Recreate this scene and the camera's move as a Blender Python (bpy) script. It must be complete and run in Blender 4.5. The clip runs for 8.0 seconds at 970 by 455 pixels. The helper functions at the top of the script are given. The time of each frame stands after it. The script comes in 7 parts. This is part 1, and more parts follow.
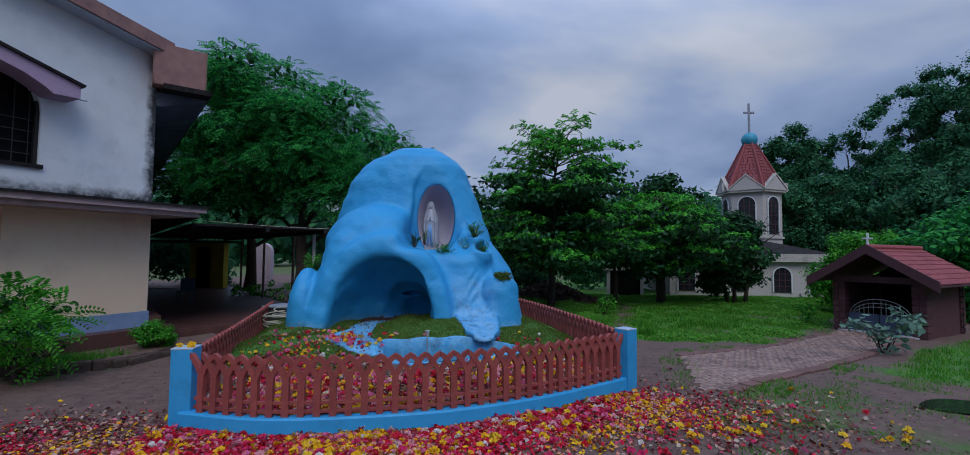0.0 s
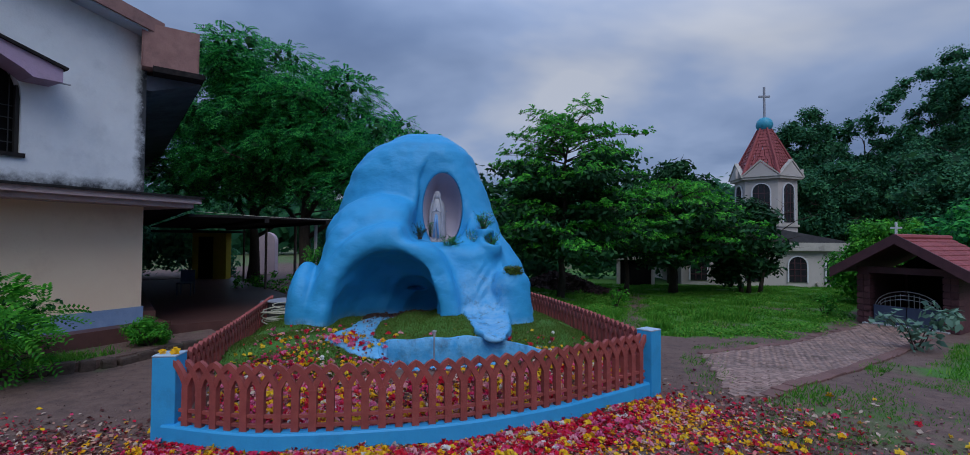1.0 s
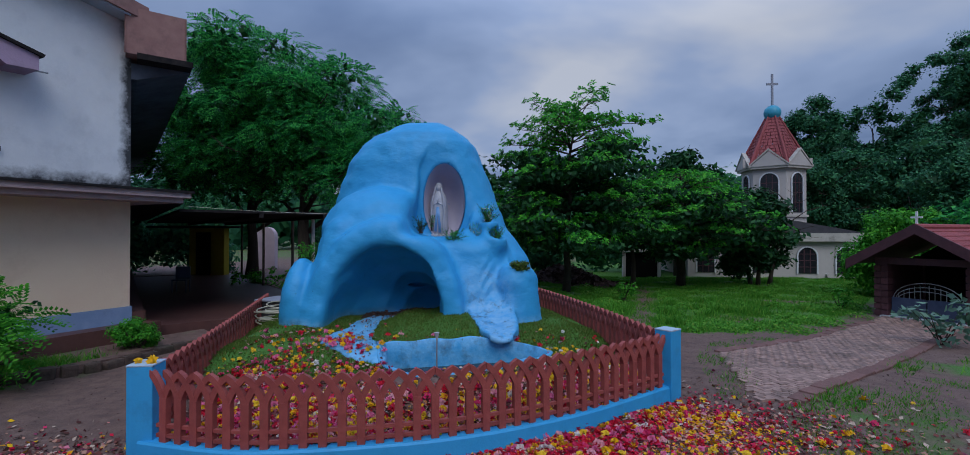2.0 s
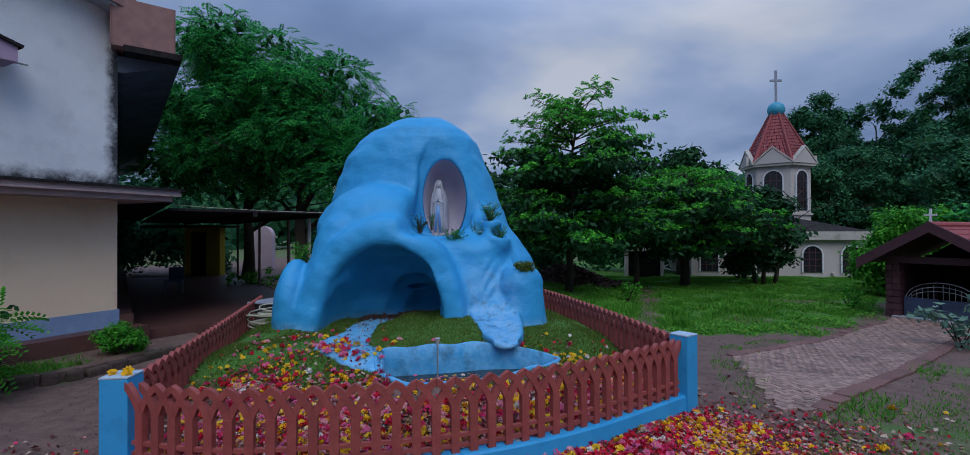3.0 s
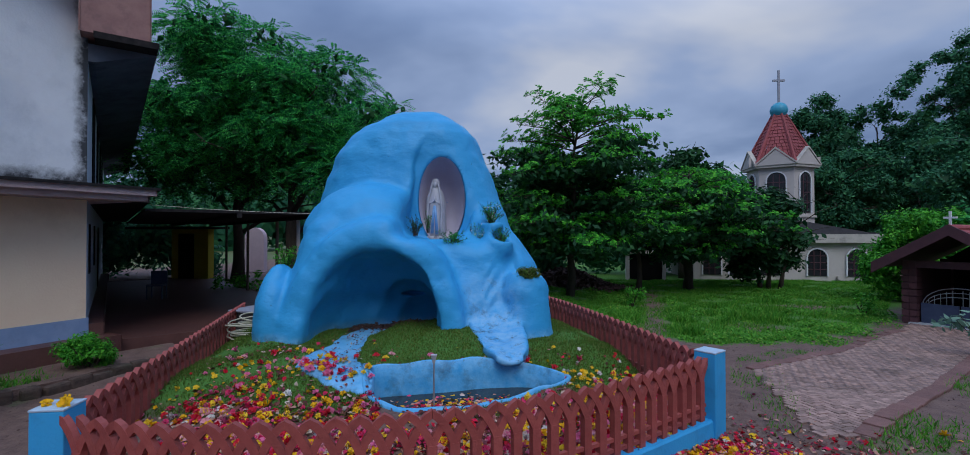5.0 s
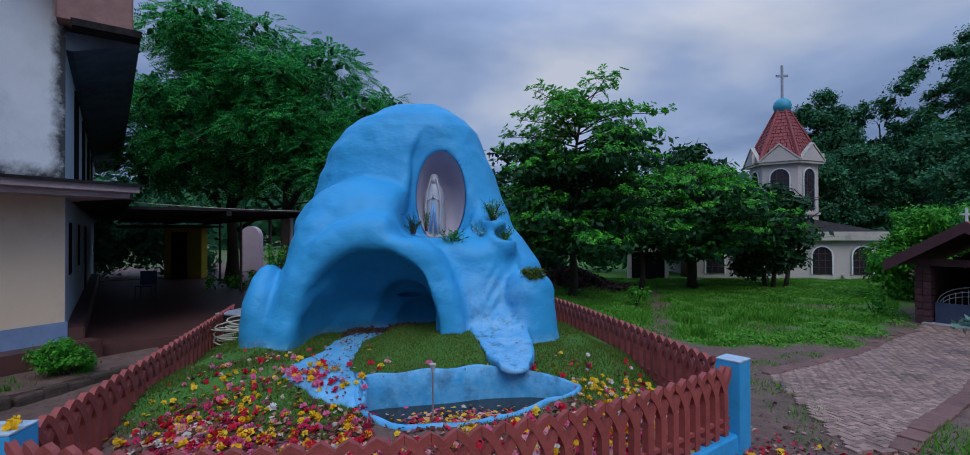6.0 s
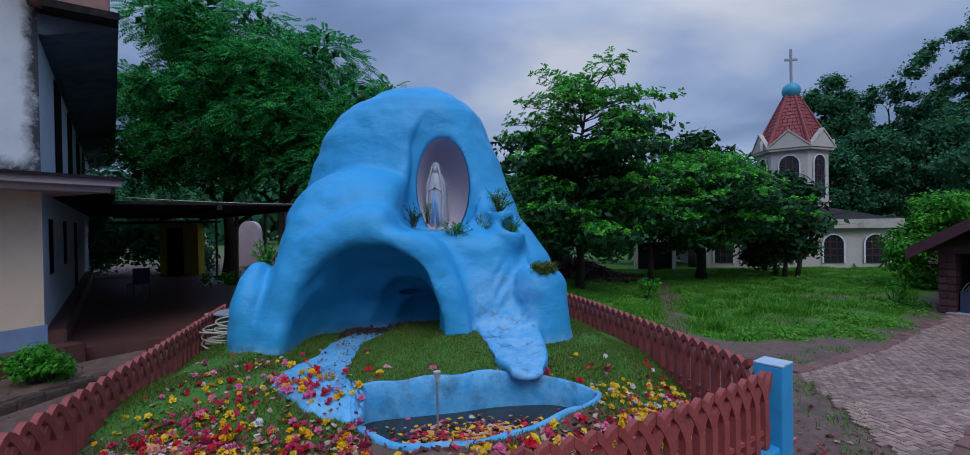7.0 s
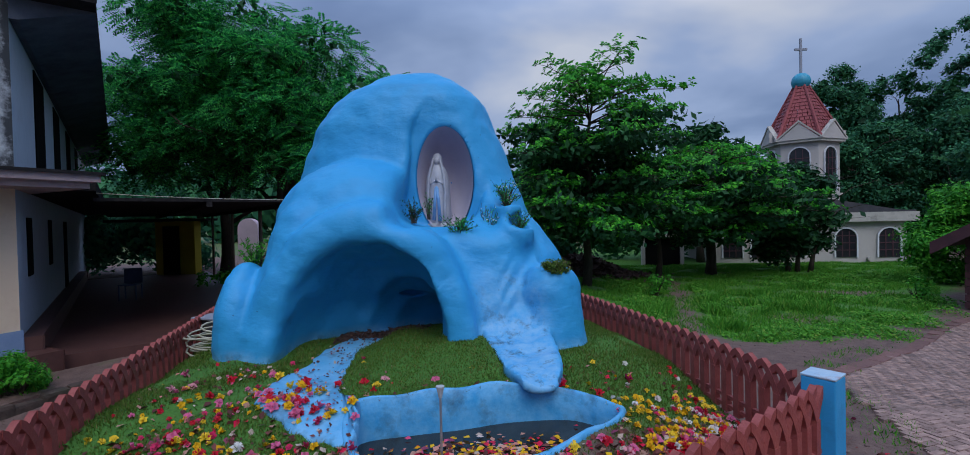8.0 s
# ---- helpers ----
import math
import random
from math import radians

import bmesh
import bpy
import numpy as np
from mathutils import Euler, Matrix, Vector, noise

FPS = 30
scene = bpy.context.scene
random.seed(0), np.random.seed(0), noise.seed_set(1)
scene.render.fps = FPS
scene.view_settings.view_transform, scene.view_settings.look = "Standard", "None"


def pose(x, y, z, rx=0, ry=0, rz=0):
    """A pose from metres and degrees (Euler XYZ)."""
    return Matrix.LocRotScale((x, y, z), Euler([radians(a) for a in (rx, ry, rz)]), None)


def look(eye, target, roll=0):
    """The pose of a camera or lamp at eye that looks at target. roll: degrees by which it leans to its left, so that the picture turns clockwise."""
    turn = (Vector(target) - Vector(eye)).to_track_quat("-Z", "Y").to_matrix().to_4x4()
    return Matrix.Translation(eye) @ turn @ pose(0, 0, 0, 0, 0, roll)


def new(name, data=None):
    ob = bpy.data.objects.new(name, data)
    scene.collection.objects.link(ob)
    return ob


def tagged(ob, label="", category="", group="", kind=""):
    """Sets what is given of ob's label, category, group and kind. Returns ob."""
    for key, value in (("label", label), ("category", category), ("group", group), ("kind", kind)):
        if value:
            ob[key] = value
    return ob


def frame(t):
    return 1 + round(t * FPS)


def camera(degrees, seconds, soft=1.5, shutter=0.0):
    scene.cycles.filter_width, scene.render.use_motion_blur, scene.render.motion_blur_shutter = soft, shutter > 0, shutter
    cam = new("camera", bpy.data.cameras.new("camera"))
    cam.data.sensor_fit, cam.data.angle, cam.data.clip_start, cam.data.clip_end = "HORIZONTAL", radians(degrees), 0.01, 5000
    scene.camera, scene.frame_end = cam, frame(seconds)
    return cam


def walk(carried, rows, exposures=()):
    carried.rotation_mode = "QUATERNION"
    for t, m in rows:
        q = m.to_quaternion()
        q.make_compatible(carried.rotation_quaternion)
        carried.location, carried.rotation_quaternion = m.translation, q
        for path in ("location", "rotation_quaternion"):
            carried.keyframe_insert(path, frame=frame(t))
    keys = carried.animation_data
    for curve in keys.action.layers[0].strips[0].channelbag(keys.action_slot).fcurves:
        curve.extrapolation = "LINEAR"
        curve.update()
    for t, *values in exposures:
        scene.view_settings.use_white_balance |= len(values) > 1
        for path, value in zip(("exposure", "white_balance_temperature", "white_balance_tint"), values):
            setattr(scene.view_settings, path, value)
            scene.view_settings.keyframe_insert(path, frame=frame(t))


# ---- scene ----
cam = camera(90.7, 8.0, soft=0.9)
PATH = [
    (0, (0.47, -0.332, 2.145), (0.364, 1.663, 2.25), 0.5),
    (0.5, (0.425, -0.009, 2.212), (0.306, 1.986, 2.285), 0.6),
    (1, (0.359, 0.278, 2.251), (0.229, 2.273, 2.303), 0.4),
    (1.5, (0.315, 0.553, 2.274), (0.178, 2.548, 2.305), 0.1),
    (3, (0.196, 1.196, 2.279), (0.06, 3.192, 2.296), -0.2),
    (3.5, (0.165, 1.372, 2.295), (0.032, 3.368, 2.314), -0.1),
    (4, (0.144, 1.552, 2.284), (0.015, 3.548, 2.308), -0.2),
    (4.5, (0.117, 1.707, 2.301), (-0.008, 3.703, 2.325), -0.1),
    (6, (0.002, 2.337, 2.303), (-0.114, 4.334, 2.319), -0.2),
    (6.5, (-0.031, 2.622, 2.297), (-0.149, 4.618, 2.295), -0.4),
    (7, (-0.094, 2.893, 2.303), (-0.218, 4.889, 2.285), -0.9),
    (7.5, (-0.152, 3.191, 2.299), (-0.282, 5.187, 2.265), -1.2),
    (8, (-0.18, 3.444, 2.294), (-0.314, 5.439, 2.26), -1.3),
]
walk(cam, [(t, look(eye, target, roll)) for t, eye, target, roll in PATH], [(0, -0.22), (4, -0.15), (8, -0.04)])

# ---- world and light ----
world = bpy.data.worlds.new("overcast_sky")
scene.world = world
world.use_nodes = True
wt = world.node_tree
wt.nodes.clear()
w_out = wt.nodes.new("ShaderNodeOutputWorld")
w_bg = wt.nodes.new("ShaderNodeBackground")
w_sky = wt.nodes.new("ShaderNodeTexSky")
w_sky.sky_type, w_sky.sun_disc = "NISHITA", False
w_sky.sun_elevation, w_sky.sun_rotation = radians(50), radians(200)
w_co = wt.nodes.new("ShaderNodeTexCoord")
w_sep = wt.nodes.new("ShaderNodeSeparateXYZ")
wt.links.new(w_co.outputs["Generated"], w_sep.inputs[0])
# cloud deck: the view direction laid out on a flat sheet high above
w_add = wt.nodes.new("ShaderNodeMath"); w_add.operation = "ADD"; w_add.inputs[1].default_value = 0.16
w_max = wt.nodes.new("ShaderNodeMath"); w_max.operation = "MAXIMUM"; w_max.inputs[1].default_value = 0.0
wt.links.new(w_sep.outputs["Z"], w_max.inputs[0]); wt.links.new(w_max.outputs[0], w_add.inputs[0])
w_dx = wt.nodes.new("ShaderNodeMath"); w_dx.operation = "DIVIDE"
w_dy = wt.nodes.new("ShaderNodeMath"); w_dy.operation = "DIVIDE"
wt.links.new(w_sep.outputs["X"], w_dx.inputs[0]); wt.links.new(w_add.outputs[0], w_dx.inputs[1])
wt.links.new(w_sep.outputs["Y"], w_dy.inputs[0]); wt.links.new(w_add.outputs[0], w_dy.inputs[1])
w_com = wt.nodes.new("ShaderNodeCombineXYZ")
wt.links.new(w_dx.outputs[0], w_com.inputs[0]); wt.links.new(w_dy.outputs[0], w_com.inputs[1])
w_n = wt.nodes.new("ShaderNodeTexNoise")
w_n.inputs["Scale"].default_value, w_n.inputs["Detail"].default_value, w_n.inputs["Roughness"].default_value = 0.62, 5, 0.5
w_n.inputs["Distortion"].default_value = 0.25
wt.links.new(w_com.outputs[0], w_n.inputs["Vector"])
w_r = wt.nodes.new("ShaderNodeValToRGB")
for k, (p, c) in enumerate(((0.38, (0.108, 0.165, 0.315, 1)), (0.475, (0.165, 0.235, 0.405, 1)), (0.565, (0.25, 0.33, 0.52, 1)), (0.68, (0.46, 0.50, 0.60, 1)))):
    e = w_r.color_ramp.elements[k] if k < 2 else w_r.color_ramp.elements.new(p)
    e.position, e.color = p, c
w_dot = wt.nodes.new("ShaderNodeVectorMath"); w_dot.operation = "DOT_PRODUCT"
w_dot.inputs[1].default_value = Vector((0.42, 0.80, 0.43)).normalized()
wt.links.new(w_co.outputs["Generated"], w_dot.inputs[0])
w_glow = wt.nodes.new("ShaderNodeMapRange")
w_glow.inputs["From Min"].default_value, w_glow.inputs["From Max"].default_value = 0.72, 1.0
w_glow.inputs["To Max"].default_value = 0.11
wt.links.new(w_dot.outputs["Value"], w_glow.inputs["Value"])
w_sum = wt.nodes.new("ShaderNodeMath"); w_sum.operation = "ADD"
wt.links.new(w_n.outputs["Fac"], w_sum.inputs[0]); wt.links.new(w_glow.outputs[0], w_sum.inputs[1])
wt.links.new(w_sum.outputs[0], w_r.inputs[0])
# an overcast sky is brighter overhead than at the horizon
w_z = wt.nodes.new("ShaderNodeMapRange")
w_z.inputs["From Min"].default_value, w_z.inputs["From Max"].default_value = 0.35, 0.95
w_z.inputs["To Min"].default_value, w_z.inputs["To Max"].default_value = 1.0, 2.9
wt.links.new(w_sep.outputs["Z"], w_z.inputs["Value"])
w_mul = wt.nodes.new("ShaderNodeVectorMath"); w_mul.operation = "SCALE"
wt.links.new(w_r.outputs[0], w_mul.inputs[0]); wt.links.new(w_z.outputs[0], w_mul.inputs["Scale"])
w_s2 = wt.nodes.new("ShaderNodeVectorMath"); w_s2.operation = "SCALE"; w_s2.inputs["Scale"].default_value = 0.05
wt.links.new(w_sky.outputs[0], w_s2.inputs[0])
w_mix = wt.nodes.new("ShaderNodeMix"); w_mix.data_type = "RGBA"; w_mix.inputs[0].default_value = 0.88
wt.links.new(w_s2.outputs[0], w_mix.inputs[6]); wt.links.new(w_mul.outputs[0], w_mix.inputs[7])
wt.links.new(w_mix.outputs[2], w_bg.inputs["Color"])
w_bg.inputs["Strength"].default_value = 1.25
wt.links.new(w_bg.outputs[0], w_out.inputs[0])

sun = new("sun", bpy.data.lights.new("sun", "SUN"))
sun.data.energy, sun.data.angle, sun.data.color = 1.3, radians(40), (0.95, 0.97, 1.0)
sun.matrix_world = look((1.8, -7.6, 10), (0, 0, 0))


# ---- materials ----
def surface(name, c1, c2, scale=3.0, rough=0.8, bump=0.3, bump_scale=40.0, dirt=None, dirt_amount=0.35, dirt_scale=1.2, metal=0.0, vary=0.0, island=0.0, stretch=(1, 1, 1), spec=0.4, bump_dist=0.02):
    """Two colours mixed by fine noise, a broad stain colour over them, and a fine relief."""
    m = bpy.data.materials.new(name)
    m.use_nodes = True
    t = m.node_tree
    b = t.nodes["Principled BSDF"]
    b.inputs["Roughness"].default_value = rough
    b.inputs["Metallic"].default_value = metal
    b.inputs["Specular IOR Level"].default_value = spec
    g = t.nodes.new("ShaderNodeNewGeometry")
    mp = t.nodes.new("ShaderNodeMapping")
    mp.inputs["Scale"].default_value = stretch
    t.links.new(g.outputs["Position"], mp.inputs["Vector"])
    n1 = t.nodes.new("ShaderNodeTexNoise")
    n1.inputs["Scale"].default_value, n1.inputs["Detail"].default_value = scale, 8
    n1.inputs["Roughness"].default_value = 0.65
    t.links.new(mp.outputs[0], n1.inputs["Vector"])
    r1 = t.nodes.new("ShaderNodeMapRange")
    r1.inputs["From Min"].default_value, r1.inputs["From Max"].default_value = 0.3, 0.7
    t.links.new(n1.outputs["Fac"], r1.inputs["Value"])
    mx = t.nodes.new("ShaderNodeMix"); mx.data_type = "RGBA"
    mx.inputs[6].default_value, mx.inputs[7].default_value = (*c1, 1), (*c2, 1)
    t.links.new(r1.outputs[0], mx.inputs[0])
    col = mx.outputs[2]
    if dirt:
        n2 = t.nodes.new("ShaderNodeTexNoise")
        n2.inputs["Scale"].default_value, n2.inputs["Detail"].default_value = dirt_scale, 10
        n2.inputs["Roughness"].default_value = 0.7
        t.links.new(mp.outputs[0], n2.inputs["Vector"])
        r2 = t.nodes.new("ShaderNodeMapRange")
        r2.inputs["From Min"].default_value, r2.inputs["From Max"].default_value = 0.52, 0.78
        r2.inputs["To Max"].default_value = dirt_amount
        t.links.new(n2.outputs["Fac"], r2.inputs["Value"])
        m2 = t.nodes.new("ShaderNodeMix"); m2.data_type = "RGBA"
        m2.inputs[7].default_value = (*dirt, 1)
        t.links.new(r2.outputs[0], m2.inputs[0]); t.links.new(col, m2.inputs[6])
        col = m2.outputs[2]
    if vary or island:
        h = t.nodes.new("ShaderNodeHueSaturation")
        v = t.nodes.new("ShaderNodeMapRange")
        amount = vary or island
        v.inputs["To Min"].default_value, v.inputs["To Max"].default_value = 1 - amount, 1 + amount
        if vary:
            oi = t.nodes.new("ShaderNodeObjectInfo")
            t.links.new(oi.outputs["Random"], v.inputs["Value"])
        else:
            t.links.new(g.outputs["Random Per Island"], v.inputs["Value"])
        t.links.new(v.outputs[0], h.inputs["Value"]); t.links.new(col, h.inputs["Color"])
        col = h.outputs[0]
    t.links.new(col, b.inputs["Base Color"])
    if bump:
        n3 = t.nodes.new("ShaderNodeTexNoise")
        n3.inputs["Scale"].default_value, n3.inputs["Detail"].default_value = bump_scale, 6
        t.links.new(mp.outputs[0], n3.inputs["Vector"])
        bp = t.nodes.new("ShaderNodeBump")
        bp.inputs["Strength"].default_value, bp.inputs["Distance"].default_value = bump, bump_dist
        t.links.new(n3.outputs["Fac"], bp.inputs["Height"])
        t.links.new(bp.outputs[0], b.inputs["Normal"])
    return m


def palette(name, stops, rough=0.7, translucent=0.0):
    """Each island of the mesh takes one of the colours."""
    m = bpy.data.materials.new(name)
    m.use_nodes = True
    t = m.node_tree
    b = t.nodes["Principled BSDF"]
    b.inputs["Roughness"].default_value = rough
    b.inputs["Specular IOR Level"].default_value = 0.2
    g = t.nodes.new("ShaderNodeNewGeometry")
    r = t.nodes.new("ShaderNodeValToRGB")
    r.color_ramp.interpolation = "CONSTANT"
    for k, (p, c) in enumerate(stops):
        e = r.color_ramp.elements[k] if k < 2 else r.color_ramp.elements.new(p)
        e.position, e.color = p, (*c, 1)
    t.links.new(g.outputs["Random Per Island"], r.inputs[0])
    t.links.new(r.outputs[0], b.inputs["Base Color"])
    if translucent:
        tr = t.nodes.new("ShaderNodeBsdfTranslucent")
        t.links.new(r.outputs[0], tr.inputs["Color"])
        ms = t.nodes.new("ShaderNodeMixShader")
        ms.inputs[0].default_value = translucent
        t.links.new(b.outputs[0], ms.inputs[1]); t.links.new(tr.outputs[0], ms.inputs[2])
        t.links.new(ms.outputs[0], t.nodes["Material Output"].inputs["Surface"])
    return m


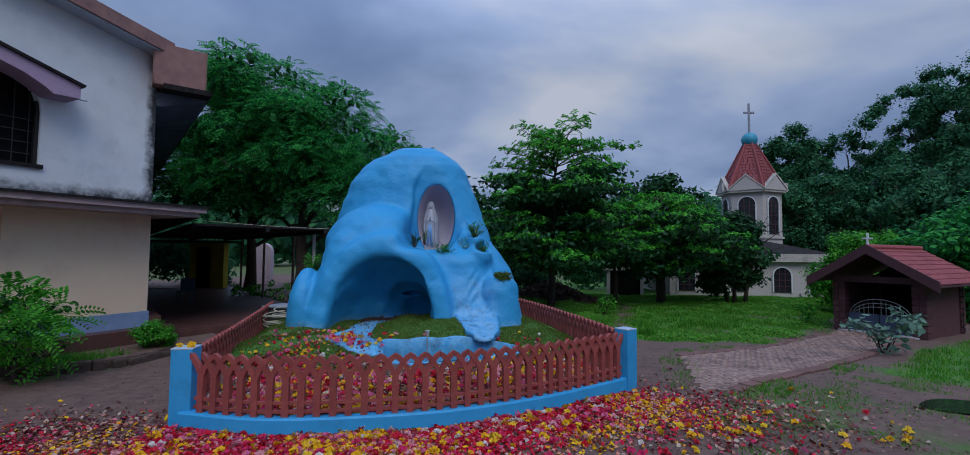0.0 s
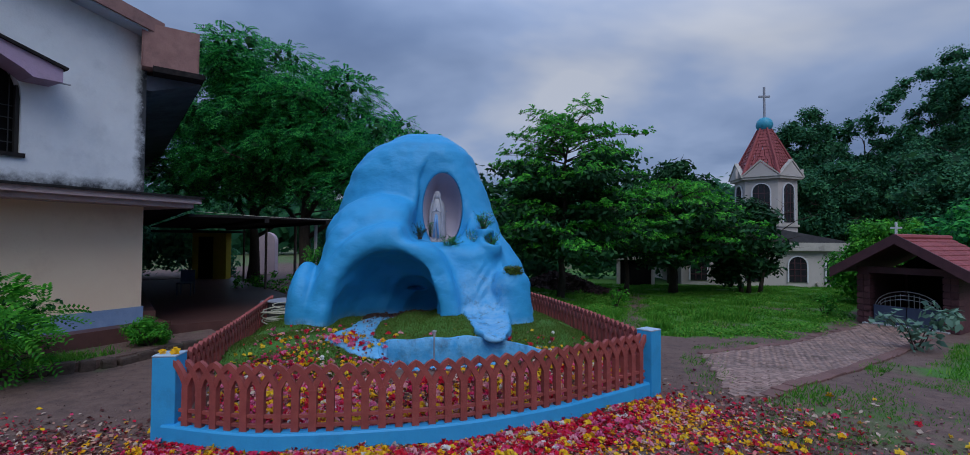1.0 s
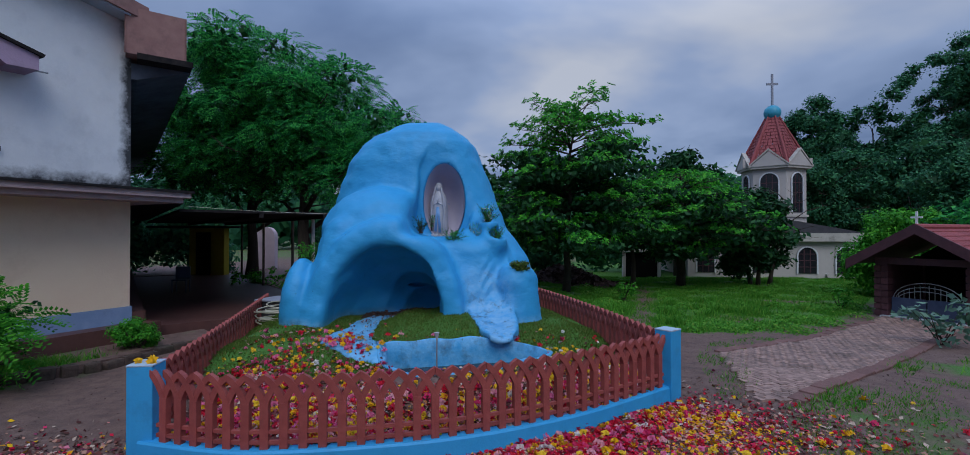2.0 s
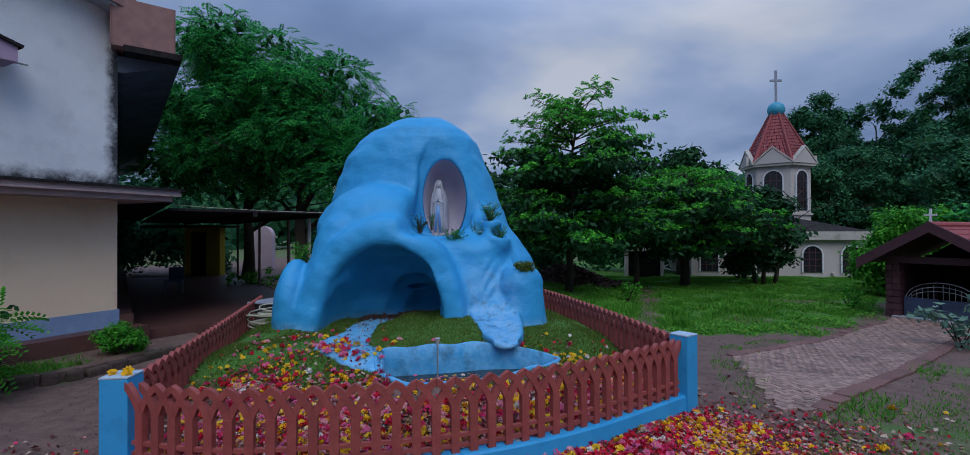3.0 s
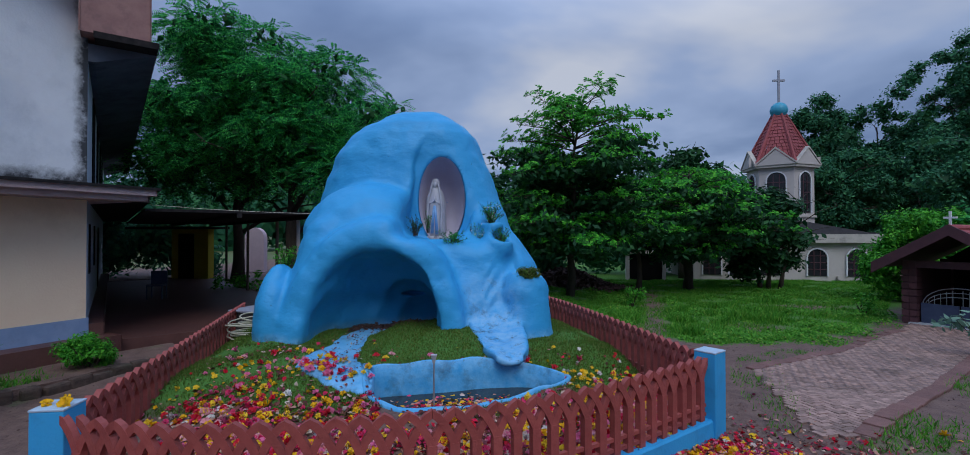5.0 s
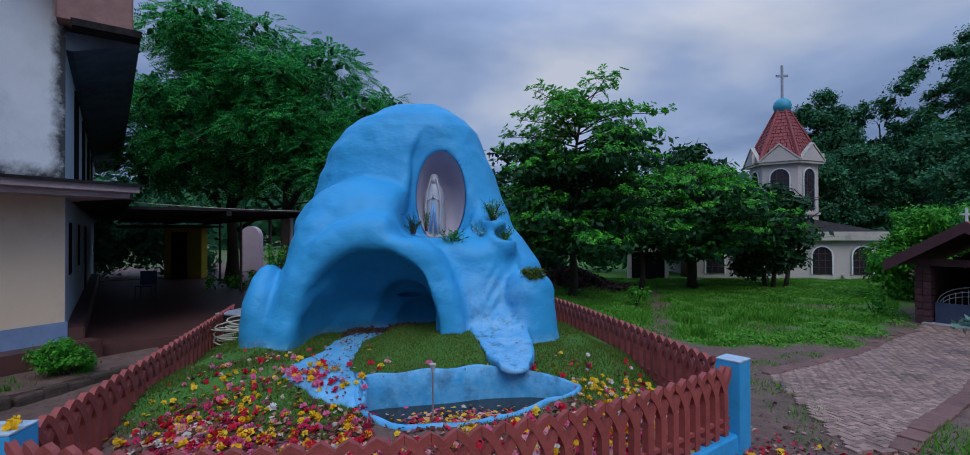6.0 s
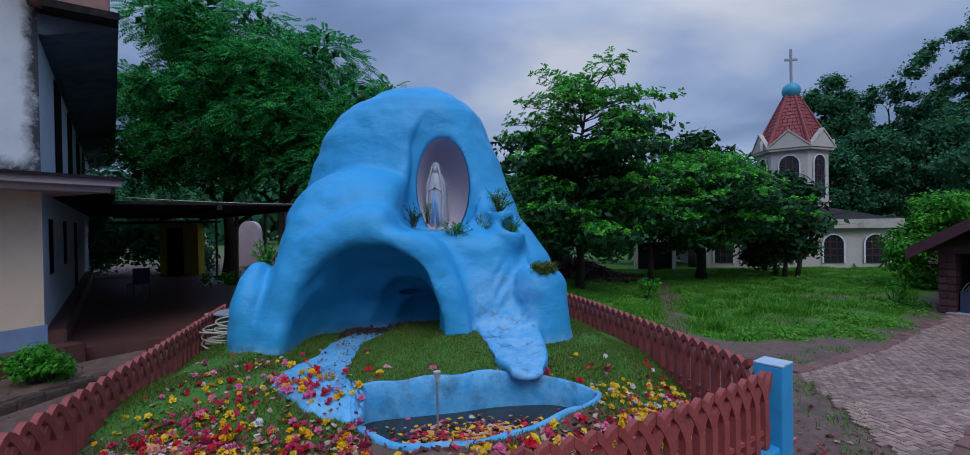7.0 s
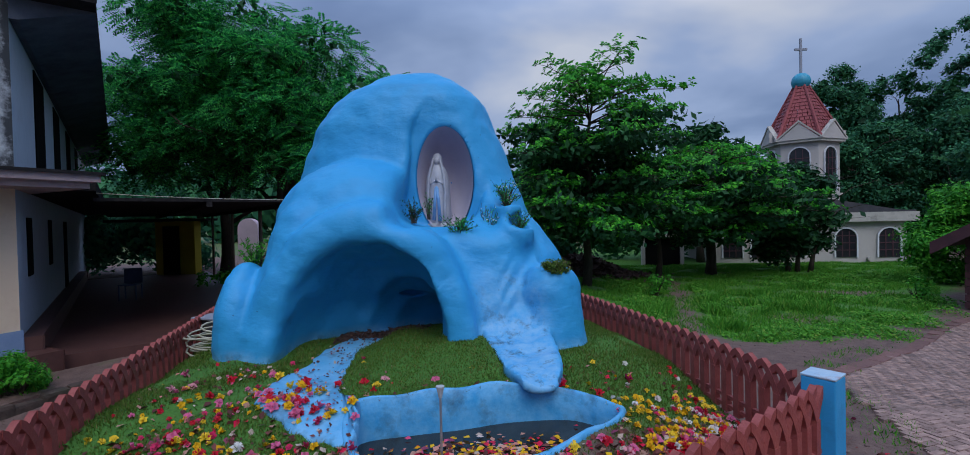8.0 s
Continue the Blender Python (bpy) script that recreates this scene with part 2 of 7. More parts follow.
M = {
    "blue": surface("blue_paint", (0.022, 0.29, 0.60), (0.035, 0.345, 0.66), 1.1, 0.55, 0.38, 11, (0.012, 0.20, 0.44), 0.45, 1.1, bump_dist=0.022, stretch=(1, 1, 1.6)),
    "blue_post": surface("blue_post_paint", (0.022, 0.29, 0.60), (0.04, 0.35, 0.67), 1.6, 0.55, 0.3, 40, (0.03, 0.12, 0.22), 0.45, 3.0, bump_dist=0.008),
    "blue_wet": surface("worn_blue_paint", (0.03, 0.30, 0.60), (0.15, 0.43, 0.68), 7, 0.45, 0.5, 20, (0.03, 0.06, 0.08), 0.9, 3.2, bump_dist=0.012),
    "pan": surface("chalky_stream_paint", (0.07, 0.35, 0.62), (0.19, 0.45, 0.68), 5, 0.5, 0.5, 18, (0.025, 0.035, 0.04), 0.95, 2.6, bump_dist=0.012),
    "niche": surface("lilac_grey_paint", (0.50, 0.46, 0.56), (0.55, 0.51, 0.61), 3, 0.7, 0.15, 30, (0.22, 0.20, 0.26), 0.3, 3),
    "red_fence": surface("brick_red_paint", (0.25, 0.05, 0.045), (0.33, 0.078, 0.066), 9, 0.65, 0.35, 60, (0.10, 0.03, 0.03), 0.5, 4, vary=0.1),
    "post_top": surface("stained_blue_paint", (0.30, 0.46, 0.60), (0.45, 0.55, 0.62), 12, 0.7, 0.3, 60, (0.34, 0.12, 0.08), 0.95, 7),
    "white_wall": surface("white_limewash", (0.70, 0.71, 0.73), (0.78, 0.79, 0.80), 2, 0.85, 0.2, 30, (0.30, 0.33, 0.37), 0.35, 1.4),
    "yellow_wall": surface("cream_paint", (0.86, 0.63, 0.44), (0.89, 0.68, 0.48), 1.5, 0.8, 0.2, 30, (0.52, 0.30, 0.17), 0.4, 0.9),
    "blue_band": surface("blue_grey_skirting_paint", (0.20, 0.29, 0.46), (0.26, 0.35, 0.52), 4, 0.7, 0.2, 30, (0.12, 0.14, 0.2), 0.4, 3),
    "slab": surface("weathered_slab_paint", (0.42, 0.30, 0.29), (0.52, 0.37, 0.35), 4, 0.8, 0.3, 30, (0.05, 0.045, 0.05), 0.6, 2.5),
    "slab_top": surface("mossy_black_concrete", (0.012, 0.012, 0.013), (0.035, 0.03, 0.03), 8, 0.95, 0.4, 30, spec=0.1),
    "terracotta": surface("faded_terracotta_paint", (0.24, 0.125, 0.115), (0.32, 0.175, 0.155), 4, 0.8, 0.3, 30, (0.07, 0.05, 0.05), 0.6, 3),
    "lilac": surface("lilac_pink_paint", (0.40, 0.28, 0.40), (0.46, 0.33, 0.44), 4, 0.8, 0.3, 30, (0.14, 0.11, 0.16), 0.5, 4),
    # near-black colour stands in for the unlit space behind openings
    "dark": surface("unlit_opening_black", (0.006, 0.006, 0.007), (0.010, 0.010, 0.010), 4, 0.9, 0.0, spec=0.05),
    # base colour darkened for the shade under the gutter, mould blotches over it
    "soffit": surface("mouldy_soffit_with_shade", (0.07, 0.085, 0.11), (0.13, 0.15, 0.19), 2, 0.9, 0.2, 30, (0.02, 0.02, 0.025), 0.8, 1.5),
    "side_wall": surface("bluish_white_plaster", (0.42, 0.47, 0.55), (0.50, 0.55, 0.62), 2, 0.85, 0.2, 30, (0.20, 0.23, 0.28), 0.5, 2),
    "red_floor": surface("red_oxide_floor", (0.085, 0.036, 0.033), (0.13, 0.058, 0.048), 3, 0.45, 0.2, 20, (0.06, 0.03, 0.028), 0.5, 2),
    "stone": surface("laterite_kerb", (0.045, 0.032, 0.026), (0.10, 0.066, 0.052), 9, 0.95, 0.8, 25, (0.03, 0.045, 0.02), 0.6, 4),
    "wood": surface("old_wood", (0.10, 0.07, 0.05), (0.16, 0.11, 0.08), 6, 0.8, 0.3, 40),
    "steel": surface("galvanised_steel", (0.35, 0.36, 0.37), (0.45, 0.46, 0.47), 8, 0.45, 0.1, 40, metal=0.7),
    "cream": surface("cream_church_paint", (0.44, 0.40, 0.38), (0.52, 0.47, 0.44), 2, 0.8, 0.2, 20, (0.22, 0.20, 0.19), 0.4, 1.0),
    "fascia": surface("stained_cream_concrete", (0.40, 0.37, 0.33), (0.50, 0.46, 0.41), 3, 0.85, 0.3, 20, (0.10, 0.10, 0.09), 0.8, 1.6),
    "roof_dark": surface("dark_wet_roofing", (0.035, 0.035, 0.04), (0.07, 0.065, 0.07), 3, 0.5, 0.3, 20),
    "tile": surface("red_clay_tile", (0.22, 0.042, 0.05), (0.31, 0.075, 0.075), 6, 0.75, 0.3, 30, (0.12, 0.04, 0.04), 0.5, 2, vary=0.15),
    "ball": surface("turquoise_paint", (0.03, 0.27, 0.40), (0.05, 0.33, 0.46), 4, 0.5, 0.1, 20),
    "cross_grey": surface("grey_painted_metal", (0.24, 0.25, 0.30), (0.30, 0.31, 0.36), 6, 0.5, 0.1, 20),
    "glass_dark": surface("dark_window_glass", (0.012, 0.014, 0.018), (0.03, 0.03, 0.035), 2, 0.2, 0.0),
    "maroon": surface("maroon_paint", (0.06, 0.022, 0.03), (0.09, 0.032, 0.04), 5, 0.65, 0.3, 30, (0.05, 0.02, 0.025), 0.5, 3),
    "maroon_brick": surface("maroon_painted_laterite", (0.075, 0.028, 0.035), (0.12, 0.046, 0.05), 8, 0.8, 0.5, 30, vary=0.2),
    "gate": surface("blue_grey_gate_paint", (0.045, 0.06, 0.11), (0.07, 0.09, 0.15), 5, 0.5, 0.1, 30),
    "white": surface("white_paint", (0.62, 0.62, 0.64), (0.70, 0.70, 0.72), 5, 0.6, 0.1, 30),
    "statue_blue": surface("pale_blue_glaze", (0.10, 0.26, 0.52), (0.18, 0.36, 0.60), 10, 0.4, 0.1, 30),
    "statue_white": surface("cream_white_glaze", (0.33, 0.34, 0.39), (0.43, 0.44, 0.49), 6, 0.4, 0.15, 30, (0.40, 0.34, 0.36), 0.4, 9),
    "bark": surface("dark_bark", (0.035, 0.026, 0.02), (0.075, 0.055, 0.042), 9, 0.95, 0.9, 18, stretch=(1, 1, 0.3)),
    "yellow": surface("yellow_wall_paint", (0.50, 0.36, 0.02), (0.58, 0.42, 0.03), 2, 0.8, 0.1, 30),
    "pink": surface("pink_wall_paint", (0.52, 0.40, 0.44), (0.60, 0.46, 0.50), 2, 0.8, 0.1, 30),
    "hose": surface("pale_plastic_hose", (0.42, 0.40, 0.30), (0.50, 0.47, 0.36), 8, 0.5, 0.0),
    "rubber": surface("black_cable", (0.015, 0.015, 0.016), (0.03, 0.03, 0.03), 8, 0.6, 0.0),
    "shutter": surface("black_painted_iron", (0.012, 0.011, 0.011), (0.022, 0.02, 0.02), 5, 0.7, 0.1, 30),
    "rubble": surface("reddish_brown_leaf_litter", (0.055, 0.03, 0.026), (0.11, 0.06, 0.05), 12, 0.95, 0.9, 20, island=0.4),
    "concrete": surface("pale_concrete", (0.38, 0.40, 0.42), (0.48, 0.49, 0.5), 6, 0.8, 0.3, 40, (0.15, 0.15, 0.14), 0.5, 5),
    "paver": surface("grey_red_paver", (0.20, 0.122, 0.102), (0.40, 0.262, 0.215), 11, 0.8, 0.5, 60, (0.035, 0.036, 0.032), 0.95, 0.8, vary=0.3),
    "paver_far": surface("grey_red_paver_field", (0.20, 0.122, 0.102), (0.40, 0.262, 0.215), 11, 0.8, 0.5, 60, (0.035, 0.036, 0.032), 0.95, 0.8, island=0.3),
    "paver_red": surface("red_edge_paver", (0.13, 0.065, 0.056), (0.20, 0.10, 0.085), 14, 0.8, 0.5, 60, (0.06, 0.04, 0.035), 0.7, 1.4, vary=0.2),
    "leaf_mid": palette("feathery_green_leaf", ((0, (0.014, 0.12, 0.04)), (0.3, (0.026, 0.23, 0.06)), (0.6, (0.05, 0.38, 0.08)), (0.82, (0.10, 0.54, 0.10))), 0.6, 0.5),
    "leaf_broad": palette("broad_green_leaf", ((0, (0.02, 0.16, 0.018)), (0.3, (0.038, 0.28, 0.024)), (0.58, (0.06, 0.38, 0.03)), (0.8, (0.13, 0.52, 0.04))), 0.5, 0.4),
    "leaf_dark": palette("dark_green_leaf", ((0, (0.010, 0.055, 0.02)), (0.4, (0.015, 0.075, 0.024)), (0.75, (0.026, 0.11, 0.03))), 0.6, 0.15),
    # greens made bluer and lighter, distance haze is put into the colour
    "leaf_far": palette("hazy_far_leaf", ((0, (0.026, 0.12, 0.062)), (0.4, (0.04, 0.17, 0.078)), (0.75, (0.066, 0.24, 0.095))), 0.7, 0.3),
    "leaf_bright": palette("bright_green_leaf", ((0, (0.035, 0.22, 0.02)), (0.4, (0.065, 0.32, 0.028)), (0.75, (0.115, 0.43, 0.035))), 0.6, 0.35),
    "leaf_pale": palette("pale_milky_green_leaf", ((0, (0.12, 0.22, 0.16)), (0.5, (0.16, 0.28, 0.2))), 0.6, 0.2),
    "grass": palette("grass_blade", ((0, (0.045, 0.20, 0.018)), (0.35, (0.075, 0.27, 0.022)), (0.7, (0.12, 0.34, 0.03)), (0.9, (0.2, 0.33, 0.05))), 0.7, 0.25),
    "turf": palette("short_turf_blade", ((0, (0.06, 0.12, 0.016)), (0.35, (0.085, 0.155, 0.022)), (0.7, (0.12, 0.19, 0.03)), (0.86, (0.19, 0.17, 0.06))), 0.8, 0.2),
    "petal": palette("fallen_petals", ((0, (0.50, 0.005, 0.03)), (0.26, (0.68, 0.010, 0.06)), (0.46, (0.68, 0.08, 0.18)), (0.60, (0.70, 0.24, 0.20)), (0.70, (0.74, 0.36, 0.006)), (0.82, (0.80, 0.48, 0.01)), (0.92, (0.62, 0.50, 0.44))), 0.6, 0.15),
    "petal_red": palette("crimson_petals", ((0, (0.46, 0.003, 0.02)), (0.45, (0.66, 0.008, 0.045)), (0.8, (0.66, 0.04, 0.13)), (0.94, (0.66, 0.2, 0.26))), 0.6, 0.15),
    "petal_gold": palette("golden_petals", ((0, (0.74, 0.34, 0.006)), (0.4, (0.80, 0.47, 0.01)), (0.7, (0.66, 0.28, 0.2)), (0.88, (0.6, 0.02, 0.06))), 0.6, 0.15),
    "petal_dry": palette("withered_petals", ((0, (0.10, 0.035, 0.03)), (0.3, (0.18, 0.06, 0.05)), (0.55, (0.42, 0.22, 0.16)), (0.75, (0.5, 0.38, 0.3)), (0.9, (0.25, 0.05, 0.1))), 0.8, 0.1),
    "blossom_red": palette("red_blossom", ((0, (0.55, 0.008, 0.03)), (0.6, (0.62, 0.03, 0.12))), 0.55, 0.15),
    "blossom_pink": palette("pink_blossom", ((0, (0.68, 0.14, 0.28)), (0.6, (0.70, 0.30, 0.34))), 0.55, 0.15),
    "blossom_yellow": palette("yellow_blossom", ((0, (0.80, 0.44, 0.008)), (0.6, (0.82, 0.54, 0.03))), 0.55, 0.15),
    "blossom_white": palette("white_blossom", ((0, (0.7, 0.66, 0.62)), (0.6, (0.6, 0.5, 0.46))), 0.55, 0.15),
}


def ground_material():
    """Damp earth with moss and worn grass in broad uneven patches."""
    m = surface("damp_earth", (0.098, 0.058, 0.048), (0.19, 0.118, 0.095), 5, 0.85, 0.7, 30, (0.03, 0.028, 0.026), 0.7, 0.8, bump_dist=0.04)
    t = m.node_tree
    b = t.nodes["Principled BSDF"]
    old = b.inputs["Base Color"].links[0].from_socket
    at = t.nodes.new("ShaderNodeVertexColor"); at.layer_name = "turf"
    n = t.nodes.new("ShaderNodeTexNoise"); n.inputs["Scale"].default_value, n.inputs["Detail"].default_value = 1.6, 9
    g = t.nodes.new("ShaderNodeNewGeometry")
    t.links.new(g.outputs["Position"], n.inputs["Vector"])
    a = t.nodes.new("ShaderNodeMath"); a.operation = "ADD"
    t.links.new(at.outputs[0], a.inputs[0]); t.links.new(n.outputs["Fac"], a.inputs[1])
    r = t.nodes.new("ShaderNodeMapRange"); r.inputs["From Min"].default_value, r.inputs["From Max"].default_value = 0.78, 1.1
    t.links.new(a.outputs[0], r.inputs["Value"])
    n2 = t.nodes.new("ShaderNodeTexNoise"); n2.inputs["Scale"].default_value, n2.inputs["Detail"].default_value = 22, 6
    t.links.new(g.outputs["Position"], n2.inputs["Vector"])
    gr = t.nodes.new("ShaderNodeMix"); gr.data_type = "RGBA"
    gr.inputs[6].default_value, gr.inputs[7].default_value = (0.03, 0.10, 0.014, 1), (0.08, 0.22, 0.025, 1)
    t.links.new(n2.outputs["Fac"], gr.inputs[0])
    mx = t.nodes.new("ShaderNodeMix"); mx.data_type = "RGBA"
    t.links.new(r.outputs[0], mx.inputs[0]); t.links.new(old, mx.inputs[6]); t.links.new(gr.outputs[2], mx.inputs[7])
    t.links.new(mx.outputs[2], b.inputs["Base Color"])
    return m


M["earth"] = ground_material()


def worn_paint(m):
    """Chalky pale wear with dark wet grime where the wear layer is strong, and sparse dark flecks all over."""
    t = m.node_tree
    b = t.nodes["Principled BSDF"]
    old = b.inputs["Base Color"].links[0].from_socket
    at = t.nodes.new("ShaderNodeVertexColor"); at.layer_name = "wear"
    g = t.nodes.new("ShaderNodeNewGeometry")
    def blotch(scale, lo, hi, rough=0.7):
        n = t.nodes.new("ShaderNodeTexNoise")
        n.inputs["Scale"].default_value, n.inputs["Detail"].default_value, n.inputs["Roughness"].default_value = scale, 9, rough
        t.links.new(g.outputs["Position"], n.inputs["Vector"])
        r = t.nodes.new("ShaderNodeMapRange")
        r.inputs["From Min"].default_value, r.inputs["From Max"].default_value = lo, hi
        t.links.new(n.outputs["Fac"], r.inputs["Value"])
        return r.outputs[0]
    def times(a, c):
        n = t.nodes.new("ShaderNodeMath"); n.operation = "MULTIPLY"; n.use_clamp = True
        t.links.new(a, n.inputs[0])
        if isinstance(c, float):
            n.inputs[1].default_value = c
        else:
            t.links.new(c, n.inputs[1])
        return n.outputs[0]
    def over(fac, colour, below):
        n = t.nodes.new("ShaderNodeMix"); n.data_type = "RGBA"
        n.inputs[7].default_value = (*colour, 1)
        t.links.new(fac, n.inputs[0]); t.links.new(below, n.inputs[6])
        return n.outputs[2]
    col = over(times(at.outputs[0], blotch(7, 0.3, 0.62)), (0.22, 0.45, 0.66), old)
    col = over(times(times(at.outputs[0], blotch(4.2, 0.54, 0.66)), 0.85), (0.03, 0.055, 0.08), col)
    col = over(times(blotch(23, 0.71, 0.75, 0.5), 0.75), (0.01, 0.05, 0.09), col)
    t.links.new(col, b.inputs["Base Color"])


worn_paint(M["blue"])


def mould_on_wall(m, corner, along_wall, foot):
    """Black mould that creeps from the wall's outer corner and from the slab at its foot."""
    t = m.node_tree
    b = t.nodes["Principled BSDF"]
    old = b.inputs["Base Color"].links[0].from_socket
    g = t.nodes.new("ShaderNodeNewGeometry")
    d = t.nodes.new("ShaderNodeVectorMath"); d.operation = "SUBTRACT"; d.inputs[1].default_value = corner
    t.links.new(g.outputs["Position"], d.inputs[0])
    u = t.nodes.new("ShaderNodeVectorMath"); u.operation = "DOT_PRODUCT"; u.inputs[1].default_value = along_wall
    t.links.new(d.outputs[0], u.inputs[0])
    z = t.nodes.new("ShaderNodeSeparateXYZ"); t.links.new(d.outputs[0], z.inputs[0])
    def fade(sock, lo, hi):
        r = t.nodes.new("ShaderNodeMapRange")
        r.inputs["From Min"].default_value, r.inputs["From Max"].default_value = lo, hi
        r.inputs["To Min"].default_value, r.inputs["To Max"].default_value = 1, 0
        t.links.new(sock, r.inputs["Value"])
        return r.outputs[0]
    mx = t.nodes.new("ShaderNodeMath"); mx.operation = "MAXIMUM"
    t.links.new(fade(u.outputs["Value"], 0.0, 0.42), mx.inputs[0]); t.links.new(fade(z.outputs["Z"], foot, foot + 0.6), mx.inputs[1])
    n = t.nodes.new("ShaderNodeTexNoise"); n.inputs["Scale"].default_value, n.inputs["Detail"].default_value, n.inputs["Roughness"].default_value = 3.2, 10, 0.72
    t.links.new(g.outputs["Position"], n.inputs["Vector"])
    ml = t.nodes.new("ShaderNodeMath"); ml.operation = "MULTIPLY"
    t.links.new(mx.outputs[0], ml.inputs[0]); t.links.new(n.outputs["Fac"], ml.inputs[1])
    r = t.nodes.new("ShaderNodeMapRange"); r.inputs["From Min"].default_value, r.inputs["From Max"].default_value = 0.22, 0.46
    r.inputs["To Max"].default_value = 0.95
    t.links.new(ml.outputs[0], r.inputs["Value"])
    m2 = t.nodes.new("ShaderNodeMix"); m2.data_type = "RGBA"
    m2.inputs[7].default_value = (0.018, 0.02, 0.024, 1)
    t.links.new(r.outputs[0], m2.inputs[0]); t.links.new(old, m2.inputs[6]); t.links.new(m2.outputs[2], b.inputs["Base Color"])


mould_on_wall(M["white_wall"], (-7.79, 10.25, 0), Vector((-0.39, -0.92, 0)).normalized(), 3.15)


def water_material(name, tint):
    m = bpy.data.materials.new(name)
    m.use_nodes = True
    b = m.node_tree.nodes["Principled BSDF"]
    b.inputs["Base Color"].default_value = (*tint, 1)
    b.inputs["Roughness"].default_value = 0.06
    n = m.node_tree.nodes.new("ShaderNodeTexNoise"); n.inputs["Scale"].default_value = 9
    bp = m.node_tree.nodes.new("ShaderNodeBump"); bp.inputs["Strength"].default_value, bp.inputs["Distance"].default_value = 0.08, 0.01
    m.node_tree.links.new(n.outputs["Fac"], bp.inputs["Height"]); m.node_tree.links.new(bp.outputs[0], b.inputs["Normal"])
    return m


M["pond"] = water_material("murky_water", (0.022, 0.02, 0.015))


# ---- mesh helpers ----
def mesh_of(name, verts, faces, materials, smooth=False, slots=None):
    me = bpy.data.meshes.new(name)
    me.from_pydata([tuple(v) for v in verts], [], [tuple(f) for f in faces])
    for m in (materials if isinstance(materials, (list, tuple)) else [materials]):
        me.materials.append(m)
    if slots is not None:
        me.polygons.foreach_set("material_index", slots)
    if smooth:
        me.polygons.foreach_set("use_smooth", [True] * len(me.polygons))
    me.update()
    return me


def fast_mesh(name, verts, faces, material, smooth=False):
    """Verts (n,3) and faces (m,k) as arrays, all faces with k corners."""
    verts, faces = np.asarray(verts, np.float32), np.asarray(faces, np.int32)
    me = bpy.data.meshes.new(name)
    k = faces.shape[1]
    me.vertices.add(len(verts)); me.vertices.foreach_set("co", verts.ravel())
    me.loops.add(faces.size); me.loops.foreach_set("vertex_index", faces.ravel())
    me.polygons.add(len(faces))
    me.polygons.foreach_set("loop_start", np.arange(len(faces), dtype=np.int32) * k)
    me.polygons.foreach_set("loop_total", np.full(len(faces), k, np.int32))
    if smooth:
        me.polygons.foreach_set("use_smooth", np.ones(len(faces), bool))
    me.materials.append(material)
    me.update(calc_edges=True)
    me.validate()
    return me


def part(name, bm, material, parent=None, label="", smooth=False):
    """Links a bmesh (or a mesh) as one object under a thing."""
    if isinstance(bm, bmesh.types.BMesh):
        me = bpy.data.meshes.new(name)
        bmesh.ops.recalc_face_normals(bm, faces=bm.faces)
        bm.to_mesh(me); bm.free()
        me.materials.append(material)
        if smooth:
            me.polygons.foreach_set("use_smooth", [True] * len(me.polygons))
    else:
        me = bm
    ob = new(name, me)
    if parent:
        ob.parent = parent
    if label:
        ob["label"] = label
    return ob


def thing(name, label, category, at=(0, 0, 0), rz=0, group="", kind=""):
    ob = new(name)
    ob.matrix_world = pose(*at, 0, 0, rz)
    return tagged(ob, label, category, group, kind)


def add_box(bm, lo, hi, m=None, bevel=0.0):
    made = bmesh.ops.create_cube(bm, size=1.0)["verts"]
    c = [(a + b) / 2 for a, b in zip(lo, hi)]
    s = [abs(b - a) for a, b in zip(lo, hi)]
    for v in made:
        v.co = Vector((v.co.x * s[0] + c[0], v.co.y * s[1] + c[1], v.co.z * s[2] + c[2]))
        if m is not None:
            v.co = m @ v.co
    if bevel:
        edges = {e for v in made for e in v.link_edges}
        bmesh.ops.bevel(bm, geom=list(edges), offset=bevel, segments=2, profile=0.6, affect="EDGES")
    return bm


def box(lo, hi, m=None, bevel=0.0):
    return add_box(bmesh.new(), lo, hi, m, bevel)


def prism(outline, axis_depth, m=None, bm=None):
    """An outline of (a, b) points, in the local x-z plane, pushed along local y from y0 to y1."""
    bm = bm or bmesh.new()
    y0, y1 = axis_depth
    fr = [bm.verts.new((a, y0, b)) for a, b in outline]
    bk = [bm.verts.new((a, y1, b)) for a, b in outline]
    n = len(outline)
    bm.faces.new(fr); bm.faces.new(bk[::-1])
    for i in range(n):
        bm.faces.new((fr[i], bk[i], bk[(i + 1) % n], fr[(i + 1) % n]))
    if m is not None:
        for v in fr + bk:
            v.co = m @ v.co
    return bm


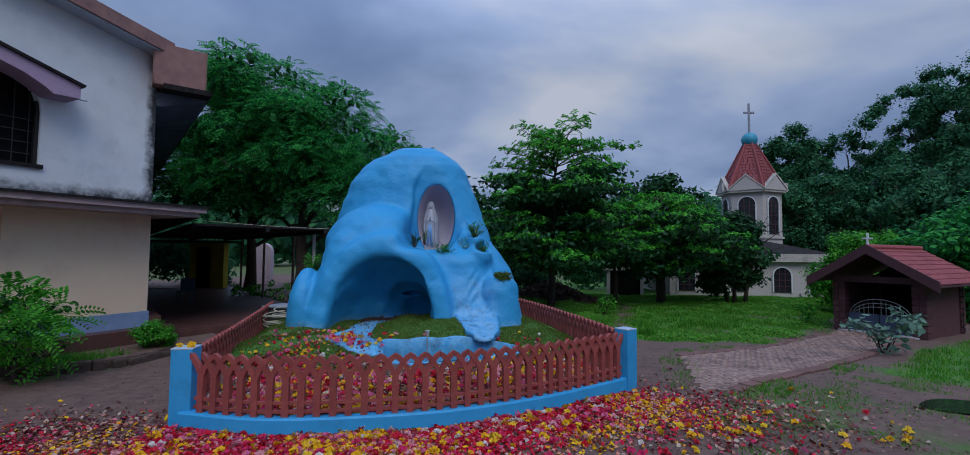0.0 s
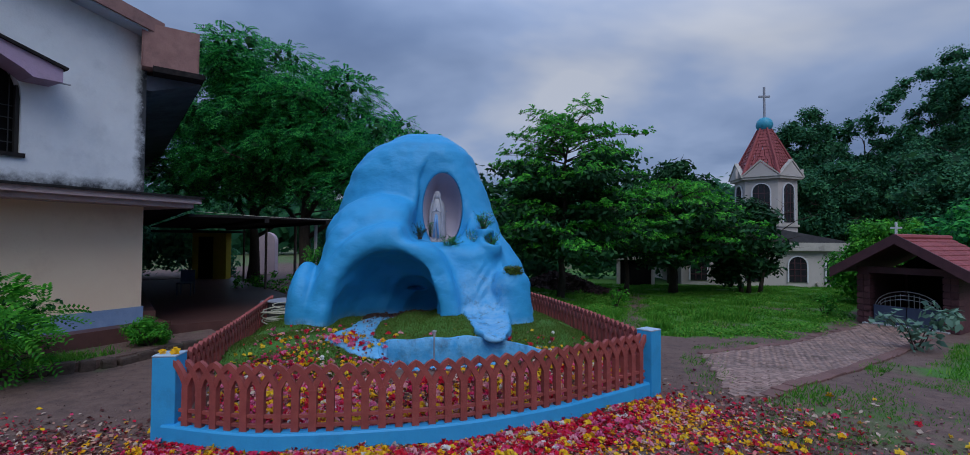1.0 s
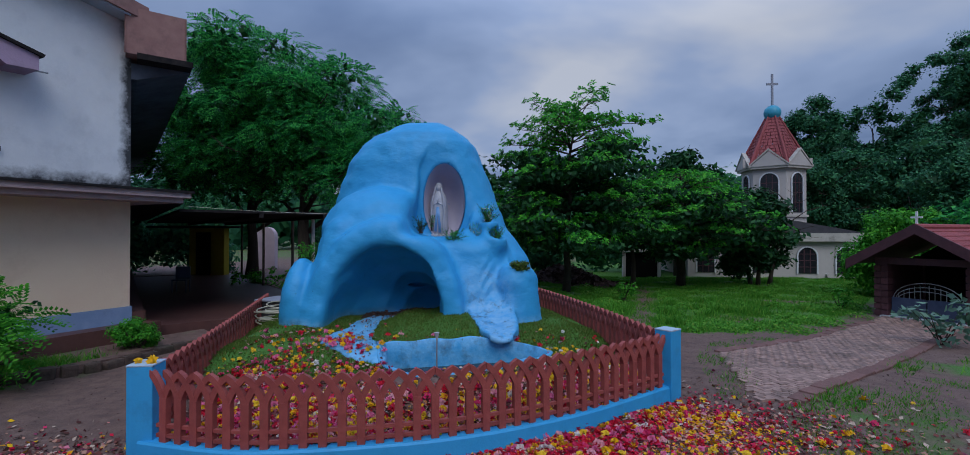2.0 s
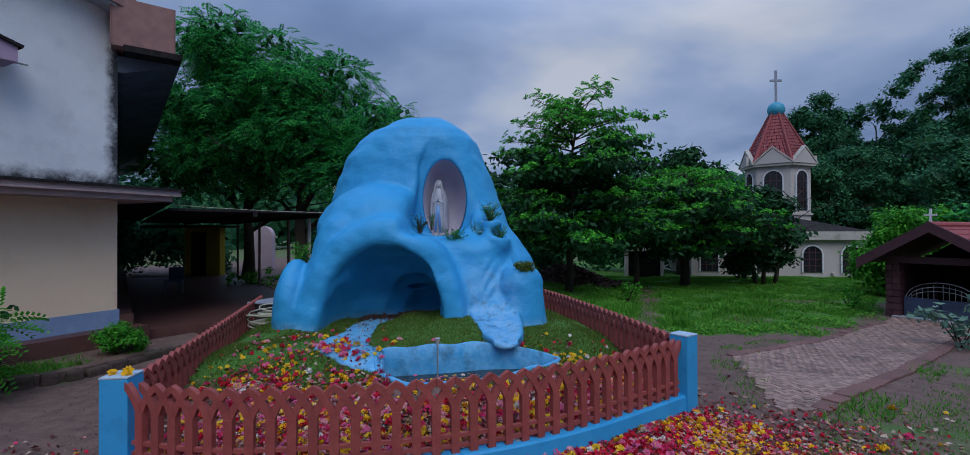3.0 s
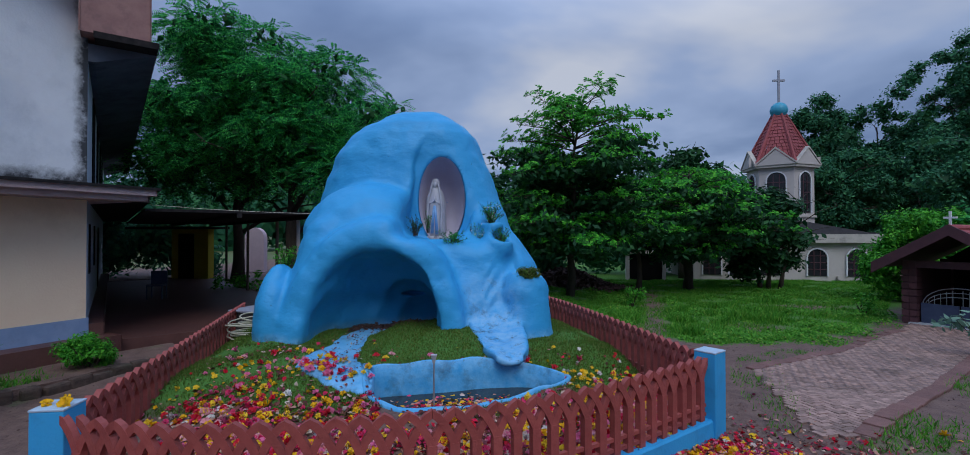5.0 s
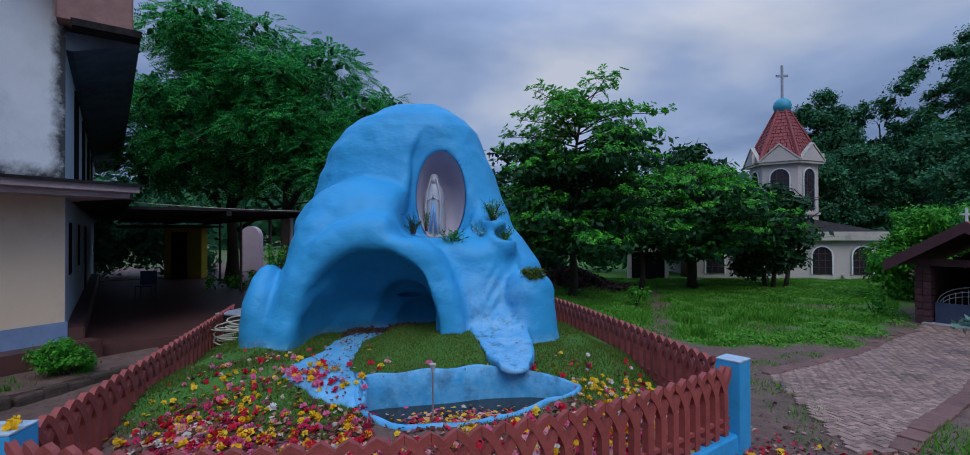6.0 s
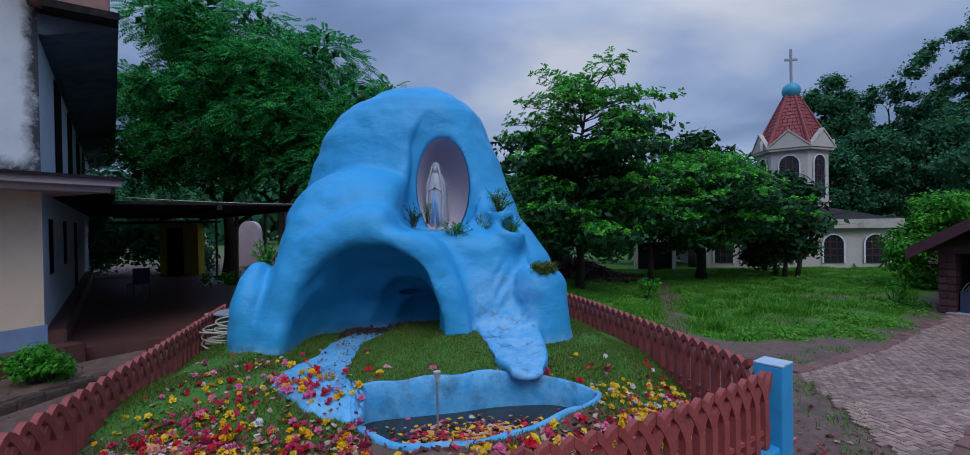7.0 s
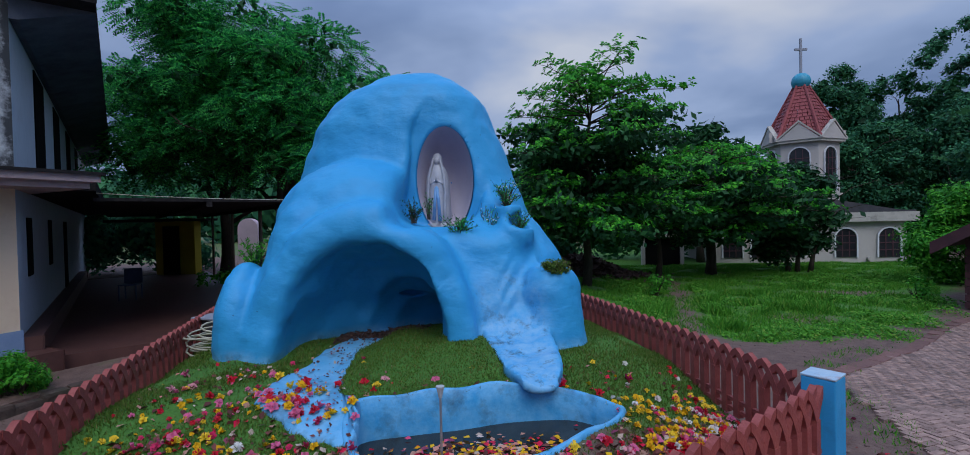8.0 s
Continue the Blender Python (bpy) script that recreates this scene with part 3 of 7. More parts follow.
def tube(points, radii, sides=8, bm=None, cap=True):
    """A tapered tube through points."""
    bm = bm or bmesh.new()
    pts = [Vector(p) for p in points]
    rings = []
    for i, p in enumerate(pts):
        d = (pts[min(i + 1, len(pts) - 1)] - pts[max(i - 1, 0)]).normalized()
        up = Vector((0, 0, 1)) if abs(d.z) < 0.9 else Vector((1, 0, 0))
        a = d.cross(up).normalized()
        b = d.cross(a)
        r = radii[i] if isinstance(radii, (list, tuple)) else radii
        rings.append([bm.verts.new(p + (a * math.cos(k * math.tau / sides) + b * math.sin(k * math.tau / sides)) * r) for k in range(sides)])
    for r0, r1 in zip(rings, rings[1:]):
        for k in range(sides):
            bm.faces.new((r0[k], r0[(k + 1) % sides], r1[(k + 1) % sides], r1[k]))
    if cap:
        bm.faces.new(rings[0]); bm.faces.new(rings[-1][::-1])
    return bm


def lathe(profile, sides=24, at=(0, 0, 0), bm=None):
    bm = bm or bmesh.new()
    rings = []
    for r, z in profile:
        rings.append([bm.verts.new((at[0] + r * math.cos(k * math.tau / sides), at[1] + r * math.sin(k * math.tau / sides), at[2] + z)) for k in range(sides)])
    for a, b in zip(rings, rings[1:]):
        for k in range(sides):
            bm.faces.new((a[k], a[(k + 1) % sides], b[(k + 1) % sides], b[k]))
    bm.faces.new(rings[0][::-1]); bm.faces.new(rings[-1])
    return bm


def arch_outline(x0, x1, z0, z1, n=10):
    """A round-headed opening: up one side, over the head, down the other."""
    r, cx = (x1 - x0) / 2, (x0 + x1) / 2
    pts = [(x0, z0)]
    pts += [(cx - r * math.cos(k * math.pi / n), z1 - r + r * math.sin(k * math.pi / n)) for k in range(n + 1)]
    return pts + [(x1, z0)]


def spline(points, n=8, closed=False):
    """Catmull-Rom through the points."""
    P = [np.array(p, float) for p in points]
    out = []
    N = len(P)
    for i in range(N if closed else N - 1):
        p0 = P[(i - 1) % N] if closed or i > 0 else P[0]
        p1, p2 = P[i], P[(i + 1) % N]
        p3 = P[(i + 2) % N] if closed or i + 2 < N else P[-1]
        for k in range(n):
            t = k / n
            out.append(0.5 * ((2 * p1) + (-p0 + p2) * t + (2 * p0 - 5 * p1 + 4 * p2 - p3) * t * t + (-p0 + 3 * p1 - 3 * p2 + p3) * t ** 3))
    if not closed:
        out.append(P[-1])
    return np.array(out)


def inside(px, py, poly):
    """Which points lie in the polygon."""
    poly = np.asarray(poly, float)
    r = np.zeros(np.shape(px), bool)
    j = len(poly) - 1
    for i in range(len(poly)):
        xi, yi, xj, yj = poly[i, 0], poly[i, 1], poly[j, 0], poly[j, 1]
        hit = ((yi > py) != (yj > py)) & (px < (xj - xi) * (py - yi) / (yj - yi + 1e-12) + xi)
        r ^= hit
        j = i
    return r


def smoothstep(a, b, x):
    t = np.clip((x - a) / (b - a), 0, 1)
    return t * t * (3 - 2 * t)

# ---- ground ----
def ground_z(x, y):
    x, y = np.asarray(x, float), np.asarray(y, float)
    far = -0.36 * smoothstep(8, 17, np.hypot(x, y)) * smoothstep(0, 6, x)
    return far + 0.015 * np.sin(1.3 * x + 0.7) * np.sin(1.1 * y) + 0.01 * np.sin(3.1 * x + 2.2 * y)


PAVED = [(3.5, 7.5), (4.0, 7.55), (4.75, 8.2), (6.7, 9.8), (9.0, 11.9), (11.6, 14.2), (13.6, 15.6), (12.4, 17.4), (10.6, 15.6), (9.3, 14.75), (7.1, 12.8), (5.2, 11.35), (4.2, 10.55), (3.85, 9.2)]
LAWN = [(1.2, 13.4), (3.0, 12.9), (4.8, 13.1), (6.4, 13.9), (8.9, 15.3), (11.4, 17.4), (16, 22), (22, 28), (20, 40), (-3, 40), (-2, 20), (-1, 14.5)]
VERGE = [(7.4, 9.9), (9.2, 11.0), (11.2, 13.0), (14.0, 14.8), (22, 16), (26, 8), (16, 5), (10.5, 7.2), (8.4, 8.6)]


def blur_inside(x, y, poly, soft):
    """How far a point lies within a region, softened across its edge."""
    poly = np.asarray(poly, float)
    d = np.full(np.shape(x), 1e9)
    for i in range(len(poly)):
        a, b = poly[i], poly[(i + 1) % len(poly)]
        ab = b - a
        t = np.clip(((x - a[0]) * ab[0] + (y - a[1]) * ab[1]) / (ab @ ab), 0, 1)
        d = np.minimum(d, np.hypot(x - a[0] - t * ab[0], y - a[1] - t * ab[1]))
    s = np.where(inside(x, y, poly), d, -d)
    return smoothstep(-soft, soft, s)


def bare(x, y):
    """Trodden earth in the lawn: a worn patch by the paving and a track towards the porch."""
    x, y = np.asarray(x, float), np.asarray(y, float)
    patch = np.exp(-((x - 10.4) / 2.0) ** 2 - ((y - 19.6) / 0.9) ** 2) + 0.75 * np.exp(-((x - 6.6) / 1.5) ** 2 - ((y - 15.8) / 0.8) ** 2)
    track = np.exp(-((x - 3.3 - 0.27 * (y - 13.0)) / 0.5) ** 2) * smoothstep(11.5, 13.5, y) * smoothstep(29, 20, y)
    return np.clip(np.maximum(patch, 0.9 * track), 0, 1)


def build_ground():
    axis = np.concatenate([[-900, -400, -160, -80, -45, -30], np.arange(-22, 30.01, 0.25), [36, 45, 60, 90, 180, 420, 900]])
    X, Y = np.meshgrid(axis, axis, indexing="ij")
    Z = ground_z(X, Y)
    n = len(axis)
    idx = np.arange(n * n).reshape(n, n)
    f = np.stack([idx[:-1, :-1], idx[1:, :-1], idx[1:, 1:], idx[:-1, 1:]], -1).reshape(-1, 4)
    me = fast_mesh("ground", np.stack([X, Y, Z], -1).reshape(-1, 3), f, M["earth"], True)
    turf = 0.9 * blur_inside(X, Y, LAWN, 0.9) + 0.75 * blur_inside(X, Y, VERGE, 0.9)
    turf += 0.42 * np.exp(-((X - 4.6) / 1.5) ** 2 - ((Y - 6.9) / 1.0) ** 2) + 0.35 * np.exp(-((X - 6) / 1.6) ** 2 - ((Y - 5.2) / 0.9) ** 2)
    turf += 0.5 * np.exp(-((X + 7.2) / 0.7) ** 2 - ((Y - 8.6) / 1.6) ** 2)
    turf += 0.3 * np.exp(-((X - 2.2) / 0.6) ** 2 - ((Y - 9.6) / 1.6) ** 2) + 0.3 * np.exp(-((X - 7.5) / 2.2) ** 2 - ((Y - 4.5) / 1.4) ** 2)
    turf -= 0.85 * bare(X, Y)
    turf = np.where(np.hypot(X, Y) > 42, 0.45, turf)
    layer = me.color_attributes.new("turf", "FLOAT_COLOR", "POINT")
    t = np.clip(turf, 0, 1).ravel()
    layer.data.foreach_set("color", np.stack([t, t, t, np.ones_like(t)], -1).astype(np.float32).ravel())
    tagged(new("ground", me), "damp brown earth yard with mossy grass patches", "ground", kind="structure")


build_ground()

# ---- grotto garden: outline, bank, pool ----
FRONT = spline([(-3.52, 5.42), (-2.55, 5.27), (-1.85, 5.33), (-1.15, 5.48), (-0.45, 5.69), (0.3, 6.04), (1.15, 6.58), (2.33, 7.55)], 8)
LEFT = [(-3.5, 5.55), (-4.25, 7.95), (-5.35, 11.2)]
RIGHT = [(2.25, 7.72), (1.95, 9.0), (1.62, 10.2), (1.1, 11.9), (0.6, 13.2)]
BACK = [(0.6, 13.2), (-2.5, 13.6), (-5.35, 11.2)]
BED = [tuple(p) for p in FRONT] + RIGHT + BACK[1:] + LEFT[::-1][1:]
POOL = spline([(-1.68, 7.72), (-1.25, 7.9), (-0.77, 8.05), (-0.3, 8.22), (0.3, 8.28), (0.62, 8.08), (0.72, 7.86), (0.42, 7.5), (0.0, 7.12), (-0.36, 6.84), (-0.76, 6.73), (-1.13, 6.79), (-1.43, 6.99), (-1.62, 7.33)], 5, True)
ISLAND = spline([(-1.86, 7.86), (-2.0, 8.25), (-2.1, 8.75), (-2.18, 9.4), (-1.9, 10.2), (-1.2, 10.4), (-0.76, 10.1), (-0.6, 9.5), (-0.47, 9.0), (-0.37, 8.36), (-0.8, 8.14), (-1.3, 7.98)], 5, True)
PAN = spline([(-2.3, 10.7), (-2.55, 10.1), (-2.7, 9.5), (-2.62, 8.75), (-2.72, 8.25), (-2.7, 7.85), (-2.48, 7.54), (-2.08, 7.27), (-1.76, 7.16), (-1.54, 7.12), (-1.58, 7.4), (-1.66, 7.68), (-1.84, 7.92), (-2.04, 8.35), (-2.14, 8.9), (-2.22, 9.6), (-1.95, 10.5)], 5, True)
PAN = PAN + 0.022 * np.stack([np.sin(np.arange(len(PAN)) * 2.3), np.cos(np.arange(len(PAN)) * 1.7 + 1)], -1)
CHUTE_Y = (7.9, 8.22, 8.5, 9.0, 9.4, 9.8, 10.4)
CHUTE_L = (-0.13, -0.17, -0.32, -0.47, -0.62, -0.72, -0.70)
CHUTE_R = (0.19, 0.21, 0.25, 0.25, 0.22, 0.16, 0.05)
CASCADE = np.array([*zip(CHUTE_L, CHUTE_Y), *zip(CHUTE_R[::-1], CHUTE_Y[::-1])])


def front_dist(x, y):
    d = np.full(np.shape(x), 1e9)
    for p in FRONT[::2]:
        d = np.minimum(d, np.hypot(x - p[0], y - p[1]))
    return d


def bank_z(x, y):
    """Height of the planted bank: low behind the front fence, rising to the rock."""
    x, y = np.asarray(x, float), np.asarray(y, float)
    d = front_dist(x, y)
    z = 0.16 + 0.48 * smoothstep(0.1, 2.6, d)
    side = np.minimum(blur_inside(x, y, BED, 0.7) * 2 - 1, 1)
    z -= 0.22 * (1 - np.clip(side, 0, 1)) * smoothstep(7, 9, y)
    near = np.full(np.shape(x), 1e9)
    for p in POOL[::2]:
        near = np.minimum(near, np.hypot(x - p[0], y - p[1]))
    z = np.maximum(z, np.minimum(z + 0.3, 0.50 - 0.42 * np.maximum(near - 0.12, 0)))
    return z + 0.018 * np.sin(5 * x + 1) * np.sin(4.3 * y) + 0.012 * np.sin(9 * x + 3 * y)


def build_bank():
    s = 0.06
    xs, ys = np.arange(-5.6, 2.6, s), np.arange(5.1, 13.8, s)
    X, Y = np.meshgrid(xs, ys, indexing="ij")
    Z = bank_z(X, Y)
    inpool = inside(X, Y, POOL.mean(0) + (POOL - POOL.mean(0)) * 0.985)
    Z = np.where(inside(X, Y, POOL), Z - 0.06, Z)
    keep = inside(X, Y, BED) & ~inpool
    idx = np.arange(X.size).reshape(X.shape)
    f = np.stack([idx[:-1, :-1], idx[1:, :-1], idx[1:, 1:], idx[:-1, 1:]], -1).reshape(-1, 4)
    f = f[keep.ravel()[f].all(1)]
    used = np.unique(f)
    remap = np.zeros(X.size, np.int32); remap[used] = np.arange(len(used))
    v = np.stack([X, Y, Z], -1).reshape(-1, 3)[used]
    me = fast_mesh("garden_bank", v, remap[f], M["earth"], True)
    turf = 0.8 * smoothstep(0.9, 1.9, front_dist(v[:, 0], v[:, 1])) + 0.35 * smoothstep(-1.0, 1.0, v[:, 0])
    layer = me.color_attributes.new("turf", "FLOAT_COLOR", "POINT")
    t = np.clip(turf, 0, 1)
    layer.data.foreach_set("color", np.stack([t, t, t, np.ones_like(t)], -1).astype(np.float32).ravel())
    tagged(new("garden_bank", me), "sloping earth and turf bank inside the fence", "garden bed", kind="structure")


build_bank()


def filled(outline, z_of, lift, thick, step=0.07):
    """A slab that follows the bank, with the given outline, made as a fine top and a skirt."""
    bm = bmesh.new()
    c = outline.mean(0)
    rings = []
    for k in (0.97, 0.85, 0.65, 0.42, 0.2):
        pts = c + (outline - c) * k
        rings.append([bm.verts.new((p[0], p[1], float(z_of(p[0], p[1])) + lift)) for p in pts])
    edge = [bm.verts.new((p[0], p[1], float(z_of(p[0], p[1])) + lift - 0.02)) for p in outline]
    low = [bm.verts.new((p[0], p[1], float(z_of(p[0], p[1])) + lift - thick)) for p in outline]
    mid = bm.verts.new((c[0], c[1], float(z_of(c[0], c[1])) + lift))
    n = len(outline)
    for a, b in zip([low, edge] + rings[:-1], [edge] + rings):
        for i in range(n):
            bm.faces.new((a[i], a[(i + 1) % n], b[(i + 1) % n], b[i]))
    for i in range(n):
        bm.faces.new((rings[-1][i], rings[-1][(i + 1) % n], mid))
    return bm


def island_z(x, y):
    """The island swells towards the cave."""
    x, y = np.asarray(x, float), np.asarray(y, float)
    return bank_z(x, y) + smoothstep(8.1, 9.4, y) * (0.08 * smoothstep(-2.3, -1.7, x) + 0.08 * smoothstep(-1.6, -0.8, x))


def build_pool():
    pool = thing("pond", "blue painted concrete garden pond half full of dark water", "pond")
    n = len(POOL)
    c = POOL.mean(0)
    nrm = POOL - c
    nrm /= np.linalg.norm(nrm, axis=1)[:, None]
    ztop = np.clip(bank_z(POOL[:, 0] + nrm[:, 0] * 0.1, POOL[:, 1] + nrm[:, 1] * 0.1) + 0.03, 0.52, 0.68) + 0.008 * np.sin(np.arange(n) * 0.9)
    bm = bmesh.new()
    prof = [(0.07, -0.25), (0.066, -0.03), (0.05, -0.004), (0.02, 0.004), (-0.005, -0.012), (-0.018, -0.2), (-0.03, -0.35), (-0.035, -0.5)]
    rings = [[bm.verts.new((POOL[i][0] + nrm[i][0] * o, POOL[i][1] + nrm[i][1] * o, ztop[i] + dz)) for i in range(n)] for o, dz in prof]
    for a, b in zip(rings, rings[1:]):
        for i in range(n):
            bm.faces.new((a[i], a[(i + 1) % n], b[(i + 1) % n], b[i]))
    part("rim", bm, M["blue_wet"], pool, "worn blue painted rim and walls", smooth=True)
    bm = bmesh.new()
    bm.faces.new([bm.verts.new((*(p - (p - c) * 0.02), 0.1)) for p in POOL])
    part("floor", bm, M["blue_wet"], pool)
    bm = bmesh.new()
    bm.faces.new([bm.verts.new((*p, 0.26)) for p in POOL])
    part("water", bm, M["pond"], pool, "dark murky water")


build_pool()
for name, outline, lift, thick, mat, label, cat in (
        ("stream_pan", PAN, 0.02, 0.12, "pan", "worn blue concrete stream bed with petals on it", "stream bed"),
        ("grass_island", ISLAND, 0.025, 0.25, "earth", "small grassy island between two stream beds", "lawn")):
    ob = part(name, filled(outline, island_z if name == "grass_island" else bank_z, lift, thick), M[mat], smooth=True)
    if mat == "earth":
        lay = ob.data.color_attributes.new("turf", "FLOAT_COLOR", "POINT")
        lay.data.foreach_set("color", np.full(len(ob.data.vertices) * 4, 0.8, np.float32))
    tagged(ob, label, cat, kind="structure")


# ---- the rock grotto ----
def surface_nets(F, lo, step):
    """A smooth closed mesh where the field F changes sign."""
    nx, ny, nz = F.shape
    S = F < 0
    corner = [(i, j, k) for i in (0, 1) for j in (0, 1) for k in (0, 1)]
    sub = lambda A, c: A[c[0]:nx - 1 + c[0], c[1]:ny - 1 + c[1], c[2]:nz - 1 + c[2]]
    count = sum(sub(S, c).astype(int) for c in corner)
    active = (count > 0) & (count < 8)
    acc = np.zeros(active.shape + (3,)); num = np.zeros(active.shape)
    for a in range(8):
        for b in range(a + 1, 8):
            ca, cb = corner[a], corner[b]
            if sum(abs(p - q) for p, q in zip(ca, cb)) != 1:
                continue
            fa, fb = sub(F, ca), sub(F, cb)
            cross = (fa < 0) != (fb < 0)
            t = np.where(cross, fa / np.where(cross, fa - fb, 1), 0)
            for d in range(3):
                acc[..., d] += np.where(cross, ca[d] + t * (cb[d] - ca[d]), 0)
            num += cross
    ids = -np.ones(active.shape, np.int64)
    ids[active] = np.arange(active.sum())
    cell = np.argwhere(active)
    v = (cell + acc[active] / num[active][:, None]) * step + np.asarray(lo)
    quads = []
    for ax in range(3):
        o = [d for d in range(3) if d != ax]
        a = np.moveaxis(S, (ax, o[0], o[1]), (0, 1, 2))
        I = np.moveaxis(ids, (ax, o[0], o[1]), (0, 1, 2))
        ch = a[:-1, 1:-1, 1:-1] != a[1:, 1:-1, 1:-1]
        i, j, k = np.nonzero(ch)
        q = np.stack([I[i, j, k], I[i, j + 1, k], I[i, j + 1, k + 1], I[i, j, k + 1]], -1)
        flip = a[:-1, 1:-1, 1:-1][ch]
        if ax == 1:
            flip = ~flip
        q[~flip] = q[~flip][:, ::-1]
        quads.append(q)
    q = np.concatenate(quads)
    return v, q[(q >= 0).all(1)]


def smin(a, b, k):
    h = np.clip(0.5 + 0.5 * (b - a) / k, 0, 1)
    return b * (1 - h) + a * h - k * h * (1 - h)


def smax(a, b, k):
    return -smin(-a, -b, k)


def ellipsoid(X, Y, Z, c, r):
    q = np.sqrt(((X - c[0]) / r[0]) ** 2 + ((Y - c[1]) / r[1]) ** 2 + ((Z - c[2]) / r[2]) ** 2)
    return (q - 1) * np.minimum(np.minimum(r[0], r[1]), r[2])


def capsule(X, Y, Z, a, b, ra, rb):
    a, b = np.array(a, float), np.array(b, float)
    ab = b - a
    t = np.clip(((X - a[0]) * ab[0] + (Y - a[1]) * ab[1] + (Z - a[2]) * ab[2]) / (ab @ ab), 0, 1)
    d = np.sqrt((X - a[0] - t * ab[0]) ** 2 + (Y - a[1] - t * ab[1]) ** 2 + (Z - a[2] - t * ab[2]) ** 2)
    return d - (ra + t * (rb - ra))


NICHE_C, NICHE_R = (-1.25, 10.62, 2.91), (0.43, 0.70, 0.81)


def grotto_field(X, Y, Z, niche=True):
    zt = (0.0, 0.6, 1.2, 1.75, 2.4, 2.98, 3.4, 3.8, 4.2, 4.4, 4.6, 4.7, 4.77, 5.0)
    lf = np.interp(Z, zt, (-3.95, -3.95, -3.95, -3.95, -3.92, -3.78, -3.68, -3.54, -3.2, -2.92, -2.52, -2.28, -1.85, -1.8))
    rt = np.interp(Z, zt, (0.80, 0.76, 0.65, 0.45, -0.02, -0.24, -0.38, -0.52, -0.70, -0.86, -1.15, -1.38, -1.72, -1.78))
    c, w = (lf + rt) / 2, (rt - lf) / 2
    yf = np.interp(Z, zt, (9.30, 9.35, 9.50, 9.72, 10.15, 10.38, 10.46, 10.52, 10.62, 10.72, 10.95, 11.15, 11.5, 11.55))
    yb = np.interp(Z, zt, (13.0, 13.0, 13.0, 12.95, 12.85, 12.75, 12.65, 12.55, 12.4, 12.3, 12.1, 11.95, 11.65, 11.6))
    ym, d = (yf + yb) / 2, np.maximum((yb - yf) / 2, 0.02)
    p = 2.4
    r = ((np.abs(X - c) / w) ** p + (np.abs(Y - ym) / d) ** p) ** (1 / p)
    F = (r - 1) * np.minimum(w, d)
    F = smin(F, capsule(X, Y, Z, (-3.52, 9.28, 0.3), (-3.0, 9.75, 2.2), 0.36, 0.40), 0.35)
    F = smin(F, ellipsoid(X, Y, Z, (-3.76, 9.55, 0.75), (0.36, 0.60, 1.0)), 0.10)
    F = smin(F, ellipsoid(X, Y, Z, (-2.55, 10.55, 2.2), (1.18, 1.12, 1.02)), 0.10)
    # hood over the cave mouth
    e = np.sqrt(((X + 2.12) / 1.24) ** 2 + ((Z - 0.55) / 1.72) ** 2)
    y0 = 9.24 + 0.20 * np.clip((Z - 0.6) / 1.6, 0, 1.4) + 0.25 * smoothstep(-1.6, -0.9, X)
    hood = ((np.abs(e - 1) * 1.5) ** 3 + np.abs(0.8 * (Y - y0)) ** 3) ** (1 / 3) - 0.24
    F = smin(F, np.where(Z < 0.2, 1.0, hood), 0.13)
    # buttress under the cascade, rock shelves and planting cups on the right
    F = smin(F, capsule(X, Y, Z, (-0.5, 10.15, 1.85), (-0.35, 10.2, 0.5), 0.26, 0.32), 0.2)
    F = smax(F, -ellipsoid(X, Y, Z, (-0.2, 9.0, 0.6), (0.36, 0.50, 0.62)), 0.30)
    F = smin(F, capsule(X, Y, Z, (0.33, 9.85, 0.4), (0.27, 9.9, 1.3), 0.42, 0.34), 0.2)
    F = smin(F, capsule(X, Y, Z, (-1.05, 10.15, 2.02), (-0.75, 10.1, 1.9), 0.2, 0.2), 0.25)
    for cc, rr, top in (((-0.32, 10.42, 2.42), (0.20, 0.26, 0.26), 2.50), ((-0.15, 10.28, 2.10), (0.22, 0.28, 0.28), 2.18), ((-0.62, 10.32, 1.90), (0.20, 0.22, 0.2), 1.96), ((0.28, 9.92, 1.42), (0.26, 0.26, 0.26), 1.58)):
        cup = smax(ellipsoid(X, Y, Z, cc, rr), Z - top, 0.05)
        F = smin(F, cup, 0.24)
        F = smax(F, -ellipsoid(X, Y, Z, (cc[0], cc[1], top + 0.06), (rr[0] * 0.72, rr[1] * 0.72, 0.14)), 0.04)
    # sunk panel round the niche, with a brow over it
    panel = (((np.abs(X + 1.22 - 0.10 * (Z - 3)) / 0.58) ** 4 + (np.abs(Z - 3.12) / 0.92) ** 4) ** 0.25 - 1) * 0.55
    panel = np.maximum(panel, Y - 10.62)
    F = smax(F, -panel, 0.12)
    if niche:
        F = smax(F, -ellipsoid(X, Y, Z, NICHE_C, NICHE_R), 0.03)
    # the cave
    cave = np.sqrt(((X + 2.07 + 0.12 * (1.2 - Z)) / 1.05) ** 2 + ((Z - 0.5) / 1.54) ** 2 + (np.maximum(Y - 9.3, 0) / 1.2) ** 2)
    cave = (cave - 1) * 0.95 + 0.03 * np.sin(8.5 * Z + 1.6 * X + np.sin(3 * X)) * smoothstep(9.7, 10.3, Y) + 0.02 * np.sin(6 * X + 4 * Z)
    F = smax(F, -cave, 0.04)
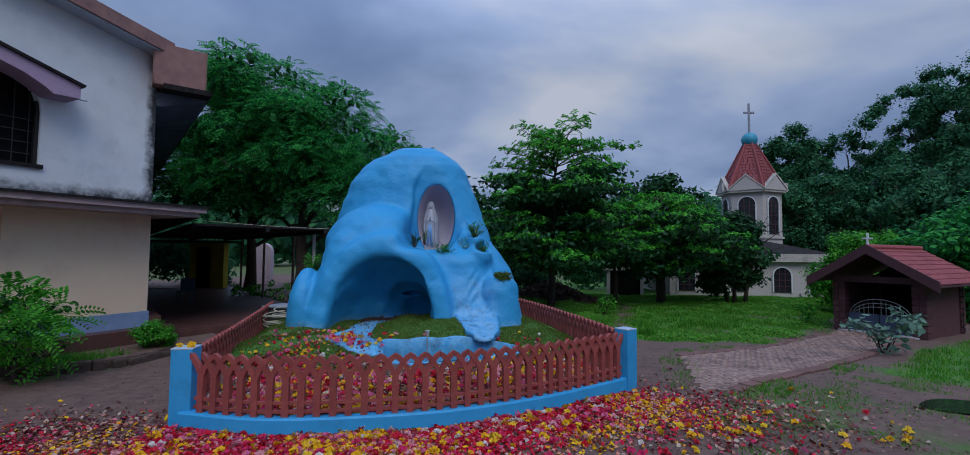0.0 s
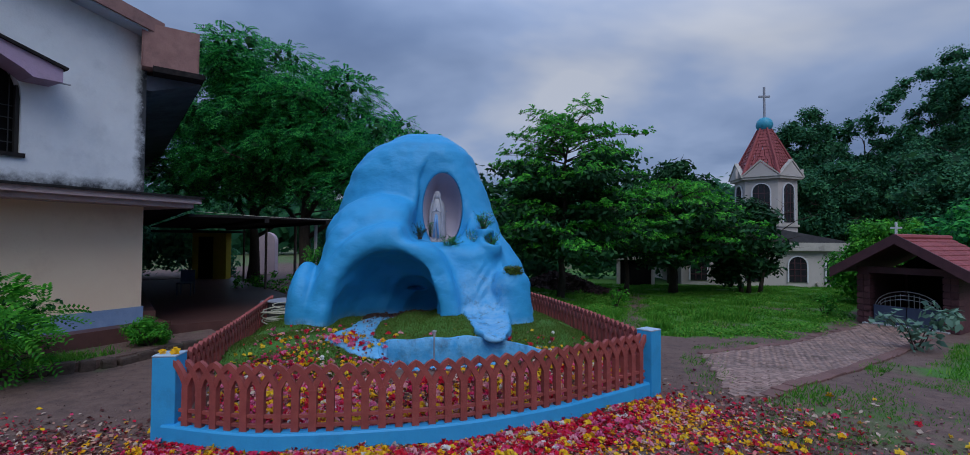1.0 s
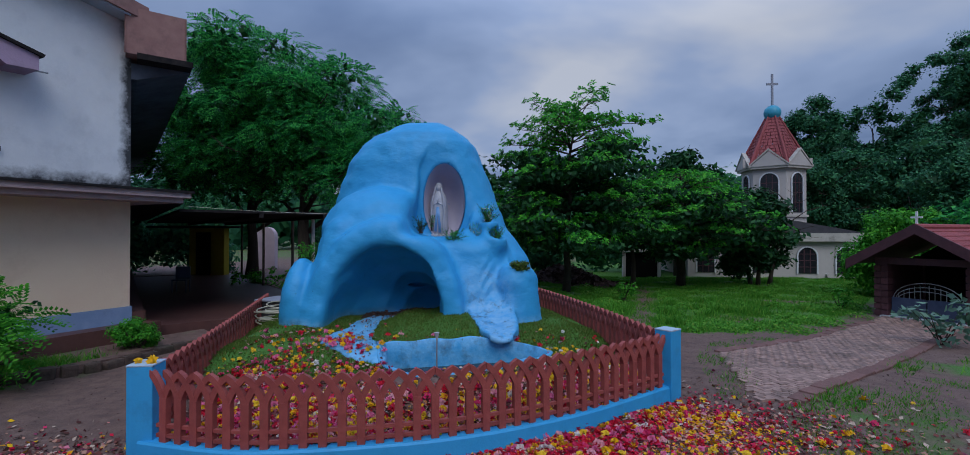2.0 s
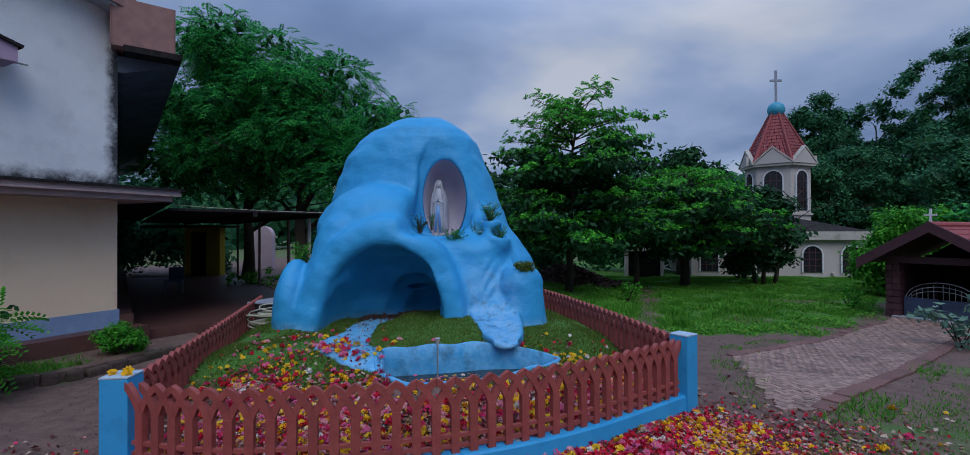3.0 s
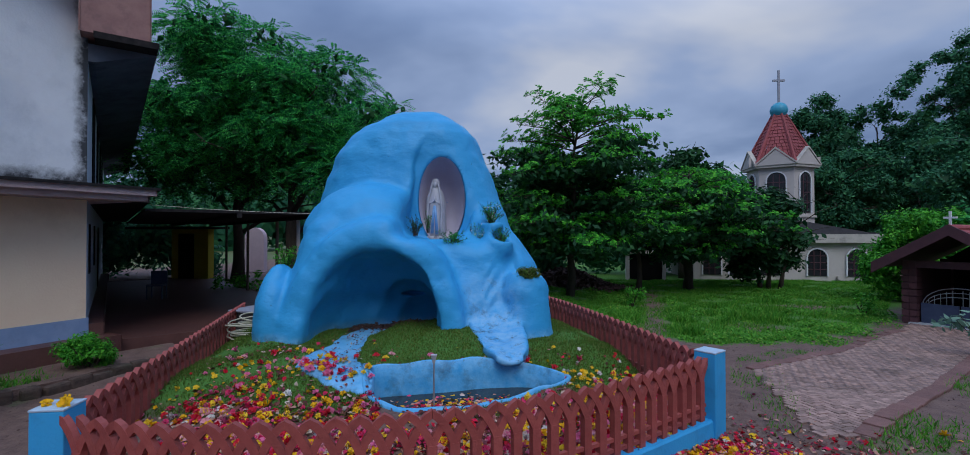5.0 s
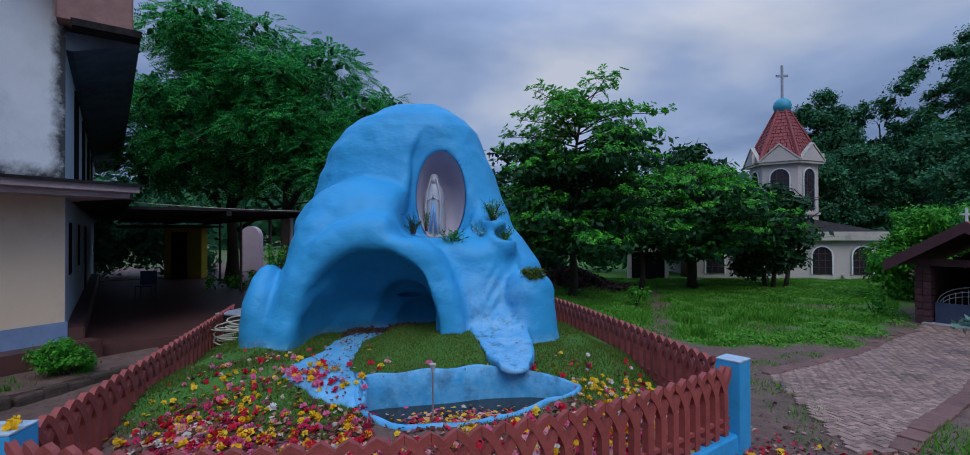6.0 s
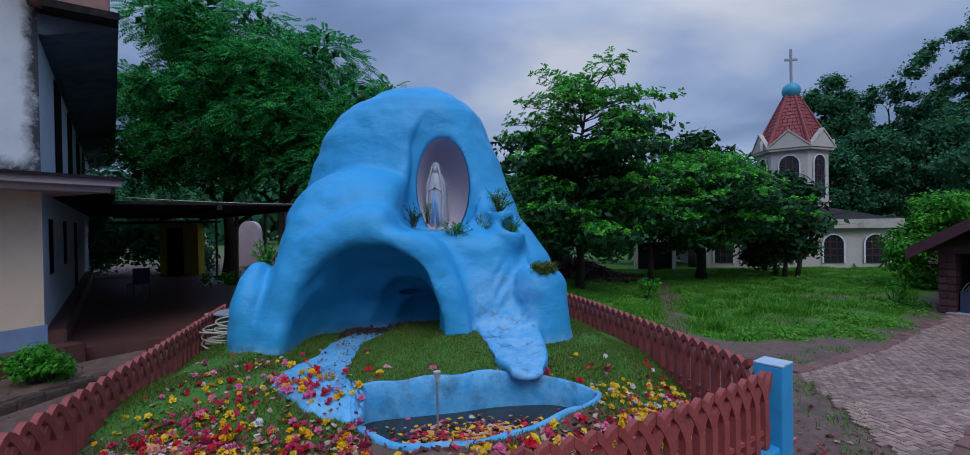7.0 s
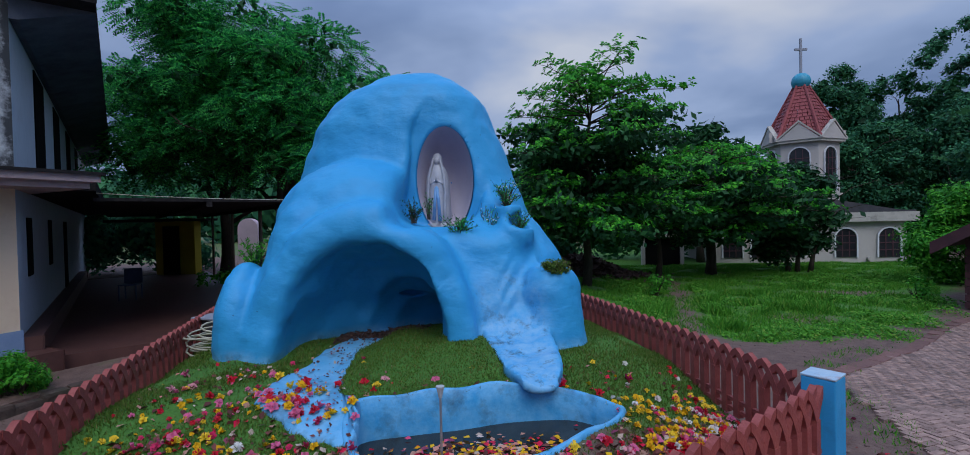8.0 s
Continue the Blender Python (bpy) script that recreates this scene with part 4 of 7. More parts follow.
    # stepped hollows in the back of the cave
    F = smax(F, -ellipsoid(X, Y, Z, (-1.70, 10.2, 0.55), (0.74, 0.62, 0.98 + 0.05 * np.sin(5 * X))), 0.03)
    F = smax(F, -ellipsoid(X, Y, Z, (-1.60, 10.5, 0.6), (0.55, 0.5, 0.64)), 0.03)
    F = smax(F, -ellipsoid(X, Y, Z, (-1.8, 10.68, 1.2), (0.32, 0.22, 0.05)), 0.03)
    # the chute that runs down to the pond
    top = np.interp(Y, (7.9, 8.05, 8.4, 9.0, 9.4, 9.6, 9.8, 10.0, 10.2), (0.62, 0.64, 0.68, 0.72, 0.80, 0.94, 1.2, 1.5, 1.7))
    cl, cr = np.interp(Y, CHUTE_Y, CHUTE_L), np.interp(Y, CHUTE_Y, CHUTE_R)
    u = (X - (cl + cr) / 2) / ((cr - cl) / 2)
    top = top + 0.05 * np.clip(u * u, 0, 1.3) + 0.012 * np.sin(13 * Y + 2 * X) * np.sin(9 * X)
    lip = 8.10 + 0.03 * np.sin(7 * X) - 0.08 * X + 0.05 * np.clip(np.abs(u) - 0.75, 0, 1)
    chute = smax(smax(np.abs(X - (cl + cr) / 2) - (cr - cl) / 2, lip - Y, 0.03), smax(Z - top, top - 0.07 - 0.6 * smoothstep(8.34, 8.5, Y) - Z, 0.02), 0.03)
    F = smin(F, smax(chute, Y - 10.3, 0.05), 0.06)
    F = np.maximum(F, Z - 4.76)
    lump = 0.016 * np.sin(2.3 * X + 1.7 * Z + 0.4) * np.sin(2.1 * Y - 1.6 * Z) + 0.009 * np.sin(5.1 * X - 2.2 * Z + 1) * np.sin(4.3 * Z + 3.7 * Y)
    lump += 0.005 * np.sin(9.7 * X + 5.1 * Z) * np.sin(8.3 * Z - 4.9 * X + 6 * Y)
    drip = np.exp(-((X + 0.28) / 0.16) ** 2) * smoothstep(0.6, 0.8, Z) * smoothstep(1.9, 1.6, Z)
    en = np.sqrt(((X - NICHE_C[0]) / NICHE_R[0]) ** 2 + ((Y - NICHE_C[1]) / NICHE_R[1]) ** 2 + ((Z - NICHE_C[2]) / NICHE_R[2]) ** 2)
    lump = lump * smoothstep(1.02, 1.4, en)
    return F + lump + 0.014 * drip * np.sin(21 * Z + 5 * np.sin(9 * X))


def build_grotto():
    step = 0.036
    lo, hi = (-4.5, 7.85, 0.2), (1.15, 13.3, 4.98)
    ax = [np.arange(a, b, step) for a, b in zip(lo, hi)]
    X, Y, Z = np.meshgrid(*ax, indexing="ij")
    F = grotto_field(X, Y, Z)
    F[0], F[-1], F[:, 0], F[:, -1], F[:, :, 0], F[:, :, -1] = 1, 1, 1, 1, 1, 1
    v, q = surface_nets(F, lo, step)
    # uneven trowelled plaster: push the surface in and out along the field's slope
    gx, gy, gz = np.gradient(F, step)
    k = np.clip(((v - np.asarray(lo)) / step).astype(int), 0, np.array(F.shape) - 1)
    nrm = np.stack([g[k[:, 0], k[:, 1], k[:, 2]] for g in (gx, gy, gz)], -1)
    nrm /= np.linalg.norm(nrm, axis=1)[:, None] + 1e-6
    e0 = np.sqrt((((v - NICHE_C) / np.array(NICHE_R)) ** 2).sum(1))
    amount = np.array([0.026 * noise.noise(Vector(p) * 2.1) + 0.013 * noise.noise(Vector(p) * 5.5) + 0.004 * noise.noise(Vector(p) * 15) for p in v])
    v = v + nrm * (amount * smoothstep(1.03, 1.3, e0))[:, None]
    c = v[q].mean(1)
    g = thing("grotto", "sky blue painted concrete rock grotto with cave and oval niche", "grotto")
    cl, cr = np.interp(c[:, 1], CHUTE_Y, CHUTE_L), np.interp(c[:, 1], CHUTE_Y, CHUTE_R)
    bed = (c[:, 1] < 9.6) & (c[:, 2] < 1.0) & (c[:, 0] > cl) & (c[:, 0] < cr)
    # wear: the wetted chute, its drip line above, and the foot of the rock
    vl, vr = np.interp(v[:, 1], CHUTE_Y, CHUTE_L), np.interp(v[:, 1], CHUTE_Y, CHUTE_R)
    u = (v[:, 0] - (vl + vr) / 2) / ((vr - vl) / 2)
    wear = smoothstep(1.15, 0.75, np.abs(u)) * smoothstep(1.5, 0.75, v[:, 2]) * smoothstep(10.0, 9.6, v[:, 1])
    wear = np.maximum(wear, 0.55 * smoothstep(0.62, 0.3, np.abs(v[:, 0] + 0.25)) * smoothstep(1.8, 1.3, v[:, 2]) * (v[:, 1] < 10.2))
    wear = np.maximum(wear, 0.7 * smoothstep(0.16, 0.0, v[:, 2] - bank_z(v[:, 0], v[:, 1])))
    for name, sel, lab in (("rock", ~bed, "lumpy sky blue painted rock"), ("cascade_chute", bed, "worn chipped pale blue water chute")):
        used = np.unique(q[sel])
        remap = np.zeros(len(v), np.int64); remap[used] = np.arange(len(used))
        me = fast_mesh(name, v[used], remap[q[sel]], M["blue"], True)
        lay = me.color_attributes.new("wear", "FLOAT_COLOR", "POINT")
        w = wear[used]
        lay.data.foreach_set("color", np.stack([w, w, w, np.ones_like(w)], -1).astype(np.float32).ravel())
        part(name, me, None, g, lab)
    # smooth lining of the niche, from its mouth to the back
    n, rows = 72, 18
    cc, rr = np.array(NICHE_C), np.array(NICHE_R) * 0.985
    phi = np.arange(n) * math.tau / n
    ring = lambda th: cc + rr * np.stack([np.sin(th) * np.cos(phi), np.cos(th), np.sin(th) * np.sin(phi)], -1)
    lo_t, hi_t = np.full(n, 0.4), np.full(n, 2.6)
    for _ in range(30):
        th = (lo_t + hi_t) / 2
        p = ring(th)
        solid = grotto_field(p[:, 0], p[:, 1], p[:, 2], False) < 0.0
        lo_t, hi_t = np.where(solid, th, lo_t), np.where(solid, hi_t, th)
    edge = (lo_t + hi_t) / 2 + 0.012
    V = np.concatenate([ring(edge * (1 - k / rows) + 0.02 * k / rows) for k in range(rows + 1)])
    i, j = np.meshgrid(np.arange(rows), np.arange(n), indexing="ij")
    f = np.stack([i * n + j, i * n + (j + 1) % n, (i + 1) * n + (j + 1) % n, (i + 1) * n + j], -1).reshape(-1, 4)
    part("niche", fast_mesh("niche", V, f, M["niche"], True), None, g, "lilac grey niche lining")


build_grotto()


# ---- fences ----
def picket_mesh():
    """One upright that forks into two curved arms, which cross those of its neighbours."""
    s, top, fork = 0.182, 0.72, 0.42
    bm = prism([(-0.040, 0), (0.040, 0), (0.040, fork + 0.02), (-0.040, fork + 0.02)], (-0.032, 0.032))
    for sg in (-1, 1):
        pts = []
        for k in range(7):
            t = k / 6
            pts.append((sg * s * t ** 1.25, fork + (top - fork - 0.03) * (1 - (1 - t) ** 1.3)))
        w = 0.031
        left, right = [], []
        for k, (a, b) in enumerate(pts):
            p, n = pts[max(k - 1, 0)], pts[min(k + 1, 6)]
            dx, dz = n[0] - p[0], n[1] - p[1]
            L = math.hypot(dx, dz)
            left.append((a - dz / L * w, b + dx / L * w)); right.append((a + dz / L * w, b - dx / L * w))
        left[-1], right[-1] = ((sg * s, top), (sg * s, top - 0.068))[::sg], ((sg * s, top), (sg * s, top - 0.068))[::-sg]
        left[-1], right[-1] = left[-1][0], right[-1][0]
        yo = 0.003 * sg
        prism(left + right[::-1], (-0.026 + yo, 0.026 + yo), bm=bm)
    bmesh.ops.recalc_face_normals(bm, faces=bm.faces)
    me = bpy.data.meshes.new("picket")
    bm.to_mesh(me); bm.free()
    me.materials.append(M["red_fence"])
    return me


PICKET = picket_mesh()


def along(points, spacing):
    """Evenly spaced points with headings along a line."""
    P = np.array(points, float)
    seg = np.linalg.norm(np.diff(P[:, :2], axis=0), axis=1)
    L = np.concatenate([[0], np.cumsum(seg)])
    n = max(2, round(L[-1] / spacing))
    out = []
    for k in range(n):
        s = (k + 0.5) * L[-1] / n
        i = min(np.searchsorted(L, s) - 1, len(seg) - 1)
        i = max(i, 0)
        t = (s - L[i]) / seg[i]
        p = P[i] * (1 - t) + P[i + 1] * t
        d = P[i + 1] - P[i]
        out.append((p, math.degrees(math.atan2(d[1], d[0]))))
    return out


def rail(points, z_of, z, h, w, name, parent):
    """A bar that follows the line."""
    bm = bmesh.new()
    P = np.array(points, float)
    rows = []
    for i, p in enumerate(P):
        d = P[min(i + 1, len(P) - 1)] - P[max(i - 1, 0)]
        d = d[:2] / np.linalg.norm(d[:2])
        nx, ny = -d[1], d[0]
        b = z_of(p) + z
        rows.append([bm.verts.new((p[0] + nx * o, p[1] + ny * o, b + dz)) for o, dz in ((-w / 2, 0), (w / 2, 0), (w / 2, h), (-w / 2, h))])
    for a, b in zip(rows, rows[1:]):
        for k in range(4):
            bm.faces.new((a[k], a[(k + 1) % 4], b[(k + 1) % 4], b[k]))
    bm.faces.new(rows[0]); bm.faces.new(rows[-1][::-1])
    return part(name, bm, M["red_fence"], parent)


def fence(line, base, label):
    line = [tuple(p) for p in line]
    f = thing("picket_fence", label, "fence", group="fences round the grotto garden")
    for p, rz in along(line, 0.182):
        ob = new("picket", PICKET)
        ob.matrix_world = pose(p[0], p[1], base(p), 0, 0, rz)
        ob.parent = f
    for z in (0.045, 0.145):
        rail(line, base, z, 0.035, 0.04, "rail", f)
    return f


front_fence = fence([(p[0] - 0.005, p[1] + 0.01) for p in FRONT[2:-1]], lambda p: 0.19, "brick red interlaced arch picket fence on a blue wall")
left_fence = fence(spline(LEFT, 6), lambda p: 0.19, "brick red interlaced arch picket fence along the veranda side")
right_line = spline(RIGHT, 5)
right_fence = fence(right_line, lambda p: 0.19, "brick red interlaced arch picket fence along the lawn side")

wall = thing("low_wall", "low curved blue painted wall under the front fence", "low wall")
bm = bmesh.new()
rows = []
for i, p in enumerate(FRONT):
    d = FRONT[min(i + 1, len(FRONT) - 1)] - FRONT[max(i - 1, 0)]
    d /= np.linalg.norm(d)
    nx, ny = -d[1], d[0]
    rows.append([bm.verts.new((p[0] + nx * o, p[1] + ny * o, z)) for o, z in ((-0.085, -0.1), (-0.07, 0.17), (-0.055, 0.192), (0.07, 0.192), (0.085, 0.17), (0.09, -0.1))])
for a, b in zip(rows, rows[1:]):
    for k in range(6):
        bm.faces.new((a[k], a[(k + 1) % 6], b[(k + 1) % 6], b[k]))
part("base_wall", bm, M["blue_post"], wall)


def post(x, y, rz, label):
    p = thing("fence_post", label, "post", (x, y, 0), rz, group="blue posts at the fence corners")
    part("shaft", box((-0.125, -0.125, -0.1), (0.125, 0.125, 0.93), bevel=0.012), M["blue_post"], p)
    part("cap", box((-0.128, -0.128, 0.93), (0.128, 0.128, 0.948), bevel=0.006), M["post_top"], p, "stained pale blue top face")
    return p


post(-3.54, 5.49, 10, "square blue painted fence post with fallen yellow blossoms")
post(2.34, 7.60, 42, "square blue painted fence post with rust stained top")

# ---- house ----
C = Vector((-7.79, 10.25, 0))
DF = Vector((-0.39, -0.92, 0)).normalized()
DS = Vector((-0.66, 0.75, 0)).normalized()


def basis(origin, ax):
    """Local x along ax, local y to its left, z up."""
    ax = ax.normalized()
    m = Matrix(((ax.x, -ax.y, 0, origin.x), (ax.y, ax.x, 0, origin.y), (0, 0, 1, origin.z), (0, 0, 0, 1)))
    return m


def build_house():
    h = thing("house", "two storey cream and white house with mould stains", "house")
    # front wall frame: local x runs from the corner towards the street, local y points out of the wall on the yard side
    mf = basis(C, DF)
    # ground floor
    part("wall", box((0, -0.25, 0.75), (2.55, 0, 2.92), mf), M["yellow_wall"], h, "cream painted lower wall")
    part("skirting", box((-0.02, -0.24, 0.42), (2.57, 0.03, 0.75), mf, 0.01), M["blue_band"], h, "blue grey skirting band")
    part("wall", box((2.55, -3.0, 0.42), (2.75, -0.25, 2.92), mf), M["yellow_wall"], h)
    part("wall", box((2.75, -3.0, 0.42), (7.5, -2.8, 2.92), mf), M["yellow_wall"], h)
    part("plinth", box((-0.3, -3.0, -0.1), (7.5, 0.55, 0.42), mf, 0.02), M["red_floor"], h, "red oxide plinth")
    # first floor slab with two steps in its edge
    part("slab", box((-0.6, -3.5, 2.92), (7.5, 0.80, 3.02), mf, 0.01), M["slab"], h, "faded pinkish concrete slab edge")
    part("slab_edge", box((-0.7, -3.5, 3.02), (7.5, 0.92, 3.12), mf, 0.01), M["slab"], h)
    part("slab_top", box((-0.75, -3.5, 3.12), (7.5, 0.97, 3.155), mf, 0.008), M["slab_top"], h, "black mould stained slab top")
    # upper gable wall with an arched window opening
    x0, x1, z0, z1 = 2.08, 3.75, 3.75, 5.6
    g = bmesh.new()
    prism([(0, 3.15), (x0, 3.15), (x0, 7.0), (0, 6.64)], (-0.25, 0), mf, g)
    prism([(x0, 3.15), (x1, 3.15), (x1, z0), (x0, z0)], (-0.25, 0), mf, g)
    ar = arch_outline(x0, x1, z0, z1, 14)[1:-1]
    for a, b in zip(ar, ar[1:]):
        prism([a, b, (b[0], 7.0 + (b[0] - x0) * 0.17), (a[0], 7.0 + (a[0] - x0) * 0.17)], (-0.25, 0), mf, g)
    prism([(x1, 3.15), (7.5, 3.15), (7.5, 7.92), (x1, 7.284)], (-0.25, 0), mf, g)
    bmesh.ops.remove_doubles(g, verts=g.verts, dist=0.001)
    part("wall", g, M["white_wall"], h, "white limewashed upper gable wall")
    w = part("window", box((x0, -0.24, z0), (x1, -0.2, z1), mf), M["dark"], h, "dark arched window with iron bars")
    for k in range(7):
        x = x0 + 0.12 + k * 0.225
        part("bar", box((x, -0.14, z0 + 0.02), (x + 0.014, -0.126, z1 - 0.25), mf), M["rubber"], w)
    for k in range(4):
        part("bar", box((x0, -0.143, z0 + 0.2 + 0.22 * k), (x1, -0.129, z0 + 0.214 + 0.22 * k), mf), M["rubber"], w)
    part("sill", box((x0 - 0.05, -0.22, z0 - 0.06), (x1 + 0.05, 0.05, z0), mf, 0.01), M["slab_top"], h)
    part("frame", box((x0 - 0.002, -0.15, z0), (x0 + 0.06, -0.06, z1 - 0.6), mf), M["shutter"], h, "dark painted window frame")
    # sloping canopy over the window
    part("canopy", prism([(1.70, 5.08), (1.70, 5.32), (2.89, 5.68), (3.7, 5.95), (3.7, 5.62), (2.9, 5.44), (2.55, 5.32), (2.25, 5.16), (2.12, 5.06)], (-0.01, 0.55), mf), M["lilac"], h, "lilac painted concrete window canopy")
    part("canopy_edge", prism([(1.65, 5.31), (2.89, 5.68), (3.8, 5.98), (3.8, 6.03), (2.88, 5.735), (1.63, 5.36)], (-0.02, 0.6), mf), M["slab_top"], h)
    part("pipe", tube([mf @ Vector((1.72, 0.3, 5.12)), mf @ Vector((1.50, 0.35, 5.12))], 0.015), M["steel"], h)
    # roof verge, box gutter and the soffit along the side
    part("verge", prism([(-0.1, 6.64), (7.5, 7.93), (7.5, 8.22), (-0.1, 6.93)], (-0.3, 0.45), mf), M["terracotta"], h, "faded terracotta roof verge")
    part("verge_soffit", prism([(-0.1, 6.60), (7.5, 7.89), (7.5, 7.93), (-0.1, 6.64)], (-0.3, 0.40), mf), M["side_wall"], h)
    ms = basis(C, DS)
    part("gutter_box", box((-0.45, -0.92, 5.92), (22, 0.1, 6.82), ms, 0.02), M["terracotta"], h, "cracked terracotta box gutter")
    part("gutter_lip", box((-0.47, -1.05, 5.83), (22, -0.1, 5.92), ms, 0.015), M["slab_top"], h, "black stained gutter lip")
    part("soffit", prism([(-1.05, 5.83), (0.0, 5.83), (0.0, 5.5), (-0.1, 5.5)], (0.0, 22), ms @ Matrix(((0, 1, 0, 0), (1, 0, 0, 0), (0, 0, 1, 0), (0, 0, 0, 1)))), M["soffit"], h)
    # side wall on the veranda
    part("wall", box((0, 0.002, 0.3), (22, 0.22, 3.0), ms), M["side_wall"], h, "bluish white veranda wall")
    part("wall", box((0, 0.002, 3.155), (22, 0.22, 5.85), ms), M["side_wall"], h, "streaked white upper side wall")
    # flat panels on the wall, their darkness is in the colour
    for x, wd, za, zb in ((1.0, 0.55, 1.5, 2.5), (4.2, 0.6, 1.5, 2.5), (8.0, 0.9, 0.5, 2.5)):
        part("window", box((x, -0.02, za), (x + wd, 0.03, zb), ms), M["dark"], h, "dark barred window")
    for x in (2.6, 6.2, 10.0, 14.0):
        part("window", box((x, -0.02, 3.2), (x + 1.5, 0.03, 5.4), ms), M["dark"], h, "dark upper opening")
    part("veranda_step", box((0, -0.25, 0.30), (14, 0.0, 0.62), ms, 0.02), M["red_floor"], h)
    # lean-to roof over the veranda
    part("slab", box((0.2, -0.95, 2.93), (20, 0.1, 3.12), ms, 0.01), M["slab_top"], h)
    part("lean_to_roof", box((0.5, -4.4, 2.76), (16, -0.9, 2.82), ms), M["slab_top"], h, "dark sheet roof over the veranda")
    for y in (-4.3, -2.7):
        part("rafter", box((0.5, y, 2.66), (16, y + 0.1, 2.76), ms), M["slab_top"], h)
    part("veranda_floor", box((-0.2, -4.3, -0.1), (14, 0.0, 0.30), ms, 0.02), M["red_floor"], h, "red oxide veranda floor")
    for x, y in ((1.2, -4.15), (3.2, -4.15), (7.0, -4.15), (11.0, -4.15)):
        part("pillar", tube([ms @ Vector((x, y, 0.28)), ms @ Vector((x, y, 2.65))], 0.045, 10), M["cream"] if x == 1.2 else M["wood"], h)


build_house()

# rough stone edging in front of the house
edge = thing("stone_edging", "rough laterite stone edging along the house bed", "kerb", kind="structure")
KERB = spline([(-8.6, 6.6), (-7.9, 7.3), (-7.1, 7.75), (-6.65, 8.4), (-6.35, 9.5), (-5.9, 10.3)], 6)
for p, rz in along(KERB, 0.3):
    ln, hh = random.uniform(0.11, 0.17), random.uniform(0.10, 0.2)
    part("stone", box((-ln, -0.1, -0.05), (ln, 0.1, hh), pose(p[0], p[1], 0, random.uniform(-4, 4), random.uniform(-4, 4), rz + random.uniform(-9, 9)), 0.045), M["stone"], edge)


# raised soil bed between the edging and the house
bed_line = [tuple(p) for p in KERB] + [(-6.7, 11.0), (-7.2, 10.1), (-8.0, 8.25), (-8.9, 6.4)]
bm = bmesh.new()
hi = [bm.verts.new((x, y, 0.15)) for x, y in bed_line]
lo = [bm.verts.new((x, y, -0.05)) for x, y in bed_line]
bm.faces.new(hi)
for i in range(len(bed_line)):
    j = (i + 1) % len(bed_line)
    bm.faces.new((lo[i], lo[j], hi[j], hi[i]))
bed_ob = part("house_bed", bm, M["earth"])
bed_layer = bed_ob.data.color_attributes.new("turf", "FLOAT_COLOR", "POINT")
bed_layer.data.foreach_set("color", np.full(len(bed_ob.data.vertices) * 4, 0.22, np.float32))
tagged(bed_ob, "dark soil bed behind the stone edging", "garden bed", kind="structure")

# ---- plants ----
def leaf_cloud(pos, nrm, size, ratio, bend, rng):
    """Four-cornered leaves, folded along the middle, one at each place."""
    n = len(pos)
    nrm = nrm / np.linalg.norm(nrm, axis=1)[:, None]
    t = rng.normal(size=(n, 3))
    t -= (t * nrm).sum(1)[:, None] * nrm
    t /= np.linalg.norm(t, axis=1)[:, None]
    b = np.cross(nrm, t)
    s = size[:, None]
    v = np.stack([pos - t * s, pos + b * s * ratio - nrm * s * bend, pos + t * s - nrm * s * bend, pos - b * s * ratio - nrm * s * bend], 1).reshape(-1, 3)
    f = np.arange(n * 4).reshape(n, 4)
    return v, f


def fronds(base, direction, length, pairs, rng, leaflet=0.28):
    """Feathery compound leaves: a row of narrow leaflets on both sides of a drooping stalk."""
    n = len(base)
    d = direction / np.linalg.norm(direction, axis=1)[:, None]
    side = np.cross(d, np.array([0, 0, 1.0]) + 0.5 * rng.normal(size=(n, 3)))
    side /= np.linalg.norm(side, axis=1)[:, None] + 1e-9
    V = []
    for k in range(pairs):
        u = (k + 0.6) / pairs
        c = base + d * (length * u)[:, None]
        c[:, 2] -= 0.35 * length * u * u
        ll = (length * leaflet * (1 - 0.55 * abs(u - 0.45)))[:, None]
        wd = (length / pairs * 0.42)[:, None]
        for sg in (-1, 1):
            tip = c + sg * side * ll + d * ll * 0.35 - np.array([0, 0, 0.12]) * ll
            m = (c + tip) / 2
            V.append(np.stack([c, m + d * wd, tip, m - d * wd], 1))
    v = np.stack(V, 1).reshape(-1, 3)
    return v, np.arange(len(v)).reshape(-1, 4)


def on_blobs(blobs, per_area, rng, inner=0.55):
    """Places and outward normals scattered through the outer shells of ellipsoids."""
    P, N = [], []
    for c, r in blobs:
        c, r = np.array(c, float), np.array(r, float)
        n = max(8, int(per_area * (r[0] * r[1] + r[1] * r[2] + r[0] * r[2])))
        d = rng.normal(size=(n, 3)); d /= np.linalg.norm(d, axis=1)[:, None]
        k = inner + (1 - inner) * rng.random(n) ** 0.6
        k *= 1 + 0.22 * np.sin(5 * d[:, 0] + 3 * c[0]) * np.sin(4 * d[:, 2] + c[1]) + 0.12 * rng.normal(size=n)
        P.append(c + d * r * k[:, None]); N.append(d / r)
    return np.concatenate(P), np.concatenate(N)


